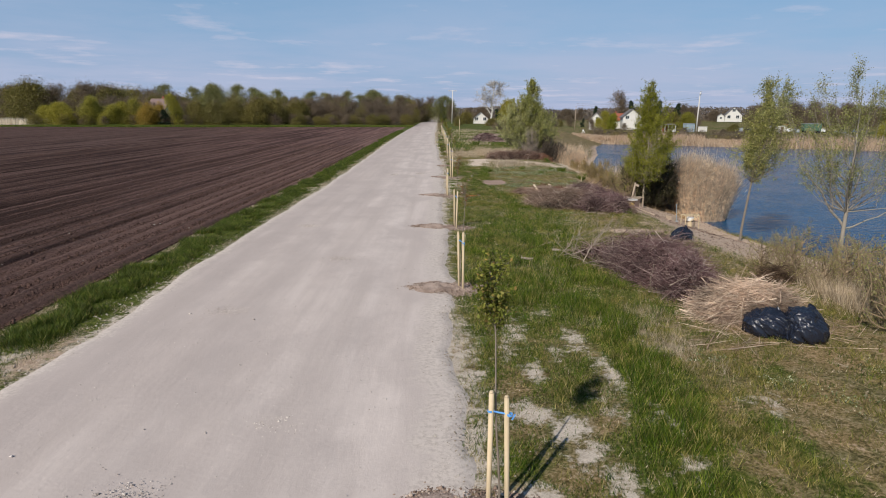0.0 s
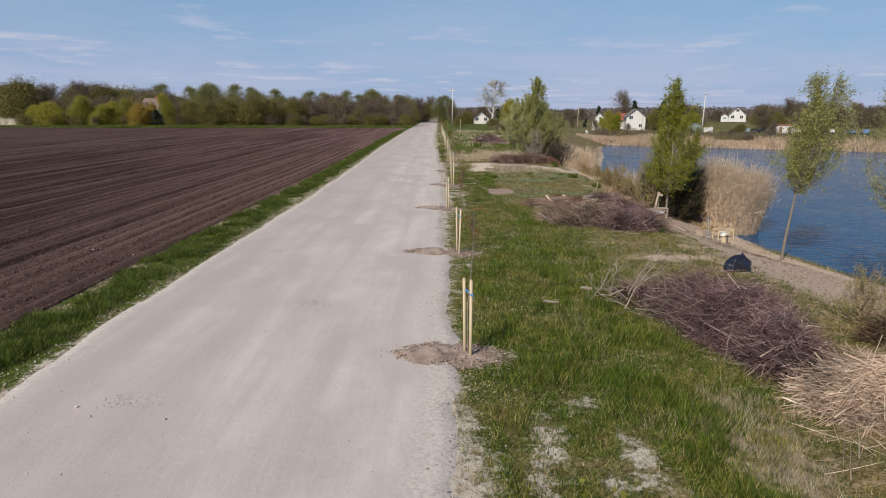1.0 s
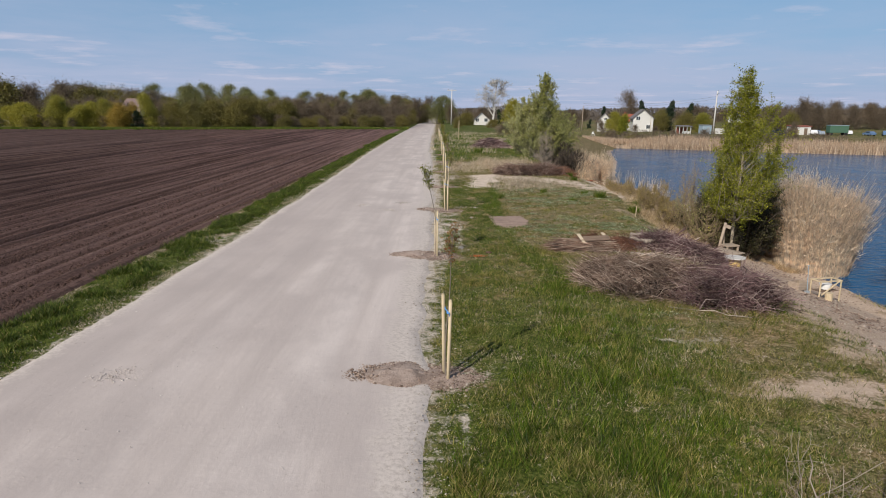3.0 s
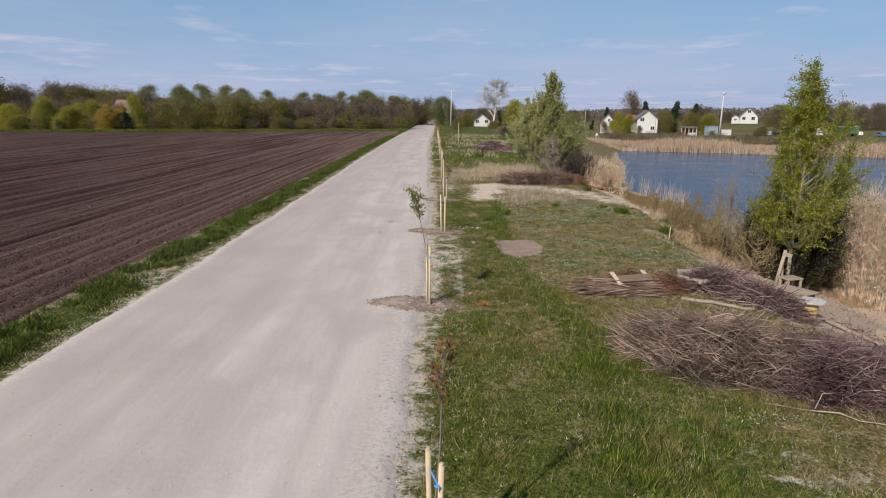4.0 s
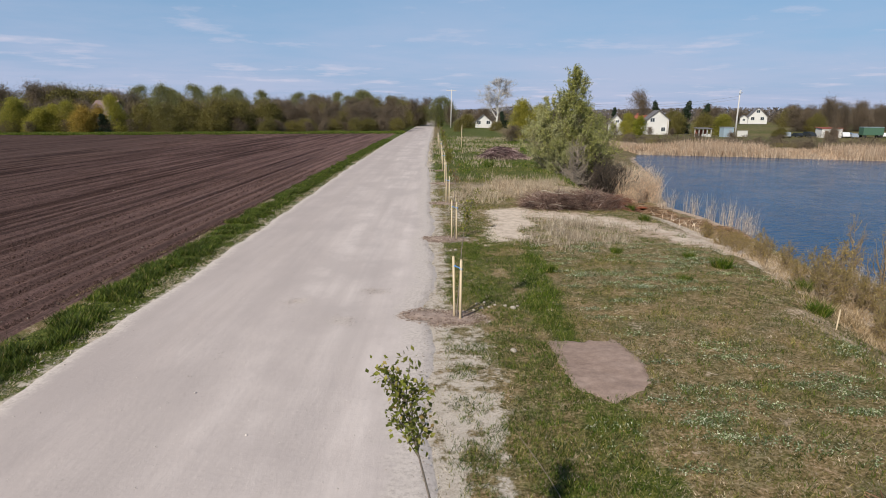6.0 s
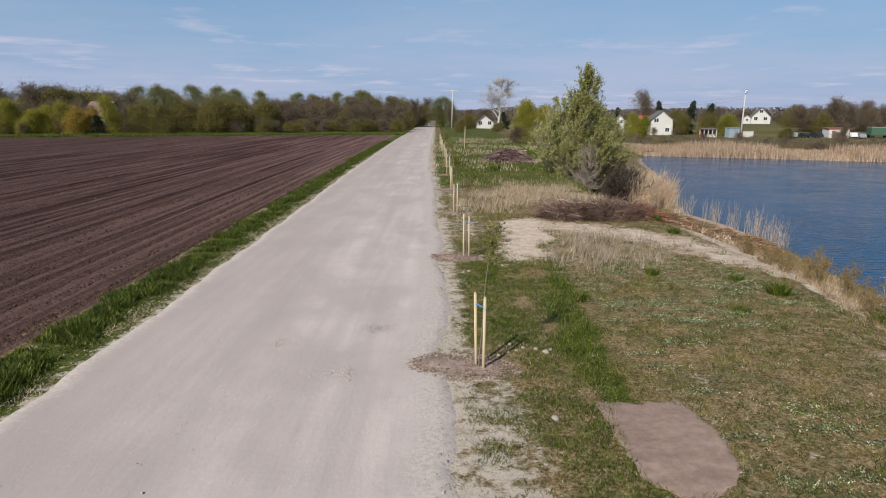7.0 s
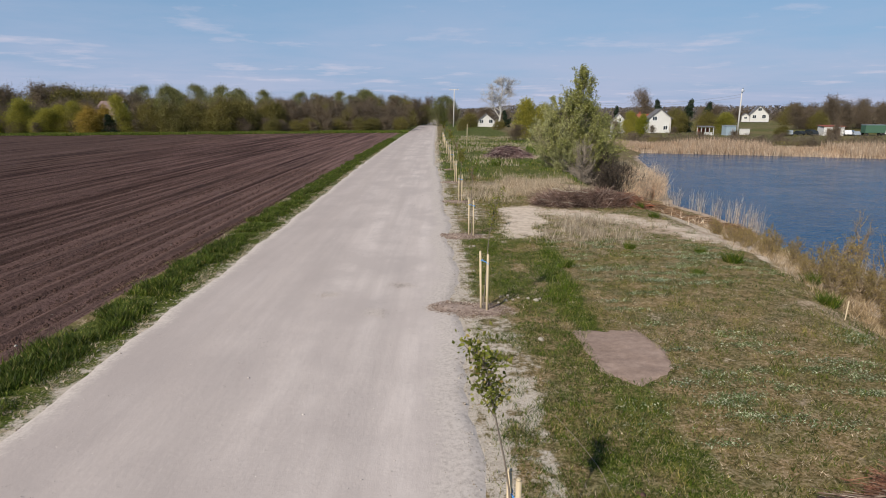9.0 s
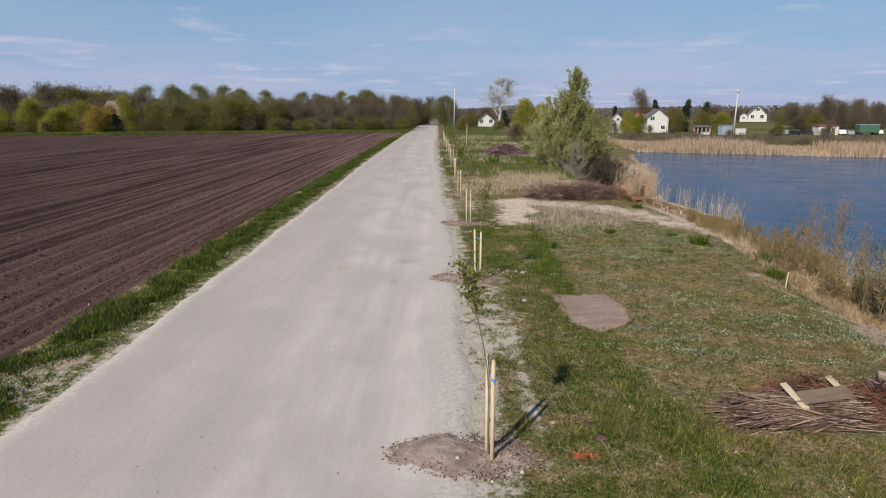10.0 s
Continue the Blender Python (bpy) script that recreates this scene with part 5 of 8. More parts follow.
birch = tree("white_bare_tree", 108, M_WHITEBARK, M_GREY, 0.2, 60, "bare tree with white trunk and grey twigs", "tree", scatter=0.55, twigs=2400, twig=M_LIGHTTWIG, sides=5, leaf_aspect=0.12, group="",
             height=12.5, limbs=16, levels=3, angle=46, reach=0.42, lift=0.5, first=0.25, r0=0.26, sub=5)
place(birch, 13.6, 206, 1.35, 0, 1.0)
rng = np.random.default_rng(111)
KINDS = {"o": (olive, 8.6), "y": (yellow, 8.6), "c": (ochre, 7.0), "b": (brown, 9.6), "t": (tall, 18.0), "s": (spruce, 10.5), "g": (greentree, 8.8)}


def wood(kind, x, y, h, wide=1.0):
    ob, full = KINDS[kind]
    s = 0.82 * h / full
    return copy_thing(ob, at(x, y, s * wide, rng.uniform(0, 360), s))


def open_slope(x, y):
    """The grassy slope below the large white house, free of trees."""
    return 94 + 0.467 * (y - 240) < x < 113 + 0.52 * (y - 240)


# front row on the left, along the field's end: a yellow thicket, a dark gap by the house, then olive bushes
for kind, x, y, h, w in (("y", -102.5, 167, 7.0, 1.25), ("y", -98, 166, 8.0, 1.3), ("y", -100, 170, 7.6, 1.2), ("y", -93, 168, 10.2, 0.8), ("y", -88, 167, 7.4, 1.0), ("y", -84.5, 169, 8.4, 0.9), ("o", -90.5, 172, 7.0, 1.0), ("o", -82, 171, 7.6, 0.9),
                         ("y", -80.5, 170, 9.4, 0.75), ("c", -77.5, 167, 7.2, 1.05), ("c", -76, 170, 7.4, 0.8), ("s", -73.2, 168, 5.4, 1.7), ("s", -71.5, 171, 5.0, 1.7), ("y", -70.2, 169, 11.0, 0.62), ("o", -66.5, 170, 8.6, 0.9), ("t", -64, 173, 13.0, 0.72),
                         ("t", -60.5, 175, 12.0, 0.7), ("o", -59.5, 169, 8.4, 1.1), ("o", -55, 172, 9.4, 1.0), ("o", -51, 173, 9.6, 1.1), ("o", -46.5, 177, 9.4, 1.1), ("b", -79.5, 178, 7.6, 0.7), ("b", -84, 179, 8.4, 0.9), ("b", -164, 250, 9.5, 1.3), ("b", -170, 252, 11, 1.0), ("b", -158, 246, 10, 1.2), ("b", -176, 255, 9.5, 1.2), ("b", -150, 240, 9.5, 1.3), ("b", -184, 262, 13, 1.2), ("b", -194, 262, 15, 1.2), ("b", -203, 268, 14, 1.2), ("o", -42.5, 184, 8.8, 1.0)):
    wood(kind, x, y, h, w)
for kind, x, y, h, w in (("b", -45, 190, 9.0, 1.3), ("b", -62, 184, 9.0, 1.3), ("b", -74, 180, 8.0, 1.3), ("b", -86, 178, 8.0, 1.3), ("b", -56, 187, 9.5, 1.2), ("b", -93, 178, 8.0, 1.3), ("b", -39, 196, 9.5, 1.2), ("b", -24, 208, 9.5, 1.2), ("b", -42, 192, 8.0, 1.4), ("b", -37, 195, 8.5, 1.3), ("o", -33, 199, 8.5, 1.1), ("b", -30, 202, 9.0, 1.0), ("b", -26, 204, 10.5, 1.0), ("b", -21, 205, 9.0, 1.1), ("b", -17, 207, 7.5, 1.2),
                         ("b", -13.5, 208, 7.0, 1.2), ("o", -11.5, 216, 7.0, 0.9), ("b", -48, 190, 7.5, 1.3), ("b", -66, 184, 6.5, 1.3), ("b", -98, 182, 6.0, 1.2), ("b", -34, 197, 5, 1.4), ("b", -19, 204, 5.0, 1.4)):
    wood(kind, x, y, h, w)
# undergrowth along the row
for q in range(46):
    x = -104 + q * 2.05 + rng.uniform(-1, 1)
    wood("obbobbo"[q % 7], x, float(field_end(x)) + rng.uniform(8, 13), rng.uniform(2.4, 4.4), rng.uniform(1.2, 1.6))
# second row, closing the gaps
for q in range(31):
    x = -105 + q * 3.1 + rng.uniform(-1, 1)
    if not -85 < x < -72:
        wood("bbobbb"[q % 6], x, float(field_end(x)) + rng.uniform(16, 28), rng.uniform(7.0, 9.0), rng.uniform(1.1, 1.4))
# taller woods behind
for q in range(92):
    x = -260 + q * 2.8 + rng.uniform(-3, 3)
    y = rng.uniform(225, 300) + (30 if x < -150 else 0)
    wood("bbbo"[q % 4] if x < -95 else "bobt"[q % 4], x, y, (rng.uniform(10.5, 13.5) + (4 if x < -120 else 0)) * (1.1 if q % 4 == 3 else 1.0), rng.uniform(1.0, 1.4))
for x, y, h in ((-290, 400, 27), (-262, 400, 22), (-175, 390, 24), (-150, 390, 22), (-140, 400, 25), (-128, 390, 24), (-118, 400, 22), (-99, 380, 20), (-83, 380, 19), (-68, 380, 18), (-40, 330, 18), (-33, 330, 16)):
    wood("t", x, y, h, 1.1)
for kind, x, y, h, w in (("o", -8.5, 262, 9.5, 0.9), ("g", -1.0, 258, 9.5, 0.8), ("t", 3, 285, 12, 0.9), ("o", 7.5, 226, 5.5, 1.3), ("s", 20, 240, 7.0, 1.3), ("b", 2.5, 275, 9, 1.0), ("y", 13.4, 140, 9.0, 0.75), ("y", 19.0, 146, 8.0, 0.8),
                         ("b", 11.0, 134, 3.2, 1.7), ("o", 13.5, 199, 3.0, 1.5), ("o", 3.5, 190, 4.0, 0.9), ("g", 26, 190, 7.5, 0.8), ("o", 22, 168, 5.0, 0.9)):
    wood(kind, x, y, h, w)
# around the houses over the lake
for kind, x, y, h, w in (("g", 50, 196, 7.5, 0.9), ("y", 46.5, 192, 6.0, 0.9), ("y", 53.6, 210, 8.6, 0.8), ("s", 67.8, 232, 12.5, 0.9), ("s", 72.6, 224, 12.5, 0.95), ("s", 57.8, 221, 6, 1.0), ("s", 54.8, 238, 10, 0.9), ("o", 70.0, 222, 8.0, 0.8), ("b", 69.5, 252, 16.5, 0.9),
                         ("o", 75.5, 217, 8.0, 1.0), ("y", 80.2, 214, 8.0, 1.1), ("o", 88.5, 199, 3.4, 1.5), ("b", 47, 205, 5.0, 1.2), ("b", 52, 200, 3.5, 1.3), ("b", 117, 226, 13, 0.9), ("o", 113, 222, 8, 0.8)):
    wood(kind, x, y, h, w)
for kind, x, y, h, w in (("b", 51, 209, 3.0, 1.4), ("b", 55, 212, 3.2, 1.4), ("b", 59.5, 214, 3.0, 1.3), ("b", 65, 212, 2.6, 1.4), ("b", 62, 167, 3.0, 1.6), ("b", 56, 170, 2.6, 1.8), ("b", 79, 160, 3.5, 1.6), ("b", 70, 164, 2.6, 1.8), ("b", 77, 157, 5.5, 0.8), ("y", 109, 160, 6.5, 1.2), ("g", 122, 166, 7.0, 1.2), ("t", 138, 160, 9.0, 1.3)):
    wood(kind, x, y, h, w)
for q in range(40):
    x = 95 + q * 5.2 + rng.uniform(-3, 3)
    y = rng.uniform(262, 300) - 0.1 * (x - 95)
    if not open_slope(x, y):
        wood("b" if q % 4 else "o", x, y, rng.uniform(8, 11), rng.uniform(1.0, 1.5))
for q in range(44):
    wood("b", -20 + q * 7.5 + rng.uniform(-3, 3), rng.uniform(330, 400), rng.uniform(6, 9), rng.uniform(1.3, 2.0))
for ob, x, y in ((olive, -50, 190), (yellow, -99, 178), (ochre, -83, 176), (brown, -23, 212), (tall, -60, 385), (spruce, 86, 242), (greentree, -70, 186)):
    place(ob, x, y, 0.9)

# trees and bushes among the houses
for q in range(30):
    x = 42 + 108 * q / 30 + rng.uniform(-1.5, 1.5)
    y = rng.uniform(236, 256)
    if not open_slope(x, y):
        wood("bobsbbob"[q % 8], x, y, rng.uniform(4, 6.5), rng.uniform(0.9, 1.4))
# low scrub along the far bank, past counting
def scrub_belt(name, seed, n, x0, x1, d0, d1, low, high, material, label):
    r = np.random.default_rng(seed)
    cx = r.uniform(x0, x1, n)
    cy = far_shore(cx) + r.uniform(d0, d1, n)
    hgt, wide = r.uniform(low, high, n), r.uniform(0.9, 2.2, n)
    m = 340
    a, u, v = r.uniform(0, 2 * np.pi, (n, m)), np.sqrt(r.uniform(0, 1, (n, m))), r.uniform(0, 1, (n, m))
    edge = wide[:, None] * u * np.sqrt(1 - 0.8 * v ** 2)
    px, py = cx[:, None] + edge * np.cos(a), cy[:, None] + edge * np.sin(a) * 0.7
    pz = land(cx, cy)[:, None] + hgt[:, None] * v
    pts = np.stack([px, py, pz], -1).reshape(-1, 3)
    return tagged(put_mesh(name, mesh_np(name, *leaves(r, pts, 0.2, 0.35, -0.6), material)), label, "scrub", kind="stuff")


scrub_belt("far_scrub", 241, 110, 36, 80, 10, 19, 1.2, 2.6, M_BROWN, "brown leafless hedge on the far bank")
scrub_belt("far_scrub", 242, 60, 36, 140, 8, 34, 0.5, 1.5, M_OLIVE, "low olive scrub on the far bank")
scrub_belt("far_scrub", 243, 60, 78, 140, 10, 34, 0.5, 1.6, M_FARWOOD, "low dark scrub on the far bank")
for q in range(46):
    x = 112 + q * 2.7 + rng.uniform(-2, 2)
    y = rng.uniform(238, 262) - 0.2 * (x - 112)
    if not open_slope(x, y):
        wood("b", x, y, rng.uniform(9, 13.5), rng.uniform(0.8, 1.2))
# horizon woods, past counting
rng = np.random.default_rng(117)
n = 150000
a = rng.uniform(radians(20), radians(160), n)
d = rng.uniform(430, 640, n)
x, y = d * np.cos(a), d * np.sin(a)
h = 5 + 7 * fractal(x, y * 0, 0.02, 118, 4)
z = land(x, y) + h * rng.uniform(0, 1, n)
v = leaves(rng, np.stack([x, y, z], 1), 1.35, 0.5)
tagged(put_mesh("far_woods", mesh_np("far_woods", *v, M_FARWOOD)), "brown leafless woods along the horizon", "woods", kind="stuff")


# ---- staked saplings along the road ----
def sapling(seed, leaf, count, spread, lean, label, turn, height=2.75):
    rng = np.random.default_rng(seed)
    ob = tagged(new("sapling"), label, "young tree", "saplings along the road")
    hgt = np.linspace(0, height, 9)
    px = lean[0] * (hgt / height) ** 2.2 + 0.02 * np.sin(hgt * 3 + seed)
    py = lean[1] * (hgt / height) ** 2.2 + 0.02 * np.cos(hgt * 2.3 + seed)
    stem = np.stack([px, py, hgt - 0.1], 1)[None]
    put_mesh("stem", mesh_np("stem", *tubes(stem, np.linspace(0.017, 0.006, 9)[None], 6), M_BARK, True), ob)
    n = 22
    q = rng.uniform(0.76, 0.98, n)
    base = np.stack([np.interp(q * height, hgt, px), np.interp(q * height, hgt, py), q * height - 0.1], 1)
    a = rng.uniform(0, 2 * np.pi, n)
    tip = base + np.stack([np.cos(a) * spread, np.sin(a) * spread, rng.uniform(0.15, 0.35, n)], 1) * rng.uniform(0.5, 1.1, (n, 1))
    put_mesh("twig_haze", mesh_np("twig_haze", *tubes(np.stack([base, (base + tip) / 2, tip], 1), np.outer(np.ones(n), [0.005, 0.004, 0.002]), 4), M_BARK), ob)["kind"] = "stuff"
    w = rng.integers(0, n, count)
    c = base[w] + (tip[w] - base[w]) * rng.uniform(0.2, 1.1, (count, 1)) + rng.normal(0, 0.04, (count, 3))
    put_mesh("foliage", mesh_np("foliage", *leaves(rng, c, 0.048 if leaf is M_SAPLING else 0.045, 0.6), leaf), ob)
    bm = bmesh.new()
    spin = pose(0, -0.02, 0, 0, 0, turn)
    cone(bm, 0.01, 0.01, 0.21, spin @ pose(-0.105, 0, 1.2, 0, 97, 0), 6)
    for sx, hz in ((-0.105, 1.2), (0.105, 1.175)):
        bmesh.ops.create_cone(bm, cap_ends=False, segments=10, radius1=0.033, radius2=0.033, depth=0.025, matrix=spin @ pose(sx, 0, hz))
    box(bm, (0.014, 0.008, 0.08), spin @ pose(0.145, 0.0, 1.15, 10, 25, 0))
    part("tie", bm, M_TIE, ob, "blue plastic tie")
    return ob


def stake_mesh():
    bm = bmesh.new()
    cone(bm, 0.03, 0.028, 1.9, pose(0, 0, -0.5), 10)
    cone(bm, 0.028, 0.018, 0.02, pose(0, 0, 1.4), 10)
    me = bpy.data.meshes.new("tree_stake")
    for f in bm.faces:
        f.smooth = len(f.verts) == 4
    bm.to_mesh(me)
    bm.free()
    me.materials.append(M_STAKE)
    return me


STAKE = stake_mesh()
# lean towards: x, y; how the pair of stakes is turned
SAPLINGS = [(sapling(1, M_SAPLING, 1500, 0.19, (-0.12, 0.35), "young leafy sapling tied between two stakes", -10), -10),
            (sapling(2, M_REDLEAF, 130, 0.14, (0.1, 0.1), "thin nearly bare sapling with reddish buds tied between stakes", -62), -62),
            (sapling(3, M_REDLEAF, 190, 0.16, (0.12, -0.35), "thin sapling with russet buds tied between stakes", -70), -70),
            (sapling(4, M_SAPLING, 620, 0.2, (-0.3, -0.15), "young green sapling bending from its stakes over the road", -74), -74),
            (sapling(5, M_SAPLING, 460, 0.15, (0.3, 0.25), "slim upright sapling in leaf tied between two stakes", -50), -50)]
saplings = [ob for ob, _ in SAPLINGS]
rng = np.random.default_rng(131)
for q, (sx, sy) in enumerate(STAKES):
    z = lz(sx, sy) + 0.06
    turn = SAPLINGS[q][1] if q < 5 else rng.uniform(-65, -20)
    if q >= 5:
        pick = (1, 4, 0, 2, 4, 1, 0)[q % 7]
        copy_thing(saplings[pick], pose(sx, sy, z, 0, 0, turn - SAPLINGS[pick][1]))
    else:
        saplings[q].matrix_basis = pose(sx, sy, z, 0, 0, 0)
    for side in (-1, 1):
        ob = new("tree_stake", STAKE)
        c, s = math.cos(radians(turn)), math.sin(radians(turn))
        ob.matrix_basis = pose(sx + side * 0.105 * c, sy + side * 0.105 * s - 0.02, z + rng.uniform(-0.04, 0.04), rng.uniform(-1.5, 1.5), rng.uniform(-1.2, 1.2), rng.uniform(0, 360))
        tagged(ob, "round peeled pine stake beside a sapling", "stake", "sapling stakes")


def soil_mound(seed, sx, sy, left, right, deep, high):
    """A low heap of dug soil with clods, spilling onto the road."""
    rng = np.random.default_rng(seed)
    ob = empty_at("soil_mound", sx, sy, 0, 0, "low heap of dug greyish soil and stones round a sapling", "soil mound", "soil mounds")
    rr, aa = np.meshgrid(np.linspace(0, 1, 16), np.linspace(0, 2 * np.pi, 49))
    cx = (right - left) / 2
    x = cx + (left + right) / 2 * rr * np.cos(aa) * (1 + 0.3 * (value_noise(aa * 2.2, aa * 0 + seed, 3) - 0.5))
    y = deep * rr * np.sin(aa) * (1 + 0.4 * (value_noise(aa * 2.6, aa * 0 + seed, 9) - 0.5))
    base = land(x + sx, y + sy)
    onroad = smooth(0.2, -0.3, x + sx - road_right(y + sy)) * 0.06
    z = base + onroad + high * (1 - rr ** 2) * (0.2 + 1.2 * fractal(x, y, 4.5, seed, 5)) - 0.05 * rr ** 4
    nx, ny = 16, 49
    ii = (np.arange(ny - 1)[:, None] * nx + np.arange(nx - 1)[None]).ravel()
    put_mesh("soil", mesh_np("soil", np.stack([x, y, z], -1).reshape(-1, 3), np.stack([ii, ii + 1, ii + nx + 1, ii + nx], 1), M_EARTH, True), ob)
    n = 2400
    r, a = np.sqrt(rng.uniform(0, 1, n)) ** 0.7 * 1.1 * rng.uniform(0.8, 1.05, n), rng.uniform(0, 2 * np.pi, n)
    px, py = cx + (left + right) / 2 * r * np.cos(a), deep * r * np.sin(a)
    pz = land(px + sx, py + sy) + 0.05 * smooth(0.2, -0.3, px + sx - road_right(py + sy)) + high * np.clip(1 - r ** 2, 0, 1) * (0.2 + 1.2 * fractal(px, py, 4.5, seed, 5))
    put_mesh("rubble", mesh_np("rubble", *lumps(rng, px, py, pz, rng.uniform(0.005, 0.02, n) * np.where(rng.uniform(size=n) > 0.92, 2.2, 1)), M_RUBBLE), ob)["kind"] = "stuff"
    return ob


for q, (left, right, deep, high) in enumerate(((1.4, 0.7, 0.5, 0.06), (1.55, 0.85, 0.66, 0.09), (1.9, 0.75, 0.62, 0.085), (1.6, 0.8, 0.66, 0.09), (1.6, 0.75, 0.65, 0.07), (1.3, 0.5, 0.6, 0.07), (1.0, 0.6, 0.6, 0.06), (1.0, 0.6, 0.6, 0.06), (1.0, 0.5, 0.6, 0.06))):
    soil_mound(150 + q, *STAKES[q], left, right, deep, high)


# ---- grass, stones and clods ----
def scatter(rng, n, x0, x1, y0, y1):
    return rng.uniform(x0, x1, n), y0 + (y1 - y0) * rng.uniform(0, 1, n)


def free_of_things(x, y):
    """Where turf may grow: not on the road, soil patch or mounds."""
    ok = (x > road_right(y) + 0.05) & (((x - 3.25) / 0.66) ** 4 + ((y - 42.65) / 1.24) ** 4 > 1)
    for sx, sy in STAKES[:9]:
        ok &= ((x - sx + 0.2) / 1.1) ** 2 + ((y - sy) / 0.65) ** 2 > 1
    return ok


def turf(name, seed, n, x0, x1, y0, y1, keep, height, width, material, label, lean=0.5):
    rng = np.random.default_rng(seed)
    x, y = scatter(rng, n, x0, x1, y0, y1)
    ok = free_of_things(x, y) & (rng.uniform(size=n) < keep(x, y))
    x, y = x[ok], y[ok]
    h = height(x, y) if callable(height) else height
    ob = put_mesh(name, mesh_np(name, *blades(rng, x, y, land(x, y) - 0.01, h, width, lean), material))
    return tagged(ob, label, "grass", kind="stuff")


def patchy(x, y, scale, seed, lo=0.35, hi=0.6):
    return smooth(lo, hi, fractal(x, y, scale, seed, 4))


def clumpy(low, more):
    """Blade height that swells in tussocks."""
    return lambda x, y: low + more * patchy(x, y, 2.4, 233, 0.42, 0.66)


def keep_short(x, y):
    cover = 1 - np.clip(np.maximum(zone_bare(x, y), zone_dirt(x, y)) + 1.3 * (fractal(x, y, 1.1, 91, 4) - 0.5), 0, 1) ** 0.6
    return np.clip(cover, 0, 1) * (1 - zone_sand(x, y)) * (0.25 + 0.75 * patchy(x, y, 0.9, 92)) * (0.45 + 0.55 * np.maximum(zone_lush(x, y), smooth(9, 5, x)))


def keep_lush(x, y):
    return np.clip(zone_lush(x, y) * 1.25 - 0.25, 0, 1) * (0.1 + 0.9 * patchy(x, y, 0.9, 93, 0.36, 0.56)) * np.interp(y, [26, 34, 42], [1, 0.7, 0.4]) * (1 - np.clip(zone_bare(x, y) * 1.2, 0, 1)) * (1 - zone_sand(x, y))


turf("short_grass", 201, 520000, 0.2, 9.5, 6, 38, keep_short, clumpy(0.03, 0.11), 0.009, M_GRASS, "short patchy olive-green turf", 0.7)
turf("short_grass", 202, 250000, 0.0, 11, 38, 66, keep_short, clumpy(0.025, 0.075), 0.010, M_GRASS, "short worn olive-brown turf", 0.8)
turf("dry_thatch", 216, 200000, 0.3, 11, 6, 66, lambda x, y: patchy(x, y, 0.55, 217, 0.4, 0.62) * (1 - zone_sand(x, y)) * (1 - 0.7 * zone_bare(x, y)) * np.interp(y, [13, 18], [0.4, 1]), 0.045, 0.009, M_DEAD, "dry straw thatch among the turf", 1.4)
turf("lush_grass", 203, 420000, 0.6, 6.2, 6, 56, keep_lush, lambda x, y: (0.05 + 0.14 * zone_lush(x, y)) * (0.6 + 0.8 * patchy(x, y, 2.6, 232, 0.4, 0.6)), 0.011, M_LUSH, "strip of taller bright green grass", 0.5)
turf("short_grass", 234, 70000, -0.5, 13, 62, 92, lambda x, y: patchy(x, y, 0.45, 235, 0.44, 0.6) * (1 - zone_sand(x, y)) * (0.3 + 0.7 * smooth(80, 70, y)), 0.14, 0.022, M_GRASS, "rough olive grass between dead tufts", 0.6)
turf("dead_grass", 236, 15000, -2, 18, 86, 150, lambda x, y: patchy(x, y, 0.25, 237, 0.48, 0.62), 0.4, 0.05, M_DEAD, "dead grass tufts on the meadow", 0.4)
turf("lush_grass", 204, 60000, -2.5, 14, 66, 150, lambda x, y: zone_lush(x, y) * patchy(x, y, 0.3, 94), 0.22, 0.05, M_LUSH, "green meadow grass beyond the sandy plot", 0.5)
turf("bank_grass", 205, 130000, 7.5, 18.5, 8, 48, lambda x, y: patchy(x, y, 0.8, 95, 0.42, 0.62) * (1 - zone_sand(x, y)) * np.clip(1.1 - 1.3 * zone_dirt(x, y), 0, 1) * smooth(-0.3, -1.2, x - shore(y)), 0.1, 0.012, M_GRASS, "thin grass on the lake bank", 0.7)
turf("dead_grass", 206, 30000, 0.5, 10, 50, 60, lambda x, y: np.clip(zone_dead(x, y) * 1.2 - 0.2, 0, 1) * patchy(x, y, 1.5, 96, 0.52, 0.62) * (1 - zone_sand(x, y)), 0.42, 0.018, M_DEAD, "tufts of tall dead straw-coloured grass", 0.4)
turf("dead_grass", 207, 150000, 0.6, 13, 64, 86, lambda x, y: np.clip(zone_dead(x, y), 0, 1) * patchy(x, y, 0.5, 97, 0.46, 0.58) * (1 - 0.9 * zone_sand(x, y)), lambda x, y: 0.18 + 0.4 * patchy(x, y, 0.9, 98, 0.4, 0.65), 0.022, M_DEAD, "belt of tall dead grass", 0.45)
turf("dead_grass", 208, 60000, 2.5, 6, 11, 30, lambda x, y: patchy(x, y, 1.3, 98, 0.5, 0.62) * (0.12 + np.clip(np.exp(-((x - 4.4) / 0.8) ** 2 - ((y - 15.2) / 1.8) ** 2) * 1.1, 0, 1)), 0.2, 0.005, M_DEAD, "dead grass stalks among green grass", 0.45)
turf("dead_grass", 209, 40000, 10, 18, 10, 30, lambda x, y: 0.5 * patchy(x, y, 0.8, 99, 0.5, 0.65) * np.clip(1.1 - 1.3 * zone_dirt(x, y), 0, 1) * smooth(-0.4, -1.4, x - shore(y)), 0.35, 0.010, M_DEAD, "dead grass on the lake bank", 0.5)

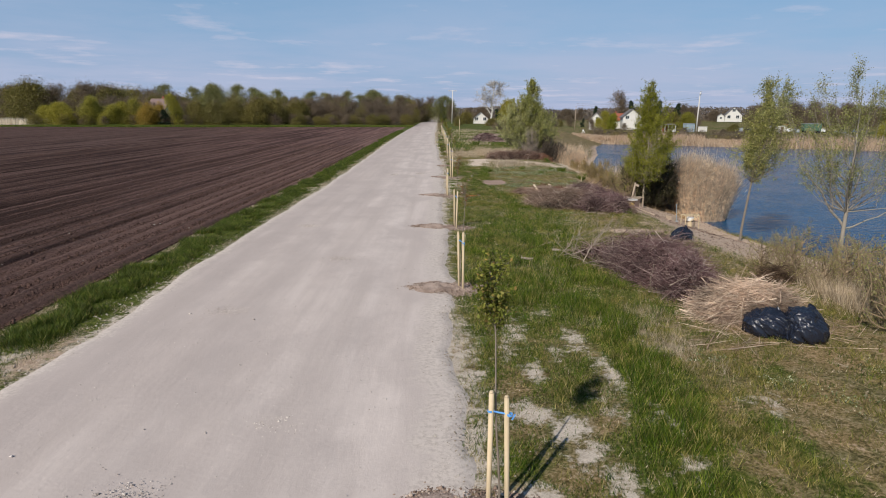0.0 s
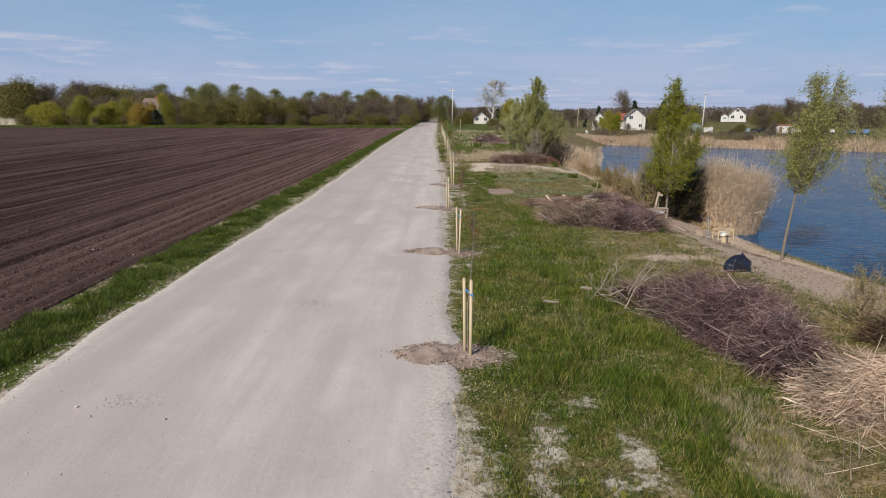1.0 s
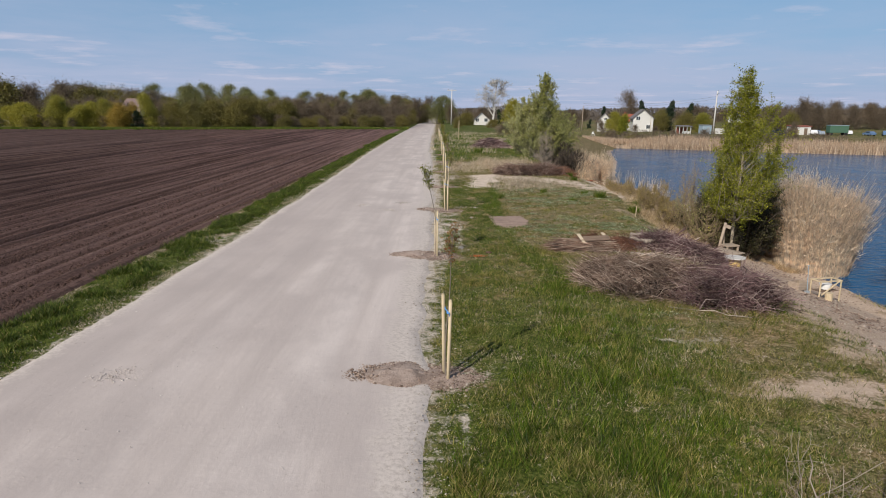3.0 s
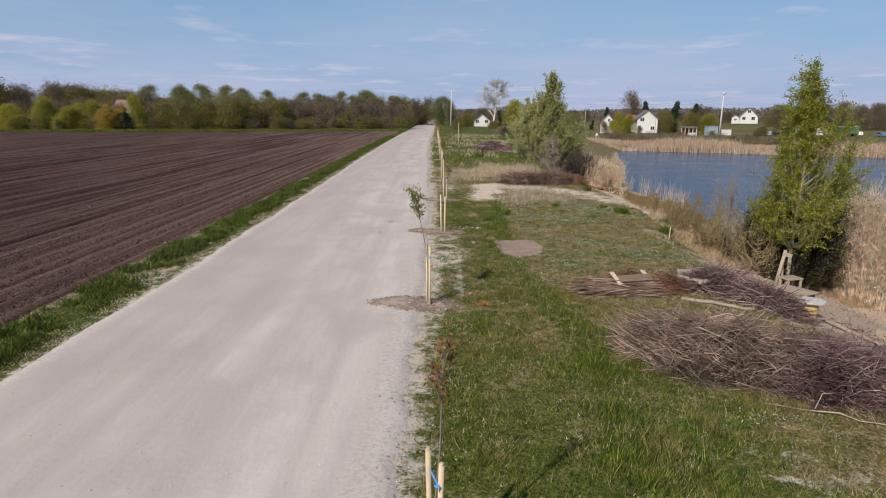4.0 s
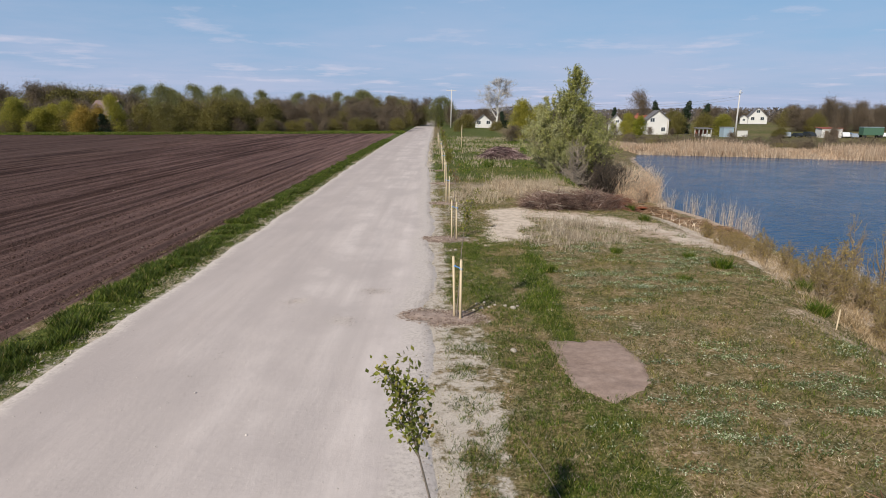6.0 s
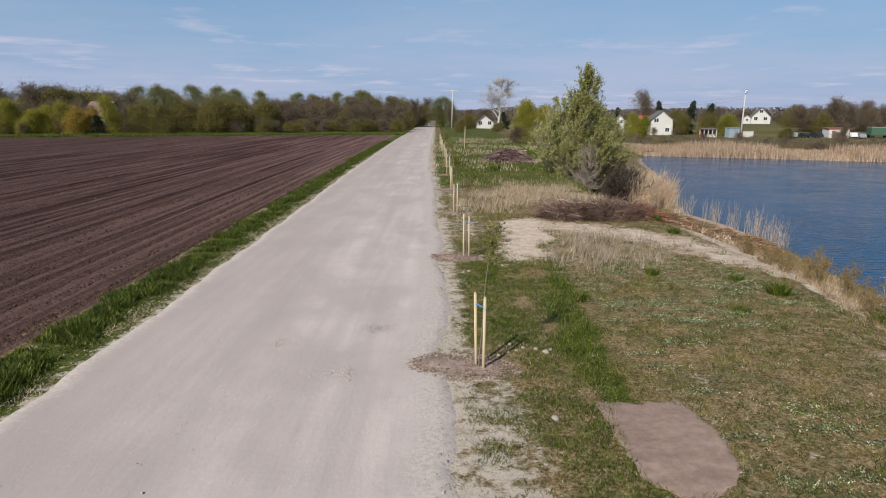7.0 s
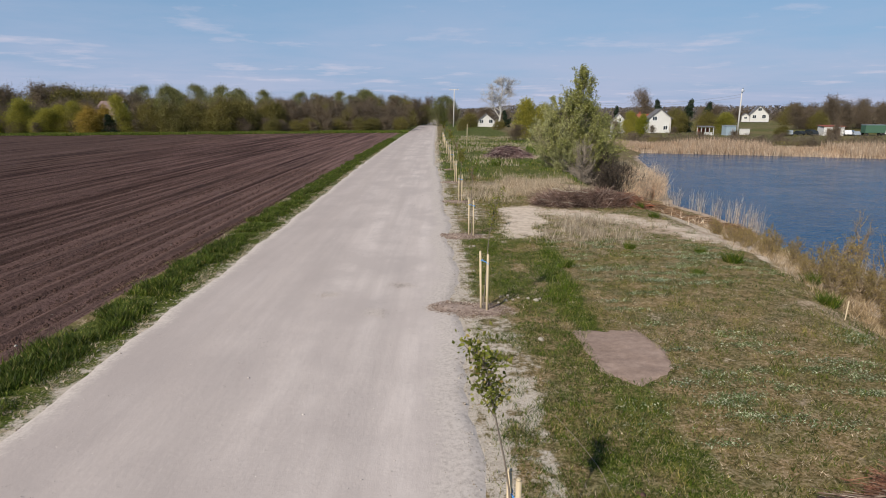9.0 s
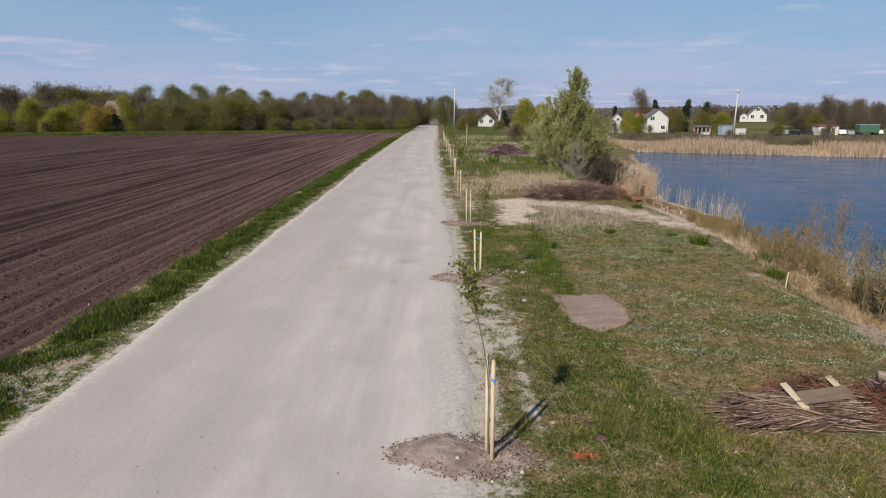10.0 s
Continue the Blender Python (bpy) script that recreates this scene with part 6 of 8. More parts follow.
turf("bank_straw", 226, 120000, 9.6, 16.5, 43.5, 60, lambda x, y: np.clip(smooth(-0.6, 0.6, x - np.interp(y, [44, 47, 50, 54, 60], [10.2, 10.0, 10.3, 10.5, 11.4])) * patchy(x, y, 1.0, 227, 0.36, 0.56), 0, 1) * np.interp(y, [45, 48, 54, 58], [0.9, 0.4, 0.25, 0.1]) * smooth(-0.2, -1.0, x - shore(y)), 0.24, 0.011, M_STRAW, "ochre dead stalks covering the bank", 0.6)
turf("bank_straw", 228, 26000, 8.6, 12.5, 12.5, 21.5, lambda x, y: patchy(x, y, 0.9, 229, 0.42, 0.58) * smooth(-0.5, 0.6, x - np.interp(y, [12, 16, 21], [8.8, 9.1, 10.0])), 0.45, 0.009, M_DEAD, "tall pale dead grass by the shrubs", 0.5)

# coarse low clumps that break up the turf
turf("grass_clumps", 220, 180000, 0.5, 10, 6, 62, lambda x, y: patchy(x, y, 3.2, 223, 0.55, 0.63) * (1 - zone_sand(x, y)) * np.clip(1 - 1.2 * zone_bare(x, y), 0, 1), 0.1, 0.014, M_VERGE, "dark green clumps in the turf", 0.5)
turf("dry_clumps", 224, 200000, 0.5, 10, 6, 62, lambda x, y: patchy(x, y, 3.6, 225, 0.56, 0.64) * np.interp(y, [13, 18], [0.4, 1]) * (1 - zone_sand(x, y)) * np.clip(1 - 1.2 * zone_bare(x, y), 0, 1), 0.05, 0.014, M_DEAD, "pale dry clumps in the turf", 1.0)

# small green grass patches in the bare gravel
def keep_patch(x, y):
    near = (1 - np.clip(blots(x, y, [(2.75, 14.6, 0.25, 0.9, 0.9), (3.0, 13.0, 0.25, 1.0, 0.9), (1.45, 11.5, 0.4, 0.4, 0.9), (1.95, 11.0, 0.4, 0.5, 0.9), (2.1, 10.3, 0.3, 0.7, 0.9), (2.4, 9.5, 0.3, 0.6, 0.9)]), 0, 1)) * np.maximum(smooth(35, 37, y) * smooth(60, 54, y) * smooth(0.25, 0.6, x - road_right(y)) * smooth(3.6, 2.6, x - road_right(y)), np.exp(-((x - 2.0) / 1.9) ** 2 - ((y - 11) / 5.0) ** 4))
    return near * patchy(x, y, 1.7, 218, 0.4, 0.52) * (1 - zone_sand(x, y))


turf("grass_patch", 219, 420000, 0.2, 5, 6, 60, keep_patch, 0.065, 0.011, M_LUSH, "small green grass patches in bare gravelly soil", 0.7)

# verge on the far side of the road
rng = np.random.default_rng(211)
n = 760000
y = 8 + 132 * rng.uniform(0, 1, n) ** 1.7
off = rng.uniform(-0.1, 2.7, n)
x = road_left(y) - off
tuft = patchy(x, y, 1.3, 214, 0.34, 0.58)
cover = smooth(0.15, 0.6, off + 1.2 * (fractal(x, y, 0.9, 212, 4) - 0.5)) * smooth(1.9, 1.35, off + 1.1 * (fractal(x, y, 0.7, 213, 4) - 0.5)) * (1 - np.clip(np.maximum(zone_bare(x, y), zone_dirt(x, y)) * 1.5 - 0.3, 0, 1))
# two worn crossings to the field
cover = cover * (0.2 + 0.8 * smooth(13.3, 14.6, y)) * (1 - 0.75 * smooth(1.5, 0.7, off) * np.exp(-((y - 38.7) / 1.0) ** 2))
ok = rng.uniform(size=n) < cover * (0.25 + 0.75 * tuft)
x, y, tuft = x[ok], y[ok], tuft[ok]
b = blades(rng, x, y, land(x, y) - 0.01, 0.045 + 0.13 * tuft * (0.5 + fractal(x, y, 0.8, 215, 3)) * smooth(0.2, 0.9, road_left(y) - x), 0.006 + 0.0005 * y, 0.7)
tagged(put_mesh("verge_grass", mesh_np("verge_grass", *b, M_VERGE)), "green grass verge between road and field", "grass", kind="stuff")
n = 90000
y = 8 + 110 * rng.uniform(0, 1, n) ** 1.7
off = np.where(rng.uniform(size=n) < 0.5, rng.normal(0.35, 0.22, n), rng.normal(1.75, 0.14, n))
x = road_left(y) - off
ok = rng.uniform(size=n) < patchy(x, y, 1.1, 216, 0.42, 0.6)
x, y = x[ok], y[ok]
tagged(put_mesh("verge_straw", mesh_np("verge_straw", *blades(rng, x, y, land(x, y) - 0.01, 0.05, 0.005 + 0.0004 * y, 1.6), M_DEAD)), "dry straw at the margins of the verge", "grass", kind="stuff")
n = 130000
x = rng.uniform(-170, -9, n)
y = field_end(x) + rng.uniform(-0.5, 6, n)
tagged(put_mesh("verge_grass", mesh_np("verge_grass", *blades(rng, x, y, land(x, y), 0.25 + 0.45 * fractal(x, y, 0.12, 219, 3), 0.09, 0.6), M_LUSH)), "bright green grass strip at the field's end", "grass", kind="stuff")

# weeds with whitish leaves, in loose colonies
rng = np.random.default_rng(221)
cx, cy = [], []
for q in range(150):
    wx, wy = rng.uniform(3.6, 9.5), rng.uniform(38.5, 54)
    if fractal(np.array([wx]), np.array([wy]), 0.35, 222, 3)[0] > 0.44:
        cx += list(rng.normal(wx, 0.26, 60))
        cy += list(rng.normal(wy, 0.08, 60))
for wx, wy in ((5.7, 12.6), (6.5, 11.9), (7.8, 13.2), (5.0, 13.6), (2.9, 40.2), (2.7, 39.6), (6.6, 31), (5.6, 30.2)):
    cx += list(rng.normal(wx, 0.25, 40))
    cy += list(rng.normal(wy, 0.15, 40))
cx, cy = np.array(cx), np.array(cy)
ok = free_of_things(cx, cy)
cx, cy = cx[ok], cy[ok]
pts = np.repeat(np.stack([cx, cy, land(cx, cy) + 0.03], 1), 4, 0) + rng.normal(0, 0.028, (len(cx) * 4, 3)) * np.array([1, 1, 0.7]) + np.array([0, 0, 0.02])
tagged(put_mesh("white_weeds", mesh_np("white_weeds", *leaves(rng, pts, 0.036, 0.5), M_WEED)), "low colonies of whitish-flowered weeds in turf", "weeds", kind="stuff")
# dark green tufts
tuft = new("green_tuft")
tagged(tuft, "small round tuft of dark green weeds", "weed", "green tufts")
n = 320
a, r = rng.uniform(0, 2 * np.pi, n), 0.22 * np.sqrt(rng.uniform(0, 1, n))
put_mesh("blade_clump", mesh_np("blade_clump", *blades(rng, r * np.cos(a), r * np.sin(a), np.zeros(n) - 0.02, 0.28, 0.02, 0.7), M_LUSH), tuft)["kind"] = "stuff"
for x, y, s in ((8.95, 50.5, 1.3), (8.4, 51.8, 0.8), (9.6, 46.4, 1.2), (6.2, 52.6, 0.8), (8.3, 30.6, 0.9), (3.4, 49.9, 1.0), (6.4, 67.0, 1.6), (4.2, 87, 2.0), (9.3, 59.4, 1.0), (7.2, 48.9, 0.7), (9.7, 63.2, 1.2)):
    copy_thing(tuft, at(x, y, s, 40 * x))
place(tuft, 10.4, 48.6, 1.1)

# loose stones on the road and its shoulder, clods on the field
rng = np.random.default_rng(231)
n = 12000
y = 4 + 70 * rng.uniform(0, 1, n) ** 1.3
x = road_right(y) + rng.normal(0.1, 0.45, n)
s = rng.uniform(0.006, 0.018, n) * np.where(rng.uniform(size=n) > 0.97, 2.0, 1)
tagged(put_mesh("road_gravel", mesh_np("road_gravel", *lumps(rng, x, y, land(x, y) + np.where(x < road_right(y) + 0.1, 0.055, 0.005), s), M_PEBBLE)), "loose pale gravel on the road shoulder", "gravel", kind="stuff")
n = 5200
y = 4 + 66 * rng.uniform(0, 1, n) ** 1.2
u = rng.uniform(0.03, 0.97, n)
x = road_left(y) + (road_right(y) - road_left(y)) * u
grp = rng.uniform(size=n) < 0.6
gxc = np.array([(-3.5, 9.2), (-4.2, 8.9), (-4.3, 8.2), (-2.3, 11.0), (-4.6, 16), (-2.2, 45), (-3.4, 46.5), (-1.6, 47.5), (-5.1, 26.5), (-3.0, 21)])
pick = rng.integers(0, len(gxc), n)
x = np.where(grp, gxc[pick, 0] + rng.normal(0, 0.22, n), x)
y = np.where(grp, gxc[pick, 1] + rng.normal(0, 0.16, n), y)
s = rng.uniform(0.005, 0.013, n) * np.where(rng.uniform(size=n) > 0.96, 2.2, 1)
u = np.clip((x - road_left(y)) / (road_right(y) - road_left(y)), 0, 1)
rz = 0.06 + 0.05 * (1 - (2 * u - 1) ** 2)
tagged(put_mesh("road_gravel", mesh_np("road_gravel", *lumps(rng, x, y, land(x, y) + rz - 0.01, s), M_GRIT)), "scattered loose stones on the road", "gravel", kind="stuff")
n = 3000
y = 8 + 80 * rng.uniform(0, 1, n) ** 1.3
x = road_left(y) - rng.normal(0.1, 0.35, n)
tagged(put_mesh("road_gravel", mesh_np("road_gravel", *lumps(rng, x, y, land(x, y) + 0.01, rng.uniform(0.008, 0.03, n)), M_PEBBLE)), "loose stones along the verge", "gravel", kind="stuff")
n = 100000
off = 22 * rng.uniform(0, 1, n) ** 2.0
y = 8 + 75 * rng.uniform(0, 1, n) ** 1.3
x = -8.95 - 0.012 * (y - 20) - off
tagged(put_mesh("field_clods", mesh_np("field_clods", *lumps(rng, x, y, 0.3 * smooth(40, 150, y) + 0.05 * smooth(0.1, 0.9, off) + 0.03, rng.uniform(0.01, 0.03, n) * np.where(rng.uniform(size=n) > 0.9, 2.0, 1)), M_CLOD)), "dark clods of ploughed soil", "soil clods", kind="stuff")
n = 60
y = 14 + 60 * rng.uniform(0, 1, n)
x = -9.2 - 12 * rng.uniform(0, 1, n) ** 1.5
tagged(put_mesh("field_stones", mesh_np("field_stones", *lumps(rng, x, y, 0.3 * smooth(40, 150, y) + 0.1, rng.uniform(0.02, 0.04, n)), M_PEBBLE)), "pale stones lying on ploughed soil", "stones", kind="stuff")

# rubble, bark and litter on the bare bank
rng = np.random.default_rng(236)
n = 9000
y = rng.uniform(19, 48, n)
x = rng.uniform(8.5, 17.8, n)
ok = (rng.uniform(size=n) < zone_dirt(x, y) ** 2 * (0.25 + 0.75 * patchy(x, y, 0.7, 237, 0.45, 0.6))) & (x < shore(y) + 0.2)
x, y = x[ok], y[ok]
tagged(put_mesh("bank_rubble", mesh_np("bank_rubble", *lumps(rng, x, y, land(x, y) + 0.005, rng.uniform(0.012, 0.05, len(x))), M_RUBBLE)), "earth crumbs and stones on the bare bank", "rubble", kind="stuff")
n = 9000
y = rng.uniform(14, 66, n)
x = shore(y) + rng.normal(-0.35, 0.22, n)
ok = rng.uniform(size=n) < patchy(x, y, 0.5, 238, 0.42, 0.56)
x, y = x[ok], y[ok]
tagged(put_mesh("shore_grass", mesh_np("shore_grass", *blades(rng, x, y, np.maximum(land(x, y), WATER) - 0.02, 0.22, 0.016, 0.5), M_GRASS)), "fringe of grass along the waterline", "grass", kind="stuff")

# crumbs round the bare square
n = 260
side, along = rng.integers(0, 4, n), rng.uniform(0, 1, n)
x = np.choose(side, [2.7 - 0.25 * along, 4.0 + 0.15 * np.sin(np.pi * along), 2.45 + 1.55 * along, 2.7 + 1.15 * along]) + rng.normal(0, 0.07, n)
y = np.choose(side, [41.3 + 2.8 * along, 41.3 + 2.8 * along, 44.12 + 0 * along, 41.35 + 0 * along]) + rng.normal(0, 0.1, n)
tagged(put_mesh("earth_crumbs", mesh_np("earth_crumbs", *lumps(rng, x, y, land(x, y) + 0.012, rng.uniform(0.005, 0.016, n)), M_RUBBLE)), "earth crumbs round the bare square", "soil crumbs", kind="stuff")

# single stones in the turf
for q, (x, y, s) in enumerate(((1.64, 43.4, 0.09), (1.93, 46.2, 0.1), (1.75, 46.4, 0.07), (1.5, 46.5, 0.06), (1.35, 46.35, 0.05), (1.25, 46.7, 0.06), (1.15, 46.25, 0.07), (1.05, 46.6, 0.06), (2.05, 46.35, 0.06), (0.95, 46.1, 0.05), (1.3, 37.0, 0.05), (0.62, 52.9, 0.08), (0.45, 52.8, 0.06))):
    rng = np.random.default_rng(240 + q)
    bm = bmesh.new()
    s *= 0.75
    bmesh.ops.create_icosphere(bm, subdivisions=2, radius=s)
    for v in bm.verts:
        v.co *= 1 + 0.35 * (noise.noise(v.co * (1.2 / s) + Vector((q, 0, 0))))
        v.co.z *= 0.6
    ob = part("field_stone", bm, M_STONE, smooth=True)
    ob.matrix_basis = pose(x, y, lz(x, y) + s * 0.35, 0, 0, 50 * q)
    tagged(ob, "rounded pale stone lying in the turf", "stone", "stones in the turf")


# ---- brush piles, canes, logs ----
def heap(name, seed, spots, n, high, length, azimuth, spread, radius, material, label, category, tilt=0.25, sag=0.12, kink=0.08, flare=0.0, pieces=0, piece="twig", core=0):
    """A heap of long thin pieces on the ground. spots: x, y, rx, ry ellipses; azimuth in degrees, None for any way."""
    rng = np.random.default_rng(seed)
    share = np.array([a * b for _, _, a, b in spots])
    sp = np.array(spots)[rng.choice(len(spots), n, p=share / share.sum())]
    r, a = np.sqrt(rng.uniform(0, 1, n)), rng.uniform(0, 2 * np.pi, n)
    x, y = sp[:, 0] + sp[:, 2] * r * np.cos(a), sp[:, 1] + sp[:, 3] * r * np.sin(a)
    dome = high * (1 - r ** 2) ** 0.8 * (0.6 + 0.8 * fractal(x, y, 0.9, seed, 3))
    z = land(x, y) + 0.02 + dome * rng.uniform(0, 1, n) ** 0.45
    az = rng.uniform(0, 2 * np.pi, n) if azimuth is None else radians(azimuth) + rng.normal(0, radians(spread), n) + np.pi * rng.integers(0, 2, n)
    ln = length * rng.uniform(0.45, 1.25, n)
    d = np.stack([np.cos(az), np.sin(az), rng.normal(0, tilt, n)], 1)
    out = rng.uniform(size=n) < flare
    elev = rng.uniform(0.2, 1.0, n)
    d[out] = np.stack([np.cos(a) + rng.normal(0, 0.4, n), np.sin(a) + rng.normal(0, 0.4, n), elev], 1)[out]
    d /= np.linalg.norm(d, axis=1, keepdims=True)
    c = np.stack([x, y, z], 1)
    pts = [c + d * (ln * t)[:, None] + np.array([0, 0, -1]) * (sag * ln * (2 * t) ** 2)[:, None] + rng.normal(0, kink, (n, 3)) * (ln * 0.4)[:, None] * (0.4 + abs(t)) for t in (-0.5, -0.18, 0.16, 0.5)]
    pts = np.stack(pts, 1)
    floor = land(pts[..., 0], pts[..., 1]) + 0.01
    pts[..., 2] = np.maximum(pts[..., 2], floor)
    rad = radius * (rng.uniform(0.5, 1.3, n) + 1.6 * (rng.uniform(size=n) > 0.94))[:, None] * np.array([1, 0.85, 0.65, 0.3])[None]
    ob = tagged(new(name), label, category)
    # the topmost pieces lie open to view, each by itself
    order = np.argsort(-(pts[:, 1, 2] - land(pts[:, 1, 0], pts[:, 1, 1])))
    for i in order[: pieces * 3 : 3]:
        put_mesh(piece, mesh_np(piece, *tubes(pts[i : i + 1], rad[i : i + 1] * 1.25, 4), material), ob)
    rest = np.setdiff1d(np.arange(n), order[: pieces * 3 : 3])
    put_mesh("twig_mass", mesh_np("twig_mass", *tubes(pts[rest], rad[rest], 3), material), ob)["kind"] = "stuff"
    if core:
        # dark leaf shapes fill the heap's heart, their colour standing in for shade
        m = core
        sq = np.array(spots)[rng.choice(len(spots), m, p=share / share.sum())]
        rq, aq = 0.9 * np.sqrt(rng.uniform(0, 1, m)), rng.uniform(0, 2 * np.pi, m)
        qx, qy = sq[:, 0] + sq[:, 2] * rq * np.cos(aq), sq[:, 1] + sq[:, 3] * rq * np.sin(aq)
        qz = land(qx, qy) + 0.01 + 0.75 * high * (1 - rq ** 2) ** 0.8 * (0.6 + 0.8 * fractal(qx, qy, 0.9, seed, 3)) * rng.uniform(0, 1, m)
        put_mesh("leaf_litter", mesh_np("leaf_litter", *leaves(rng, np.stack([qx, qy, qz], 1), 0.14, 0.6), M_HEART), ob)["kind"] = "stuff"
    return ob


def limb(parent, seed, p, q, r, material, label="", wiggle=0.05):
    """One crooked log or branch between two places."""
    rng = np.random.default_rng(seed)
    p, q = np.array(p, float), np.array(q, float)
    t = np.linspace(0, 1, 8)[:, None]
    pts = p + (q - p) * t + rng.normal(0, wiggle, (8, 3)) * np.linalg.norm(q - p) * 0.5 * (t * (1 - t) * 4)
    v, f = tubes(pts[None], (r * np.linspace(1, 0.7, 8) * rng.uniform(0.9, 1.1, 8))[None], 8)
    caps = []
    for base, rev in ((0, True), (56, False)):
        for s in range(1, 7):
            caps.append((base, base + s + 1, base + s) if rev else (base, base + s, base + s + 1))
    return put_mesh("branch" if parent else "log", mesh_np("log", v, np.concatenate([f, np.array(caps)]), material, True), parent, None, label)


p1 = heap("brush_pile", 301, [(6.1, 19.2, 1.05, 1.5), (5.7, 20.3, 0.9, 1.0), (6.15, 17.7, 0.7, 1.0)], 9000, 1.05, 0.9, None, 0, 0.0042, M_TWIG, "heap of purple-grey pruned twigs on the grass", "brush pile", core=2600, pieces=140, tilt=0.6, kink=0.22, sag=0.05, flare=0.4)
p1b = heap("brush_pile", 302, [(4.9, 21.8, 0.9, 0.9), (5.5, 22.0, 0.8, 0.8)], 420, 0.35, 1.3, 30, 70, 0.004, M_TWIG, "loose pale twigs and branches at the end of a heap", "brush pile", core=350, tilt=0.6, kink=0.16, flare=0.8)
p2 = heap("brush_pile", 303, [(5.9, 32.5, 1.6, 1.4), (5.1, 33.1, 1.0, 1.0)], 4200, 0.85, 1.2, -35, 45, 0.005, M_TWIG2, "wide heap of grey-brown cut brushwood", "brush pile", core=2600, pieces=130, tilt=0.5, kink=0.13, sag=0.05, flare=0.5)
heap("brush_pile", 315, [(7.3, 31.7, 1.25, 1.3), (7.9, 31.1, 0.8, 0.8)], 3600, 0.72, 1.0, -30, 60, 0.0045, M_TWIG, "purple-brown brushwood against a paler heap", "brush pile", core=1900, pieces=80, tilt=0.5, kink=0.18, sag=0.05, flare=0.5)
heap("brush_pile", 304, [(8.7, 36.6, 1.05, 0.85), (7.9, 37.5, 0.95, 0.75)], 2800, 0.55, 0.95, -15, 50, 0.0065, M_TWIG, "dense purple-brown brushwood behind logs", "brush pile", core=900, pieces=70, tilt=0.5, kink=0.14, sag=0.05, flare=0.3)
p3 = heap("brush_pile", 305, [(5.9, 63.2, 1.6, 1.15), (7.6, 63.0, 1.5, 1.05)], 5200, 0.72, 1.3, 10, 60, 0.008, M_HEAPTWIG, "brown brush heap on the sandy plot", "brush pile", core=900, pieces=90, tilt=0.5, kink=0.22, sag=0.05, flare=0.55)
heap("brush_pile", 306, [(9.4, 64.4, 1.2, 0.9), (8.6, 62.8, 0.8, 0.5)], 1100, 0.6, 1.0, 0, 60, 0.012, M_REDTWIG, "heap of red-brown dry stalks", "brush pile")
heap("brush_pile", 307, [(6.3, 97, 2.2, 1.6)], 1600, 1.1, 1.8, 0, 40, 0.02, M_TWIG, "far heap of grey brushwood on the meadow", "brush pile", core=500)
heap("shore_litter", 308, [(13.4, 70.5, 1.2, 2.2), (14.6, 67.0, 1.3, 2.0), (15.6, 65.6, 1.2, 1.4), (15.8, 70.0, 1.5, 2.2), (14.4, 73.0, 1.3, 1.4), (17.0, 68.0, 1.0, 2.2)], 9500, 0.6, 0.8, -20, 60, 0.013, M_LITTER, "flattened dry reed litter on the bank", "reed litter", tilt=0.1, sag=0.05)
heap("shore_litter", 309, [(13.2, 76, 2.0, 3.0), (15.3, 76.5, 1.5, 3.0)], 2400, 0.3, 1.0, 60, 60, 0.014, M_LITTER, "flattened dry reed litter on the shore", "reed litter", tilt=0.15, sag=0.05)
heap("brush_pile", 316, [(6.0, 19.4, 1.0, 1.5), (5.4, 20.9, 0.9, 0.8)], 520, 1.1, 1.5, 60, 80, 0.005, M_TWIG, "long arching grey twigs lying over a brush heap", "brush pile", tilt=0.5, kink=0.3, sag=0.05, flare=0.9)
canes = heap("cane_pile", 311, [(6.75, 16.0, 0.95, 0.75), (6.4, 16.1, 0.7, 0.7), (7.3, 15.9, 0.65, 0.65)], 4600, 0.8, 0.85, 20, 60, 0.0048, M_CANE, "heap of cut straw-coloured reed canes", "cane pile", pieces=200, piece="cane", tilt=0.4, sag=0.03, kink=0.03)
loose = heap("loose_canes", 312, [(6.8, 14.9, 1.6, 1.0), (8.4, 15.4, 1.0, 0.7)], 70, 0.02, 1.3, 10, 60, 0.006, M_CANE, "loose reed canes strewn on grass", "canes", tilt=0.05, sag=0.02, kink=0.02)
heap("brush_pile", 314, [(8.9, 19.0, 0.5, 0.35)], 500, 0.45, 0.55, None, 0, 0.006, M_DARKTWIG, "small dark-brown heap of dead stalks", "brush pile", tilt=0.6, kink=0.15, flare=0.4)
heap("shore_litter", 313, [(13.6, 33, 2.2, 2.2), (12.6, 37.2, 1.6, 1.2)], 240, 0.03, 0.4, None, 0, 0.008, M_TWIG2, "twigs and bark strewn over bare ground", "litter", tilt=0.05)

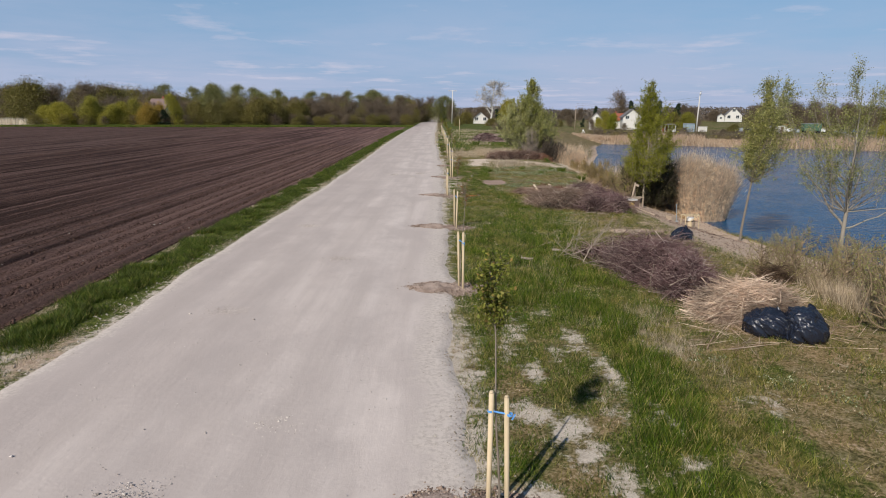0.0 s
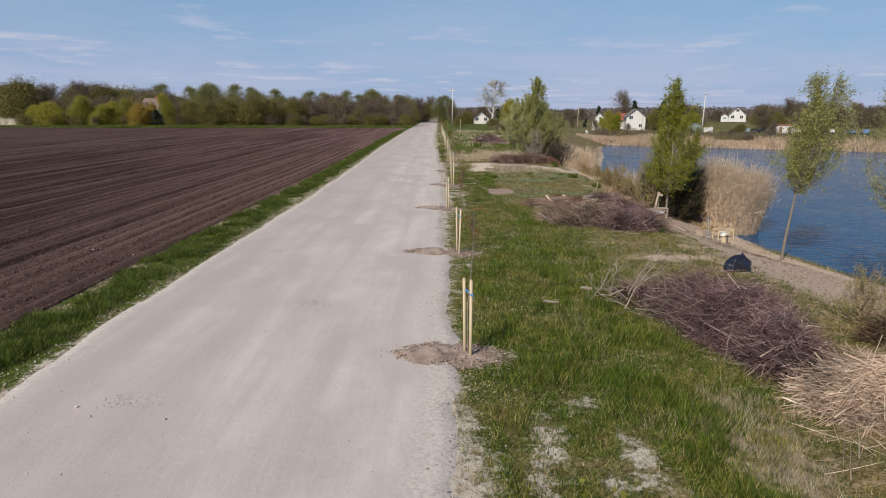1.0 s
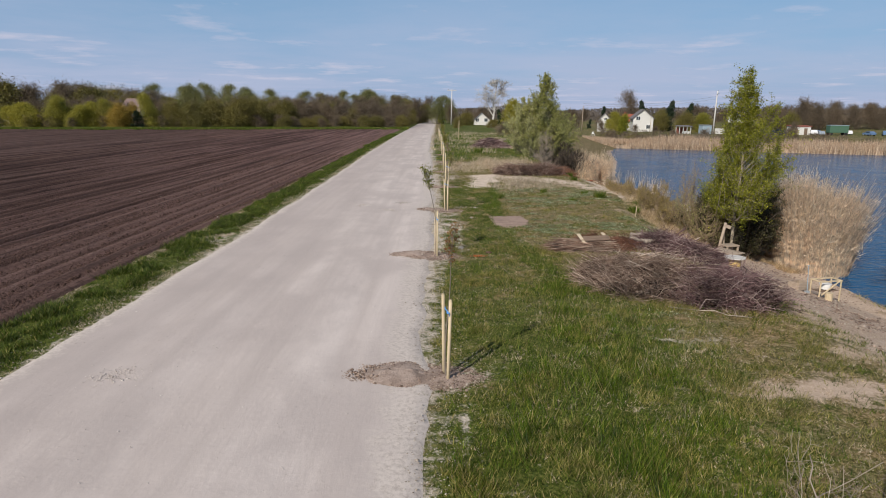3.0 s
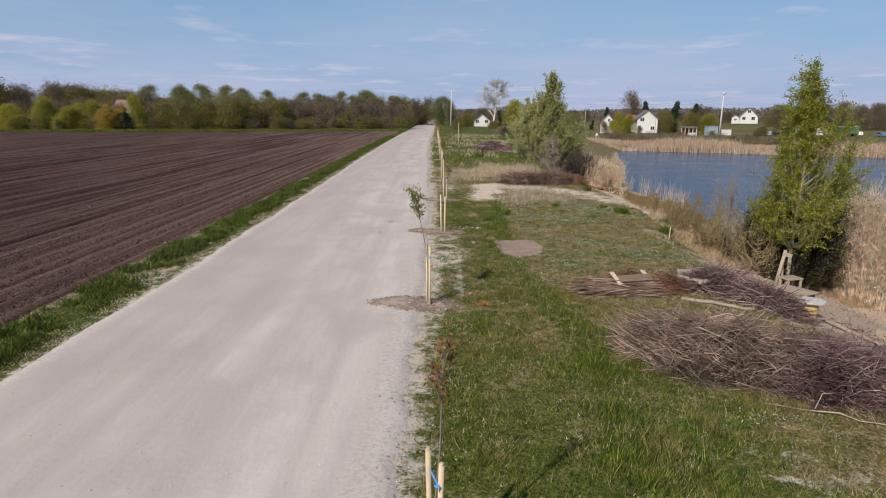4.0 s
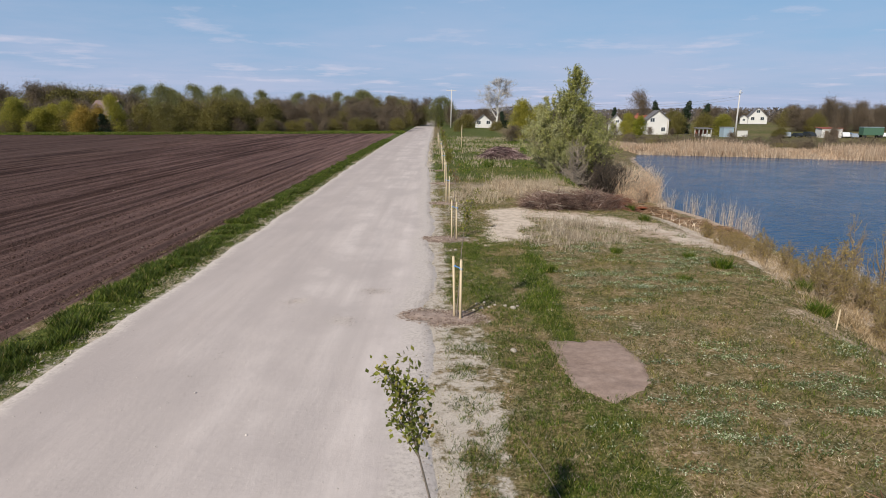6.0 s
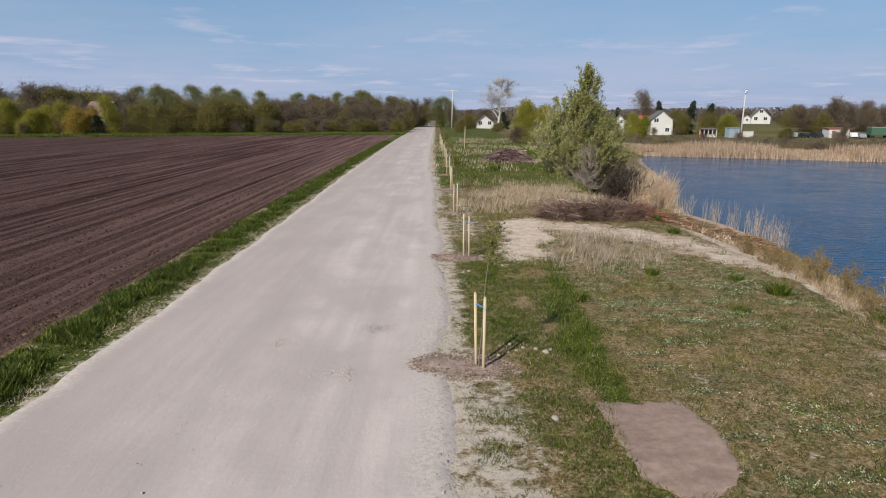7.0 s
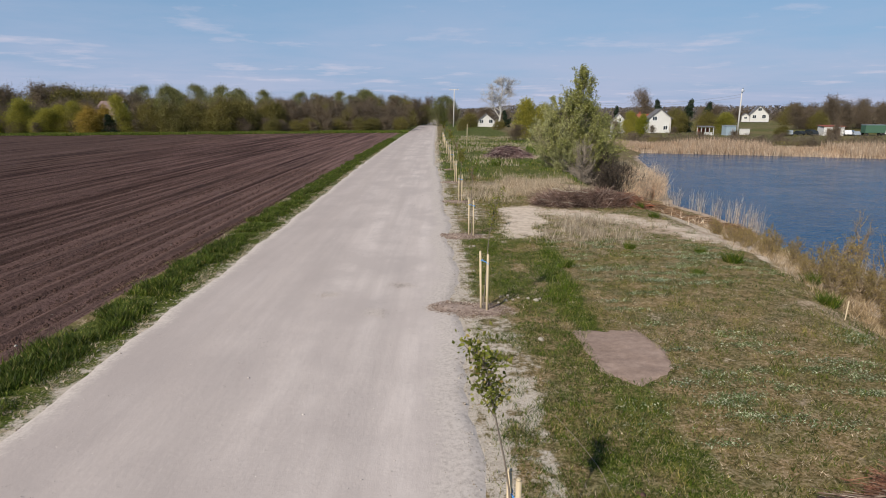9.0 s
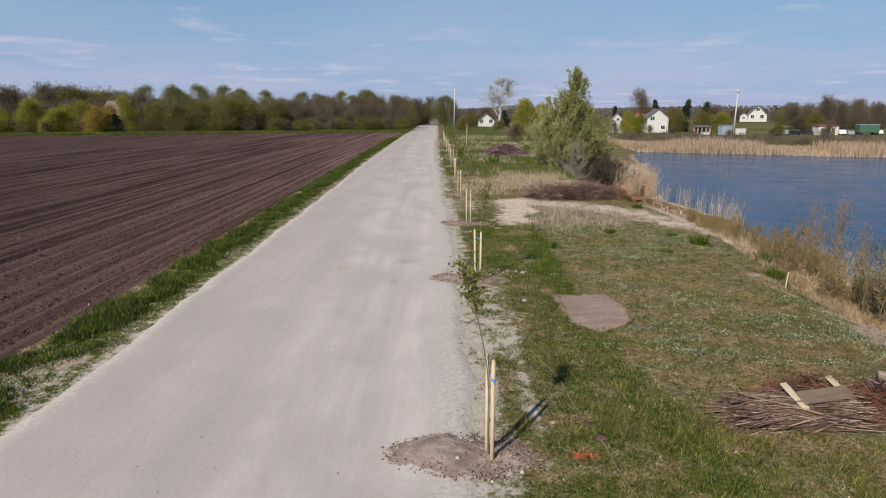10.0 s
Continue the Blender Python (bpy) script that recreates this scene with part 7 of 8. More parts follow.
def bough(parent, seed, p, q, r, material, label=""):
    """A dead bough with its side branches and twigs, as one piece."""
    rng = np.random.default_rng(seed)

    def crook(p, q, amount):
        t = np.linspace(0, 1, 7)[:, None]
        return p + (q - p) * t + rng.normal(0, amount, (7, 3)) * 0.6 * np.linalg.norm(q - p) * (t * (1 - t) * 4) + rng.normal(0, 0.12, 3) * np.linalg.norm(q - p) * (t * (1 - t) * 4) + np.array([0, 0, 0.05]) * np.linalg.norm(q - p) * (t * (1 - t) * 4)

    lines, radii = [crook(np.array(p, float), np.array(q, float), 0.05)], [r * np.linspace(1, 0.35, 7)]
    ends = [(0, 6, 0.55, 0.5), (1, 4, 0.5, 0.45)]
    first = 0
    for level, count, share, thin in ends:
        last = len(lines)
        for i in range(first, last):
            axis = lines[i][-1] - lines[i][0]
            for _ in range(count):
                k = rng.integers(1, 6)
                way = axis / np.linalg.norm(axis) + rng.normal(0, 0.55, 3) + np.array([0, 0, 0.15])
                way = way / np.linalg.norm(way) * np.linalg.norm(axis) * share * rng.uniform(0.5, 1.1)
                end = lines[i][k] + way
                end[2] = max(end[2], lz(end[0], end[1]) + 0.02)
                lines.append(crook(lines[i][k], end, 0.07))
                radii.append(radii[i][k] * thin * np.linspace(1, 0.3, 7))
        first = last
    return put_mesh("branch", mesh_np("branch", *tubes(np.array(lines), np.maximum(np.array(radii), 0.0025), 5), material, True), parent, None, label)


for q, (a, b, r) in enumerate((((3.6, 21.4, 0.1), (5.2, 22.6, 0.9), 0.035), ((4.2, 20.7, 0.1), (5.4, 21.8, 0.8), 0.04), ((4.3, 20.6, 0.12), (3.4, 21.6, 0.35), 0.022), ((4.4, 20.6, 0.15), (6.2, 20.7, 0.5), 0.026), ((4.6, 21.9, 0.3), (5.9, 22.9, 0.7), 0.026), ((3.9, 20.5, 0.06), (5.0, 19.7, 0.2), 0.018))):
    bough(p1b, 580 + q, a, b, r * 0.34, M_PALETWIG, "pale bare branching bough")
for q, (a, b, r) in enumerate((((4.1, 21.7, 0.12), (5.6, 22.5, 0.5), 0.03), ((4.5, 21.5, 0.2), (5.3, 22.4, 0.95), 0.022), ((5.0, 21.6, 0.25), (6.3, 22.3, 0.8), 0.02), ((4.6, 20.9, 0.1), (6.0, 21.2, 0.35), 0.024), ((4.2, 21.9, 0.2), (4.6, 22.9, 0.8), 0.014),
                               ((5.2, 22.2, 0.7), (5.6, 22.9, 1.2), 0.012), ((4.9, 22.0, 0.6), (5.5, 22.3, 1.15), 0.011), ((3.9, 21.6, 0.15), (3.6, 22.3, 0.5), 0.01), ((5.4, 20.8, 0.3), (4.5, 20.6, 0.06), 0.012))):
    limb(p1b, 320 + q, a, b, r * 0.65, M_GREYLIMB, "pale bare branch", 0.045)
for q, (a, b, r) in enumerate((((5.5, 17.2, 0.4), (6.6, 17.6, 0.75), 0.02), ((6.2, 19.2, 0.9), (7.4, 20.1, 0.7), 0.02), ((6.9, 18.3, 0.9), (6.0, 17.3, 0.5), 0.018), ((5.3, 18.0, 0.05), (5.32, 17.9, 0.75), 0.012), ((6.1, 21.0, 0.7), (7.3, 21.2, 0.6), 0.014))):
    limb(p1, 330 + q, a, b, r * 0.65, M_PALETWIG, "pale bare branch", 0.045)
for q, (a, b, r) in enumerate((((5.5, 34.3, 0.75), (6.6, 32.6, 0.7), 0.022), ((6.6, 32.9, 0.8), (8.3, 31.6, 0.5), 0.02), ((4.8, 32.6, 0.1), (6.6, 31.9, 0.15), 0.018), ((5.8, 31.0, 0.06), (7.4, 30.2, 0.08), 0.018), ((6.1, 33.9, 0.9), (6.5, 33.0, 0.95), 0.03), ((7.0, 33.6, 0.8), (8.6, 33.2, 0.6), 0.018))):
    a, b = (a[0], a[1] - 0.3, 0.72 * a[2]), (b[0], b[1] - 0.3, 0.72 * b[2])
    limb(p2, 340 + q, a, b, r * 0.7, M_PALETWIG, "pale bare branch", 0.025)
for q, (a, b, r) in enumerate((((5.2, 63.4, 0.85), (6.9, 62.5, 0.75), 0.03), ((4.5, 62.7, 0.4), (6.1, 62.0, 0.25), 0.03))):
    limb(p3, 350 + q, a, b, r, M_PALETWIG, "pale bare branch", 0.06)
for q, (a, b, r) in enumerate((((6.6, 36.5), (8.0, 35.6), 0.05), ((7.0, 38.0), (7.9, 38.05), 0.1), ((6.9, 37.7), (7.4, 37.0), 0.06), ((7.2, 37.0), (7.8, 37.3), 0.07), ((8.0, 38.2), (8.8, 38.5), 0.05), ((2.48, 21.46), (2.84, 21.4), 0.045), ((3.6, 22.6), (4.6, 22.35), 0.05))):
    z = r + (0.25 if 6.5 < a[0] < 8.5 and a[1] > 36.9 else 0.0)
    ob = limb(None, 360 + q, (*a, lz(*a) + z), (*b, lz(*b) + z), r, M_GREYLIMB, "", 0.035)
    tagged(ob, "short pale log lying on grass" if q > 4 else "pale barked log lying among brushwood", "log", "logs")

# planked bundle of red-brown twigs
bundle = heap("twig_bundle", 371, [(5.2, 37.2, 0.95, 0.5), (4.8, 37.2, 0.5, 0.45), (5.8, 37.4, 0.6, 0.45)], 1900, 0.34, 1.1, 4, 14, 0.0065, M_BUNDLE, "long bundle of cut twigs under a board frame", "twig bundle", pieces=80, tilt=0.06, sag=0.0, kink=0.02)
heap("stalk_heap", 372, [(6.5, 37.4, 0.55, 0.5), (5.6, 37.7, 0.8, 0.3)], 900, 0.45, 0.7, None, 0, 0.006, M_REDTWIG, "tuft of rust-red dry stalks", "dry stalks", tilt=0.7)
boards = empty_at("board_frame", 5.55, 37.25, lz(5.55, 37.25) + 0.36, 12, "two pale battens with a brown plank nailed across", "board frame")
for x in (-0.45, 0.47):
    part("batten", box(bmesh.new(), (0.12, 0.55, 0.03), pose(x, 0.08 if x > 0 else 0, 0.02, 24, 0, 6), 0.006), M_BATTEN, boards)
part("plank", box(bmesh.new(), (0.95, 0.24, 0.035), pose(0.05, -0.08, 0.03, 30, 0, 3), 0.008), M_BROWNPLANK, boards, "brown weathered plank")


# ---- bin bags ----
def bin_bag(seed, x, y, rx, ry, rz, turn, label):
    ob = tagged(new("bin_bag"), label, "bin bag", "bin bags")
    th, ph = np.meshgrid(np.linspace(0, np.pi, 80), np.linspace(0, 2 * np.pi, 145))
    dx, dy, dz = np.sin(th) * np.cos(ph), np.sin(th) * np.sin(ph), np.cos(th)
    fold = 1 + 0.45 * (fractal(dx * 1.3 + 4 + dz, dy * 1.3 + 4, 1.0, seed, 2) - 0.5)
    # crumpled film: sharp ridges between slack hollows, at four sizes
    warp = 0.5 * fractal(dx + 3, dy + dz + 3, 2.0, seed + 5, 2)
    for freq, deep in ((1.6, 0.1), (2.9, 0.1), (5.2, 0.08), (9.5, 0.05)):
        hollow = np.abs(2 * value_noise(dx * freq + 7 + 0.8 * dz * freq + warp, dy * freq + 7 - 0.6 * dz * freq + 2 * warp, seed + int(freq * 9)) - 1)
        fold += deep * (0.35 - np.sqrt(hollow + 0.01))
    px, py = rx * dx * fold * 1.15, ry * dy * fold * 1.15
    pz = rz * (np.sign(dz) * np.abs(dz) ** np.where(dz < 0, 0.6, 0.9)) * fold
    pz = np.maximum(pz, -rz * 0.72) + rz * 0.72
    v = np.stack([px, py, pz], -1).reshape(-1, 3)
    nx, ny = 80, 145
    ii = (np.arange(ny - 1)[:, None] * nx + np.arange(nx - 1)[None]).ravel()
    put_mesh("film", mesh_np("film", v, np.stack([ii, ii + 1, ii + nx + 1, ii + nx], 1), M_BAG, True), ob)
    bm = bmesh.new()
    cone(bm, 0.06, 0.04, 0.05, pose(0.1, 0, rz * 1.5, 0, 40, 0), 9)
    cone(bm, 0.035, 0.09, 0.07, pose(0.13, 0, rz * 1.5 + 0.04, 12, 60, 0), 9)
    for vv in bm.verts:
        vv.co += Vector(noise.noise_vector(vv.co * 9)) * 0.03
    part("knot", bm, M_BAG, ob, "", True)
    ob.matrix_basis = pose(x, y, lz(x, y) - 0.02, 0, 0, turn)
    return ob


bin_bag(401, 6.76, 15.0, 0.42, 0.38, 0.31, 10, "full black plastic bin bag on grass, slumped flat")
bin_bag(402, 7.32, 14.72, 0.41, 0.41, 0.38, 40, "full round black plastic bin bag on grass")
bin_bag(403, 8.6, 24.8, 0.4, 0.3, 0.25, 20, "full black plastic bin bag on the bank")

# ---- resting place by the water ----
x, y = 11.8, 41.8
post = empty_at("wooden_post", x, y, lz(x, y), 0, "rough leaning wooden post with a board", "post")
bm = cone(bmesh.new(), 0.065, 0.055, 1.4, pose(0, 0, -0.1, 3, 8, 0), 9)
part("shaft", bm, M_PLANK, post, "", True)
part("board", box(bmesh.new(), (0.3, 0.04, 0.14), pose(0.27, -0.1, 1.13, 0, 20, 0), 0.008), M_PLANK, post)
part("brace", cone(bmesh.new(), 0.04, 0.035, 1.0, pose(0.3, 0.1, -0.05, 0, -4, 0), 8), M_PLANK, post)

x, y = 12.15, 41.5
crate = empty_at("wooden_stool", x, y, lz(x, y), 15, "square rough wooden stool", "stool")
part("seat", box(bmesh.new(), (0.6, 0.45, 0.06), pose(0, 0, 0.52), 0.01), M_PLANK, crate)
for q in range(4):
    part("leg", box(bmesh.new(), (0.07, 0.07, 0.58), pose((-0.25, 0.25)[q % 2], (-0.17, 0.17)[q // 2], 0.2), 0.008), M_PLANK, crate)

x, y = 10.95, 39.1
bench = empty_at("plank_bench", x, y, lz(x, y), -62, "low bench of weathered grey planks", "bench")
for q in range(4):
    part("plank", box(bmesh.new(), (1.05, 0.14, 0.04), pose(0, -0.25 + 0.165 * q, 0.42 + 0.006 * (q % 2), 0, 0, (q - 1.5) * 0.8), 0.006), M_PLANK, bench)
for q in (-1, 1):
    part("trestle", box(bmesh.new(), (0.1, 0.6, 0.5), pose(0.38 * q, 0, 0.16), 0.012), M_BROWNPLANK, bench)
x, y = 10.6, 37.7
spool = empty_at("spool_table", x, y, lz(x, y), 0, "round grey table top on a yellow drum", "table")
spool.matrix_basis = spool.matrix_basis @ Matrix.Diagonal((0.8, 0.8, 0.8, 1))
part("top", cone(bmesh.new(), 0.44, 0.44, 0.05, pose(0, 0, 0.5), 28), M_CONCRETE, spool, "grey round top")
part("drum", cone(bmesh.new(), 0.25, 0.25, 0.6, pose(0, 0, -0.1), 20), M_YELLOWP, spool, "faded yellow drum", True)
for q, (a, b) in enumerate((((9.7, 38.6), (10.3, 36.9)), ((10.7, 37.2), (11.4, 35.9)), ((9.6, 39.6), (10.3, 37.9)))):
    ob = limb(None, 410 + q, (*a, lz(*a) + 0.06), (*b, lz(*b) + 0.06), 0.06, M_PLANK, "", 0.02)
    tagged(ob, "weathered pole lying on the bank", "log", "logs")

x, y = 14.2, 38.2
stand = empty_at("wooden_stand", x, y, lz(x, y), 14, "open wooden frame stand with a shelf", "stand")
stand.matrix_basis = stand.matrix_basis @ Matrix.Diagonal((0.8, 0.7, 0.85, 1))
for q in range(4):
    part("leg", cone(bmesh.new(), 0.04, 0.036, 0.9, pose((-0.55, 0.55)[q % 2], (-0.3, 0.3)[q // 2], -0.12), 8), M_STAKE, stand)
for s in (-1, 1):
    part("rail", box(bmesh.new(), (1.2, 0.06, 0.06), pose(0, 0.3 * s, 0.78), 0.01), M_STAKE, stand)
    part("rail", box(bmesh.new(), (0.06, 0.66, 0.06), pose(0.55 * s, 0, 0.78 + 0.004), 0.01), M_STAKE, stand)
part("shelf", box(bmesh.new(), (1.0, 0.5, 0.03), pose(0, 0.02, 0.34), 0.006), M_BROWNPLANK, stand, "dark shelf board")
part("brace", box(bmesh.new(), (1.1, 0.04, 0.06), pose(0.0, -0.33, 0.5, 0, -32, 0), 0.006), M_STAKE, stand)
bm = cone(bmesh.new(), 0.16, 0.2, 0.2, pose(x, y + 0.02, lz(x, y) + 0.33), 20)
basin = tagged(part("basin", bm, M_WHITE, smooth=False), "white plastic tub on the stand's shelf", "tub")
bm = cone(bmesh.new(), 0.13, 0.12, 0.33, pose(13.95, 37.55, lz(13.95, 37.55) - 0.05), 12)
tagged(part("tree_stump", bm, M_STAKE, smooth=False), "short cut log standing as a seat", "stump")
x, y = 13.05, 37.9
firebox = empty_at("fire_box", x, y, lz(x, y), 20, "small open box of pale boards on the bank", "box")
for m, s in ((pose(0, -0.22, 0.16), (0.5, 0.03, 0.26)), (pose(0, 0.22, 0.16), (0.5, 0.03, 0.26)), (pose(-0.235, 0, 0.16), (0.03, 0.4, 0.26)), (pose(0.235, 0, 0.16), (0.03, 0.4, 0.26))):
    part("side_board", box(bmesh.new(), s, m, 0.006), M_PLANK, firebox)
part("floor_board", box(bmesh.new(), (0.44, 0.4, 0.03), pose(0, 0, 0.08)), M_PLANK, firebox)
x, y = 13.2, 37.6
shovel = empty_at("shovel", x, y, lz(x, y), 0, "shovel with a blue-grey handle stuck upright", "shovel")
part("handle", cone(bmesh.new(), 0.014, 0.012, 1.0, pose(0, 0, 0, 4, -6, 0), 8), M_BLUEG, shovel)
part("grip", box(bmesh.new(), (0.09, 0.03, 0.03), pose(-0.105, -0.07, 1.0), 0.008), M_BLUEG, shovel)
part("blade", box(bmesh.new(), (0.2, 0.03, 0.24), pose(0, 0, -0.04), 0.008), M_STEEL, shovel)
bm = cone(bmesh.new(), 0.045, 0.045, 0.2, pose(13.45, 38.6, lz(13.45, 38.6)), 12)
cone(bm, 0.045, 0.016, 0.07, pose(13.45, 38.6, lz(13.45, 38.6) + 0.2), 12)
tagged(part("bottle", bm, plain_mat("green_glass", (0.03, 0.3, 0.1), 0.15), smooth=True), "green bottle on the bare bank", "bottle")

x, y = 13.6, 73.4
rust = empty_at("rusty_box", x, y, lz(x, y), 10, "small open rusty iron box among reed litter", "iron box")
for m, s in ((pose(0, 0.28, 0.3), (0.6, 0.03, 0.6)), (pose(-0.29, 0, 0.3), (0.03, 0.55, 0.6)), (pose(0.29, 0, 0.3), (0.03, 0.55, 0.6)), (pose(0, 0, 0.62), (0.66, 0.64, 0.03))):
    part("panel", box(bmesh.new(), s, m, 0.004), M_RUSTY, rust)
x, y = 9.4, 45.4
tagged(put_mesh("marker_peg", STAKE, None, pose(x, y, lz(x, y) - 0.35, 3, 2, 0) @ Matrix.Diagonal((0.6, 0.6, 0.6, 1))), "short pale wooden peg on the bank", "peg")

# rope, orange mark, dark molehills near the third sapling
rope_line = np.array([(1.35, 40.0), (1.7, 38.4), (1.8, 37.2), (1.92, 36.0), (2.05, 35.0), (2.3, 34.0), (2.5, 33.2)])
t = np.linspace(0, 6, 40)
rx_, ry_ = np.interp(t, range(7), rope_line[:, 0]), np.interp(t, range(7), rope_line[:, 1])
pts = np.stack([rx_ + 0.03 * np.sin(t * 3), ry_, land(rx_, ry_) + 0.03], 1)[None]
tagged(put_mesh("rope", mesh_np("rope", *tubes(pts, np.full((1, 40), 0.005), 5), M_PLANK, True)), "thin pale rope lying in the grass", "rope")
rng = np.random.default_rng(431)
n = 90
ox, oy = rng.normal(1.55, 0.13, n), rng.normal(36.0, 0.05, n)
tagged(put_mesh("orange_mark", mesh_np("orange_mark", *blades(rng, ox, oy, land(ox, oy), 0.05, 0.02, 0.9), M_ORANGEP)), "streak of orange marking spray on grass", "spray mark", kind="stuff")
for q, (x, y, s) in enumerate(((1.8, 36.95, 0.09), (1.95, 36.5, 0.1), (2.1, 37.9, 0.06))):
    bm = bmesh.new()
    bmesh.ops.create_icosphere(bm, subdivisions=2, radius=s)
    for v in bm.verts:
        v.co *= 1 + 0.5 * noise.noise(v.co * 14 + Vector((q, 2, 0)))
        v.co.z *= 0.5
    ob = part("soil_lump", bm, M_CLOD, smooth=True)
    ob.matrix_basis = pose(x, y, lz(x, y) + 0.01)
    tagged(ob, "dark lump of soil in the turf", "soil lump", "dark soil lumps")


# ---- houses and poles over the lake ----
def house(x, y, turn, w, d, wall_h, roof_h, wall, roof, windows, label, chimney=None, z=None):
    """A gabled house whose gable (w wide) faces its -y side. windows: x, z, width, height on that gable."""
    ob = empty_at("house", x, y, lz(x, y) - 0.1 if z is None else z, turn, label, "house")
    bm = bmesh.new()
    prof = [(-w / 2, -0.6), (w / 2, -0.6), (w / 2, wall_h), (0, wall_h + roof_h), (-w / 2, wall_h)]
    front, back = [bm.verts.new((px, -d / 2, pz)) for px, pz in prof], [bm.verts.new((px, d / 2, pz)) for px, pz in prof]
    bm.faces.new(front)
    bm.faces.new(back[::-1])
    for q in range(5):
        bm.faces.new((front[(q + 1) % 5], front[q], back[q], back[(q + 1) % 5]))
    bmesh.ops.recalc_face_normals(bm, faces=bm.faces)
    part("wall", bm, wall, ob)
    slope = math.hypot(w / 2 + 0.5, roof_h * (w / 2 + 0.5) / (w / 2))
    ang = math.degrees(math.atan2(roof_h, w / 2))
    for s in (-1, 1):
        mid = pose(s * (w / 4 + 0.25), 0, wall_h + roof_h / 2 - roof_h * 0.5 / w + 0.12, 0, s * ang, 0)
        part("roof_slope", box(bmesh.new(), (slope, d + 0.9, 0.16), mid, 0.02), roof, ob)
    for wx, wz, ww, wh in windows:
        win = part("window", box(bmesh.new(), (ww, 0.06, wh), pose(wx, -d / 2 - 0.01, wz), 0.01), M_PANE, ob, "dark window pane")
        bm = bmesh.new()
        for m, s in ((pose(wx, -d / 2 - 0.05, wz + wh / 2), (ww + 0.16, 0.08, 0.08)), (pose(wx, -d / 2 - 0.05, wz - wh / 2), (ww + 0.2, 0.12, 0.08)), (pose(wx - ww / 2, -d / 2 - 0.05, wz), (0.08, 0.08, wh)), (pose(wx + ww / 2, -d / 2 - 0.05, wz), (0.08, 0.08, wh)), (pose(wx, -d / 2 - 0.05, wz), (0.06, 0.06, wh))):
            box(bm, s, m)
        part("window_frame", bm, M_WHITE, win)
    if chimney:
        part("chimney", box(bmesh.new(), (0.6, 0.6, 1.6), pose(chimney[0], chimney[1], wall_h + roof_h), 0.02), M_REDROOF, ob)
    return ob


house(64.6, 225, -10, 6.2, 9, 4.4, 2.6, M_WHITEWALL, M_GREYROOF, [(-1.6, 4.3, 1.3, 1.2), (1.6, 1.6, 1.2, 1.2)], "white gabled house with dark roof by the lake")
house(63.2, 234, 76, 3.2, 4, 3.4, 2.0, M_WHITEWALL, M_REDROOF, [(0, 2, 1, 1)], "low house with bright red tiled roof", (0.4, 1.5))
house(52.8, 226, -14, 4.6, 9, 3.4, 2.4, M_WHITEWALL, M_GREYROOF, [(0.3, 4.0, 0.9, 0.9)], "white gabled cottage among trees")
house(13.0, 240, -3, 5.4, 8, 1.9, 2.3, M_WHITEWALL, M_GREYROOF, [(-1.5, 1.8, 1.2, 1.2), (1.5, 1.8, 1.2, 1.2)], "white gabled house at the end of the road")
house(154.5, 346, -20, 8.4, 11, 2.8, 4.2, M_WHITEWALL, M_GREYROOF, [(-2.2, 2.0, 1.6, 1.6), (2.0, 2.0, 1.6, 1.6), (0, 5.4, 1.6, 1.4)], "large white house with steep dark roof", z=0.6)
house(148.4, 347, -20, 3.4, 9, 2.4, 1.2, M_WHITEWALL, M_GREYROOF, [(0, 1.4, 1.2, 1.0)], "white side wing of a large house", z=0.6)
house(-82.5, 188, 76, 7.0, 6, 4.2, 3.2, M_WHITEWALL, M_OLDROOF, [(-1.6, 2.6, 1.3, 1.3)], "house with faded brown tiled roof behind a thicket", (1.5, 0.5))
house(-172, 268, 24, 8.0, 10, 5.6, 3.4, M_CREAM, M_OLDROOF, [(-1.6, 2.6, 1.3, 1.3)], "pale house half hidden by trees", (1.5, 0.5))


def pole(x, y, h, r, material, label, arms=0, lamp=False, category="utility pole"):
    ob = empty_at("utility_pole", x, y, lz(x, y), 0, label, category)
    part("shaft", cone(bmesh.new(), r, r * 0.6, h + 0.5, pose(0, 0, -0.5, 0, 1.0, 0), 10), material, ob, "", True)
    for q in range(arms):
        part("crossarm", box(bmesh.new(), (3.2, 0.2, 0.2), pose(0.15, 0, h - 0.3 - 0.8 * q), 0.02), M_CONCRETE, ob)
        for s in (-1.1, 0, 1.1):
            part("insulator", cone(bmesh.new(), 0.06, 0.05, 0.25, pose(0.15 + s, 0, h - 0.22 - 0.8 * q), 8), M_GREYROOF, ob)
    if lamp:
        part("lamp_head", box(bmesh.new(), (0.9, 0.3, 0.18), pose(0.35, -0.25, h - 0.6, 0, -20, 20), 0.04), M_STEEL, ob)
        part("lamp_head", box(bmesh.new(), (0.7, 0.3, 0.2), pose(0.45, 0.1, h + 0.1, 0, -30, 60), 0.04), M_STEEL, ob)
    return ob


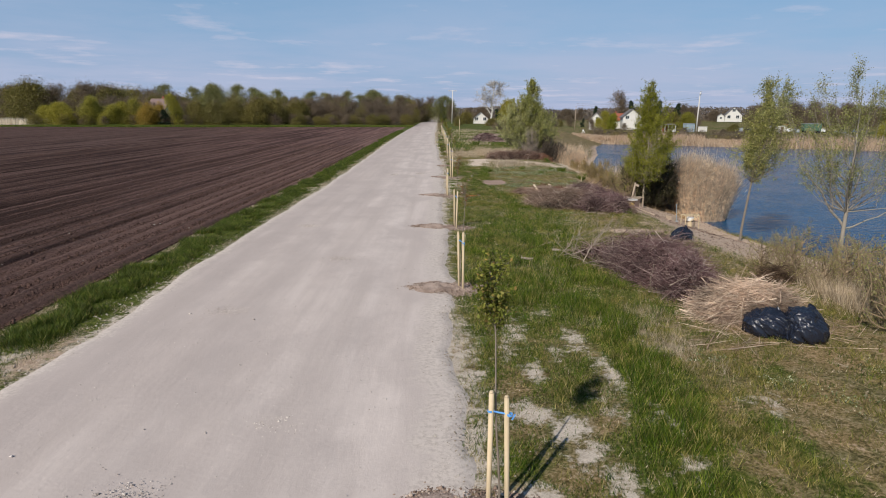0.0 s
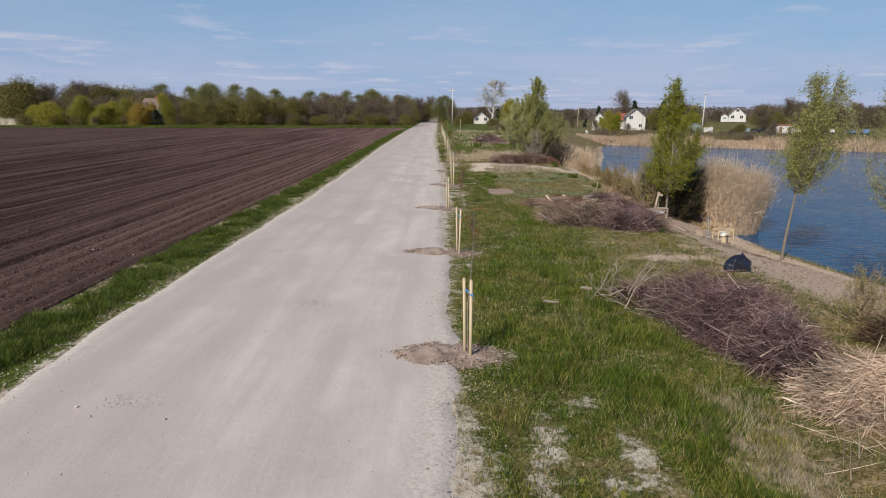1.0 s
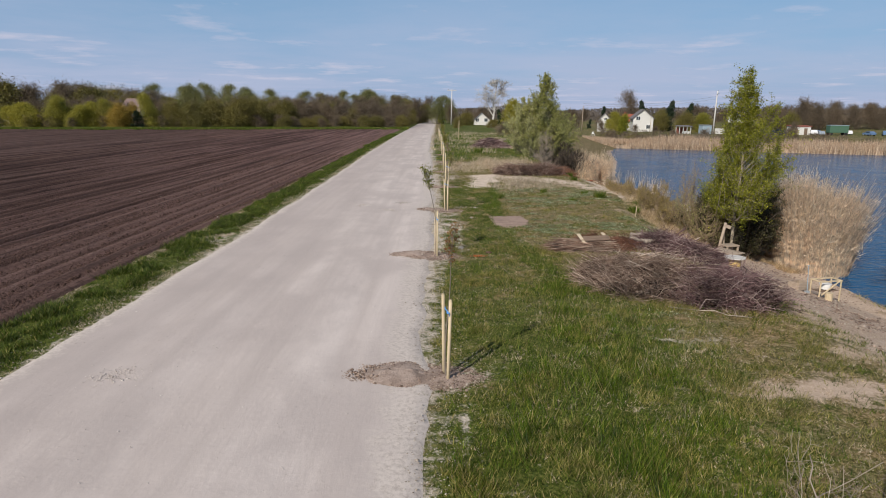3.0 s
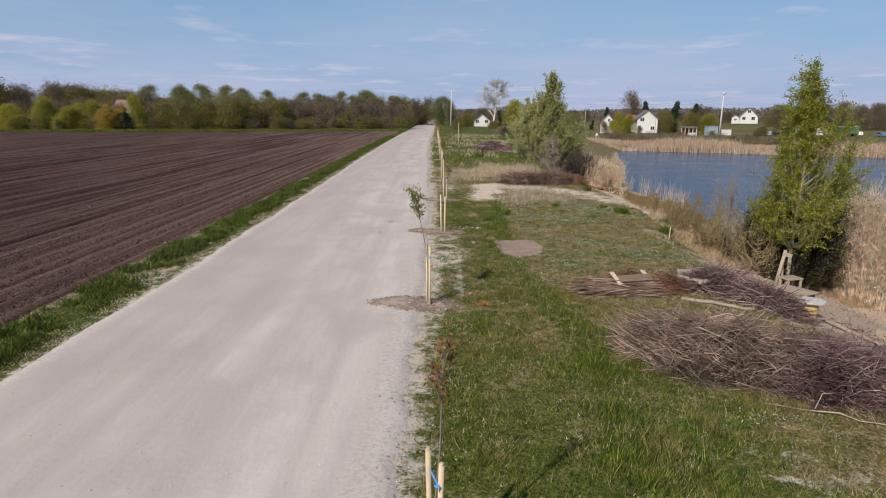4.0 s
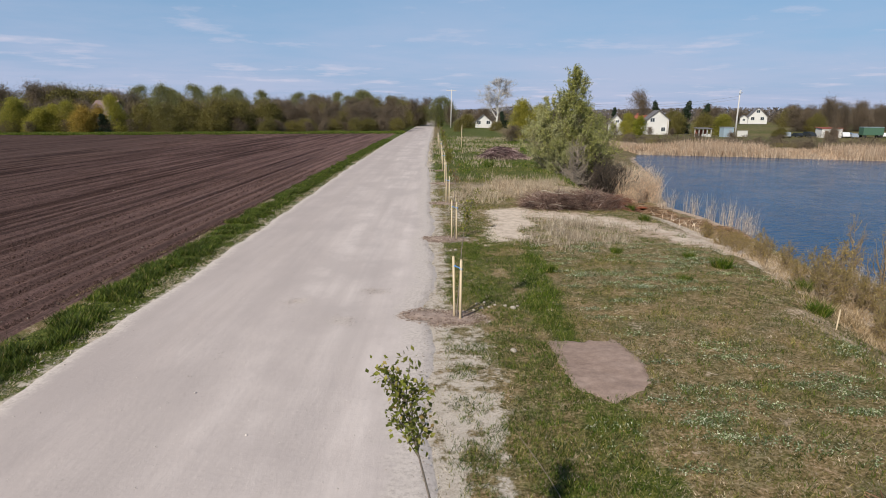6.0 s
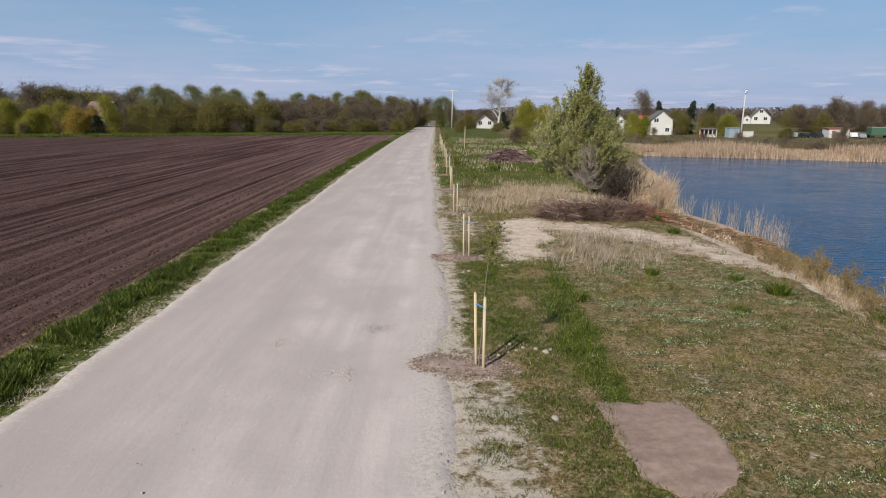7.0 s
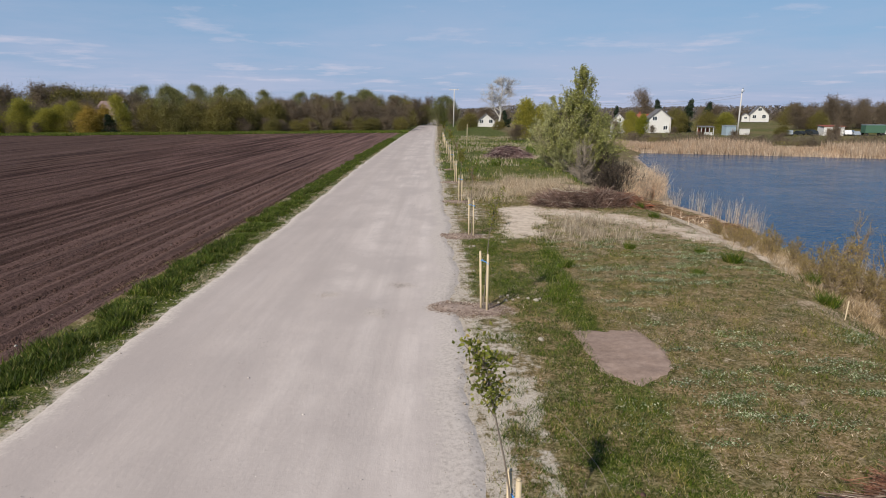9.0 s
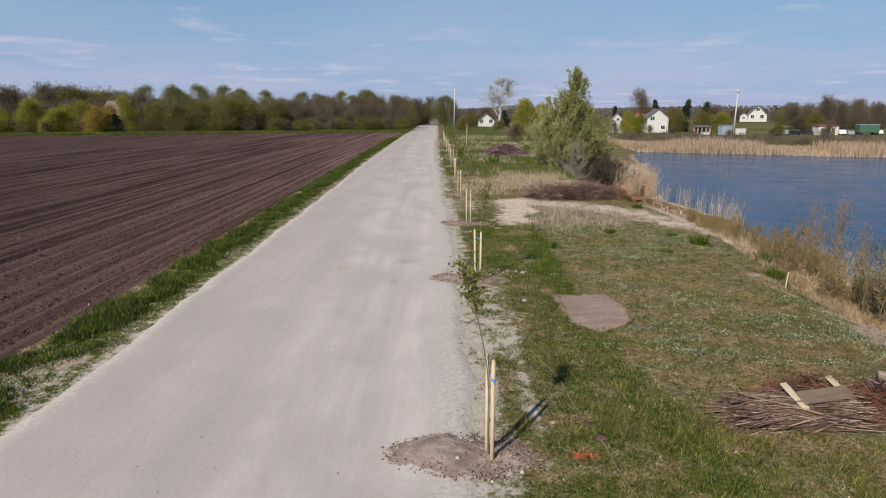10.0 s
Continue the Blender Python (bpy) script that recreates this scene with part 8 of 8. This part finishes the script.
pole(2.2, 233, 11.8, 0.2, M_CONCRETE, "tall concrete power pole with a crossarm", 1)
pole(79.5, 204, 12.2, 0.24, M_CONCRETE, "tall pale concrete mast with lamp heads by the lake", 0, True)
pole(45.8, 228, 8.0, 0.16, M_PLANK, "grey wooden pole among trees")
pole(60.5, 203, 5.0, 0.1, M_PLANK, "thin wooden pole on the far bank")
pole(2.5, 116.6, 3.0, 0.055, M_STAKE, "slim yellowish wooden post in the meadow", category="post")
pole(-1.5, 262, 8.0, 0.15, M_CONCRETE, "pale pole at the end of the road")
for z0, z1 in ((11.0, 9.0), (10.3, 8.4)):
    t = np.linspace(0, 1, 24)
    wx, wy = 79.5 + (46 - 79.5) * t, 204 + (228 - 204) * t
    wz = (z0 - 1.6) * (1 - t) + (z1 - 1.4) * t - 1.1 * 4 * t * (1 - t)
    tagged(put_mesh("overhead_wire", mesh_np("overhead_wire", *tubes(np.stack([wx, wy, wz], 1)[None], np.full((1, 24), 0.02), 4), M_GREYROOF)), "sagging black overhead wire", "wire", "overhead wires")

# sheds, shack, cars and trailer on the far bank
shed = empty_at("metal_shed", 76.9, 203.5, lz(76.9, 203.5), 5, "small blue-grey corrugated metal shed", "shed")
bm = box(bmesh.new(), (2.8, 2.4, 2.6), pose(0, 0, 1.2), 0.03)
for q in range(13):
    box(bm, (0.08, 0.05, 2.5), pose(-1.3 + 0.216 * q, -1.2, 1.2))
part("wall", bm, M_BLUEG, shed)
part("roof", box(bmesh.new(), (3.1, 2.7, 0.1), pose(0, 0, 2.58, 3, 0, 0), 0.01), M_STEEL, shed)
part("door", box(bmesh.new(), (0.9, 0.05, 2.0), pose(0.4, -1.26, 1.0), 0.01), M_STEEL, shed)
fence = empty_at("low_wall", 81.9, 205, lz(81.9, 205), 4, "low white rendered wall beside the mast", "wall")
part("wall", box(bmesh.new(), (2.9, 0.35, 1.7), pose(0, 0, 0.7), 0.03), M_WHITEWALL, fence)
part("coping", box(bmesh.new(), (3.1, 0.5, 0.12), pose(0, 0, 1.6), 0.02), M_CONCRETE, fence)
gaz = empty_at("garden_pavilion", 70.7, 204, lz(70.7, 204), 4, "open pavilion with pale posts and red-brown roof", "pavilion")
for q in range(8):
    part("post", box(bmesh.new(), (0.16, 0.16, 2.3), pose(-1.7 + 1.13 * (q % 4), (-1.2, 1.2)[q // 4], 1.1), 0.01), M_WHITEWALL, gaz)
part("roof", box(bmesh.new(), (4.1, 3.2, 0.14), pose(0, 0, 2.34, 5, 0, 0), 0.02), M_GREYROOF, gaz)
part("back_panel", box(bmesh.new(), (3.4, 0.06, 1.9), pose(0, 1.2, 0.95), 0.01), M_REDROOF, gaz)
part("counter", box(bmesh.new(), (2.0, 0.8, 0.8), pose(0.7, -0.3, 0.4), 0.02), M_WHITEWALL, gaz)
shack = empty_at("shack", 102.5, 200, lz(102.5, 200), -4, "patched white shack with dark door openings", "shack")
part("wall", box(bmesh.new(), (5.2, 3.4, 2.5), pose(0, 0, 1.15), 0.03), M_WHITEWALL, shack)
part("roof", box(bmesh.new(), (5.7, 3.9, 0.14), pose(0, 0, 2.52, 4, 0, 0), 0.02), M_REDROOF, shack)
for q in (-1.4, 1.2):
    part("door", box(bmesh.new(), (0.9, 0.06, 1.9), pose(q, -1.72, 0.95), 0.01), M_BROWNPLANK, shack)
trailer = empty_at("green_trailer", 111.8, 197, lz(111.8, 197), -6, "dull green box trailer parked on the far bank", "trailer")
part("body", box(bmesh.new(), (5.0, 2.4, 2.0), pose(0, 0, 1.7), 0.06), M_GREENP, trailer)
part("roof", box(bmesh.new(), (5.1, 2.5, 0.12), pose(0, 0, 2.76), 0.03), M_BLUEG, trailer)
for q in (-2, 2):
    for s in (-1, 1):
        part("wheel", cone(bmesh.new(), 0.42, 0.42, 0.25, pose(q, s * 1.0 - 0.12, 0.42, -90, 0, 0), 16), M_TYRE, trailer)


def car(paint, label):
    ob = tagged(new("car"), label, "car", "parked cars")
    bm = bmesh.new()
    side = [(-2.1, 0.35), (2.1, 0.35), (2.15, 0.75), (1.9, 0.92), (0.95, 1.0), (0.45, 1.42), (-1.1, 1.45), (-1.75, 1.02), (-2.1, 0.95)]
    a, b = [bm.verts.new((px, -0.82, pz)) for px, pz in side], [bm.verts.new((px, 0.82, pz)) for px, pz in side]
    bm.faces.new(a)
    bm.faces.new(b[::-1])
    for q in range(len(side)):
        w = (q + 1) % len(side)
        bm.faces.new((a[w], a[q], b[q], b[w]))
    bmesh.ops.recalc_face_normals(bm, faces=bm.faces)
    bmesh.ops.bevel(bm, geom=list(bm.edges), offset=0.05, segments=2, affect="EDGES")
    part("body", bm, paint, ob)
    for s in (-1, 1):
        part("side_window", box(bmesh.new(), (1.6, 0.03, 0.34), pose(-0.3, s * 0.83, 1.2), 0.01), M_PANE, ob)
    part("windscreen", box(bmesh.new(), (0.03, 1.4, 0.5), pose(0.72, 0, 1.22, 0, -50, 0), 0.01), M_PANE, ob)
    for q in (-1.3, 1.35):
        for s in (-1, 1):
            wheel = part("wheel", cone(bmesh.new(), 0.32, 0.32, 0.2, pose(q, s * 0.76 - 0.1, 0.32, -90, 0, 0), 16), M_TYRE, ob)
            part("hubcap", cone(bmesh.new(), 0.18, 0.16, 0.03, pose(q, s * 0.87 - (0.015 if s > 0 else -0.015) - 0.015, 0.32, -90, 0, 0), 12), M_STEEL, wheel)
    return ob


paints = [car(plain_mat("car_white", (0.75, 0.76, 0.78), 0.3), "white parked hatchback on the far bank"), car(plain_mat("car_blue", (0.12, 0.2, 0.34), 0.3), "dark blue parked car on the far bank"), car(plain_mat("car_dark", (0.03, 0.035, 0.04), 0.3), "dark parked car on the far bank"), car(plain_mat("car_silver", (0.42, 0.48, 0.55), 0.3, 0.4), "silver-blue parked car on the far bank")]
for q, (x, y, turn) in enumerate(((94.6, 201, 100), (97.4, 199, 80), (106.6, 196, 75), (108.6, 201, 62), (117, 200, 70), (119, 194, 95))):
    copy_thing(paints[(2, 2, 3, 1, 0, 1)[q]], pose(x, y, lz(x, y), 0, 0, turn) @ Matrix.Diagonal((0.85, 0.85, 0.85, 1)))
for ob, (x, y, turn) in zip(paints, ((105.6, 198, 70), (123, 193, 60), (98.6, 203, 100), (91.5, 200, 65))):
    ob.matrix_basis = pose(x, y, lz(x, y), 0, 0, turn)

# white conical cover on the far bank
x, y = 38.7, 181
tent = empty_at("white_cone_shelter", x, y, lz(x, y) - 0.2, 0, "small white conical cover with dark base on the bank", "shelter")
bm = bmesh.new()
bmesh.ops.create_cone(bm, cap_ends=True, segments=18, radius1=0.65, radius2=0.05, depth=1.15, matrix=pose(0, 0, 0.9))
part("cover", bm, M_WHITE, tent)
part("base", cone(bmesh.new(), 0.55, 0.55, 0.4, pose(0, 0, 0), 18), M_TYRE, tent)
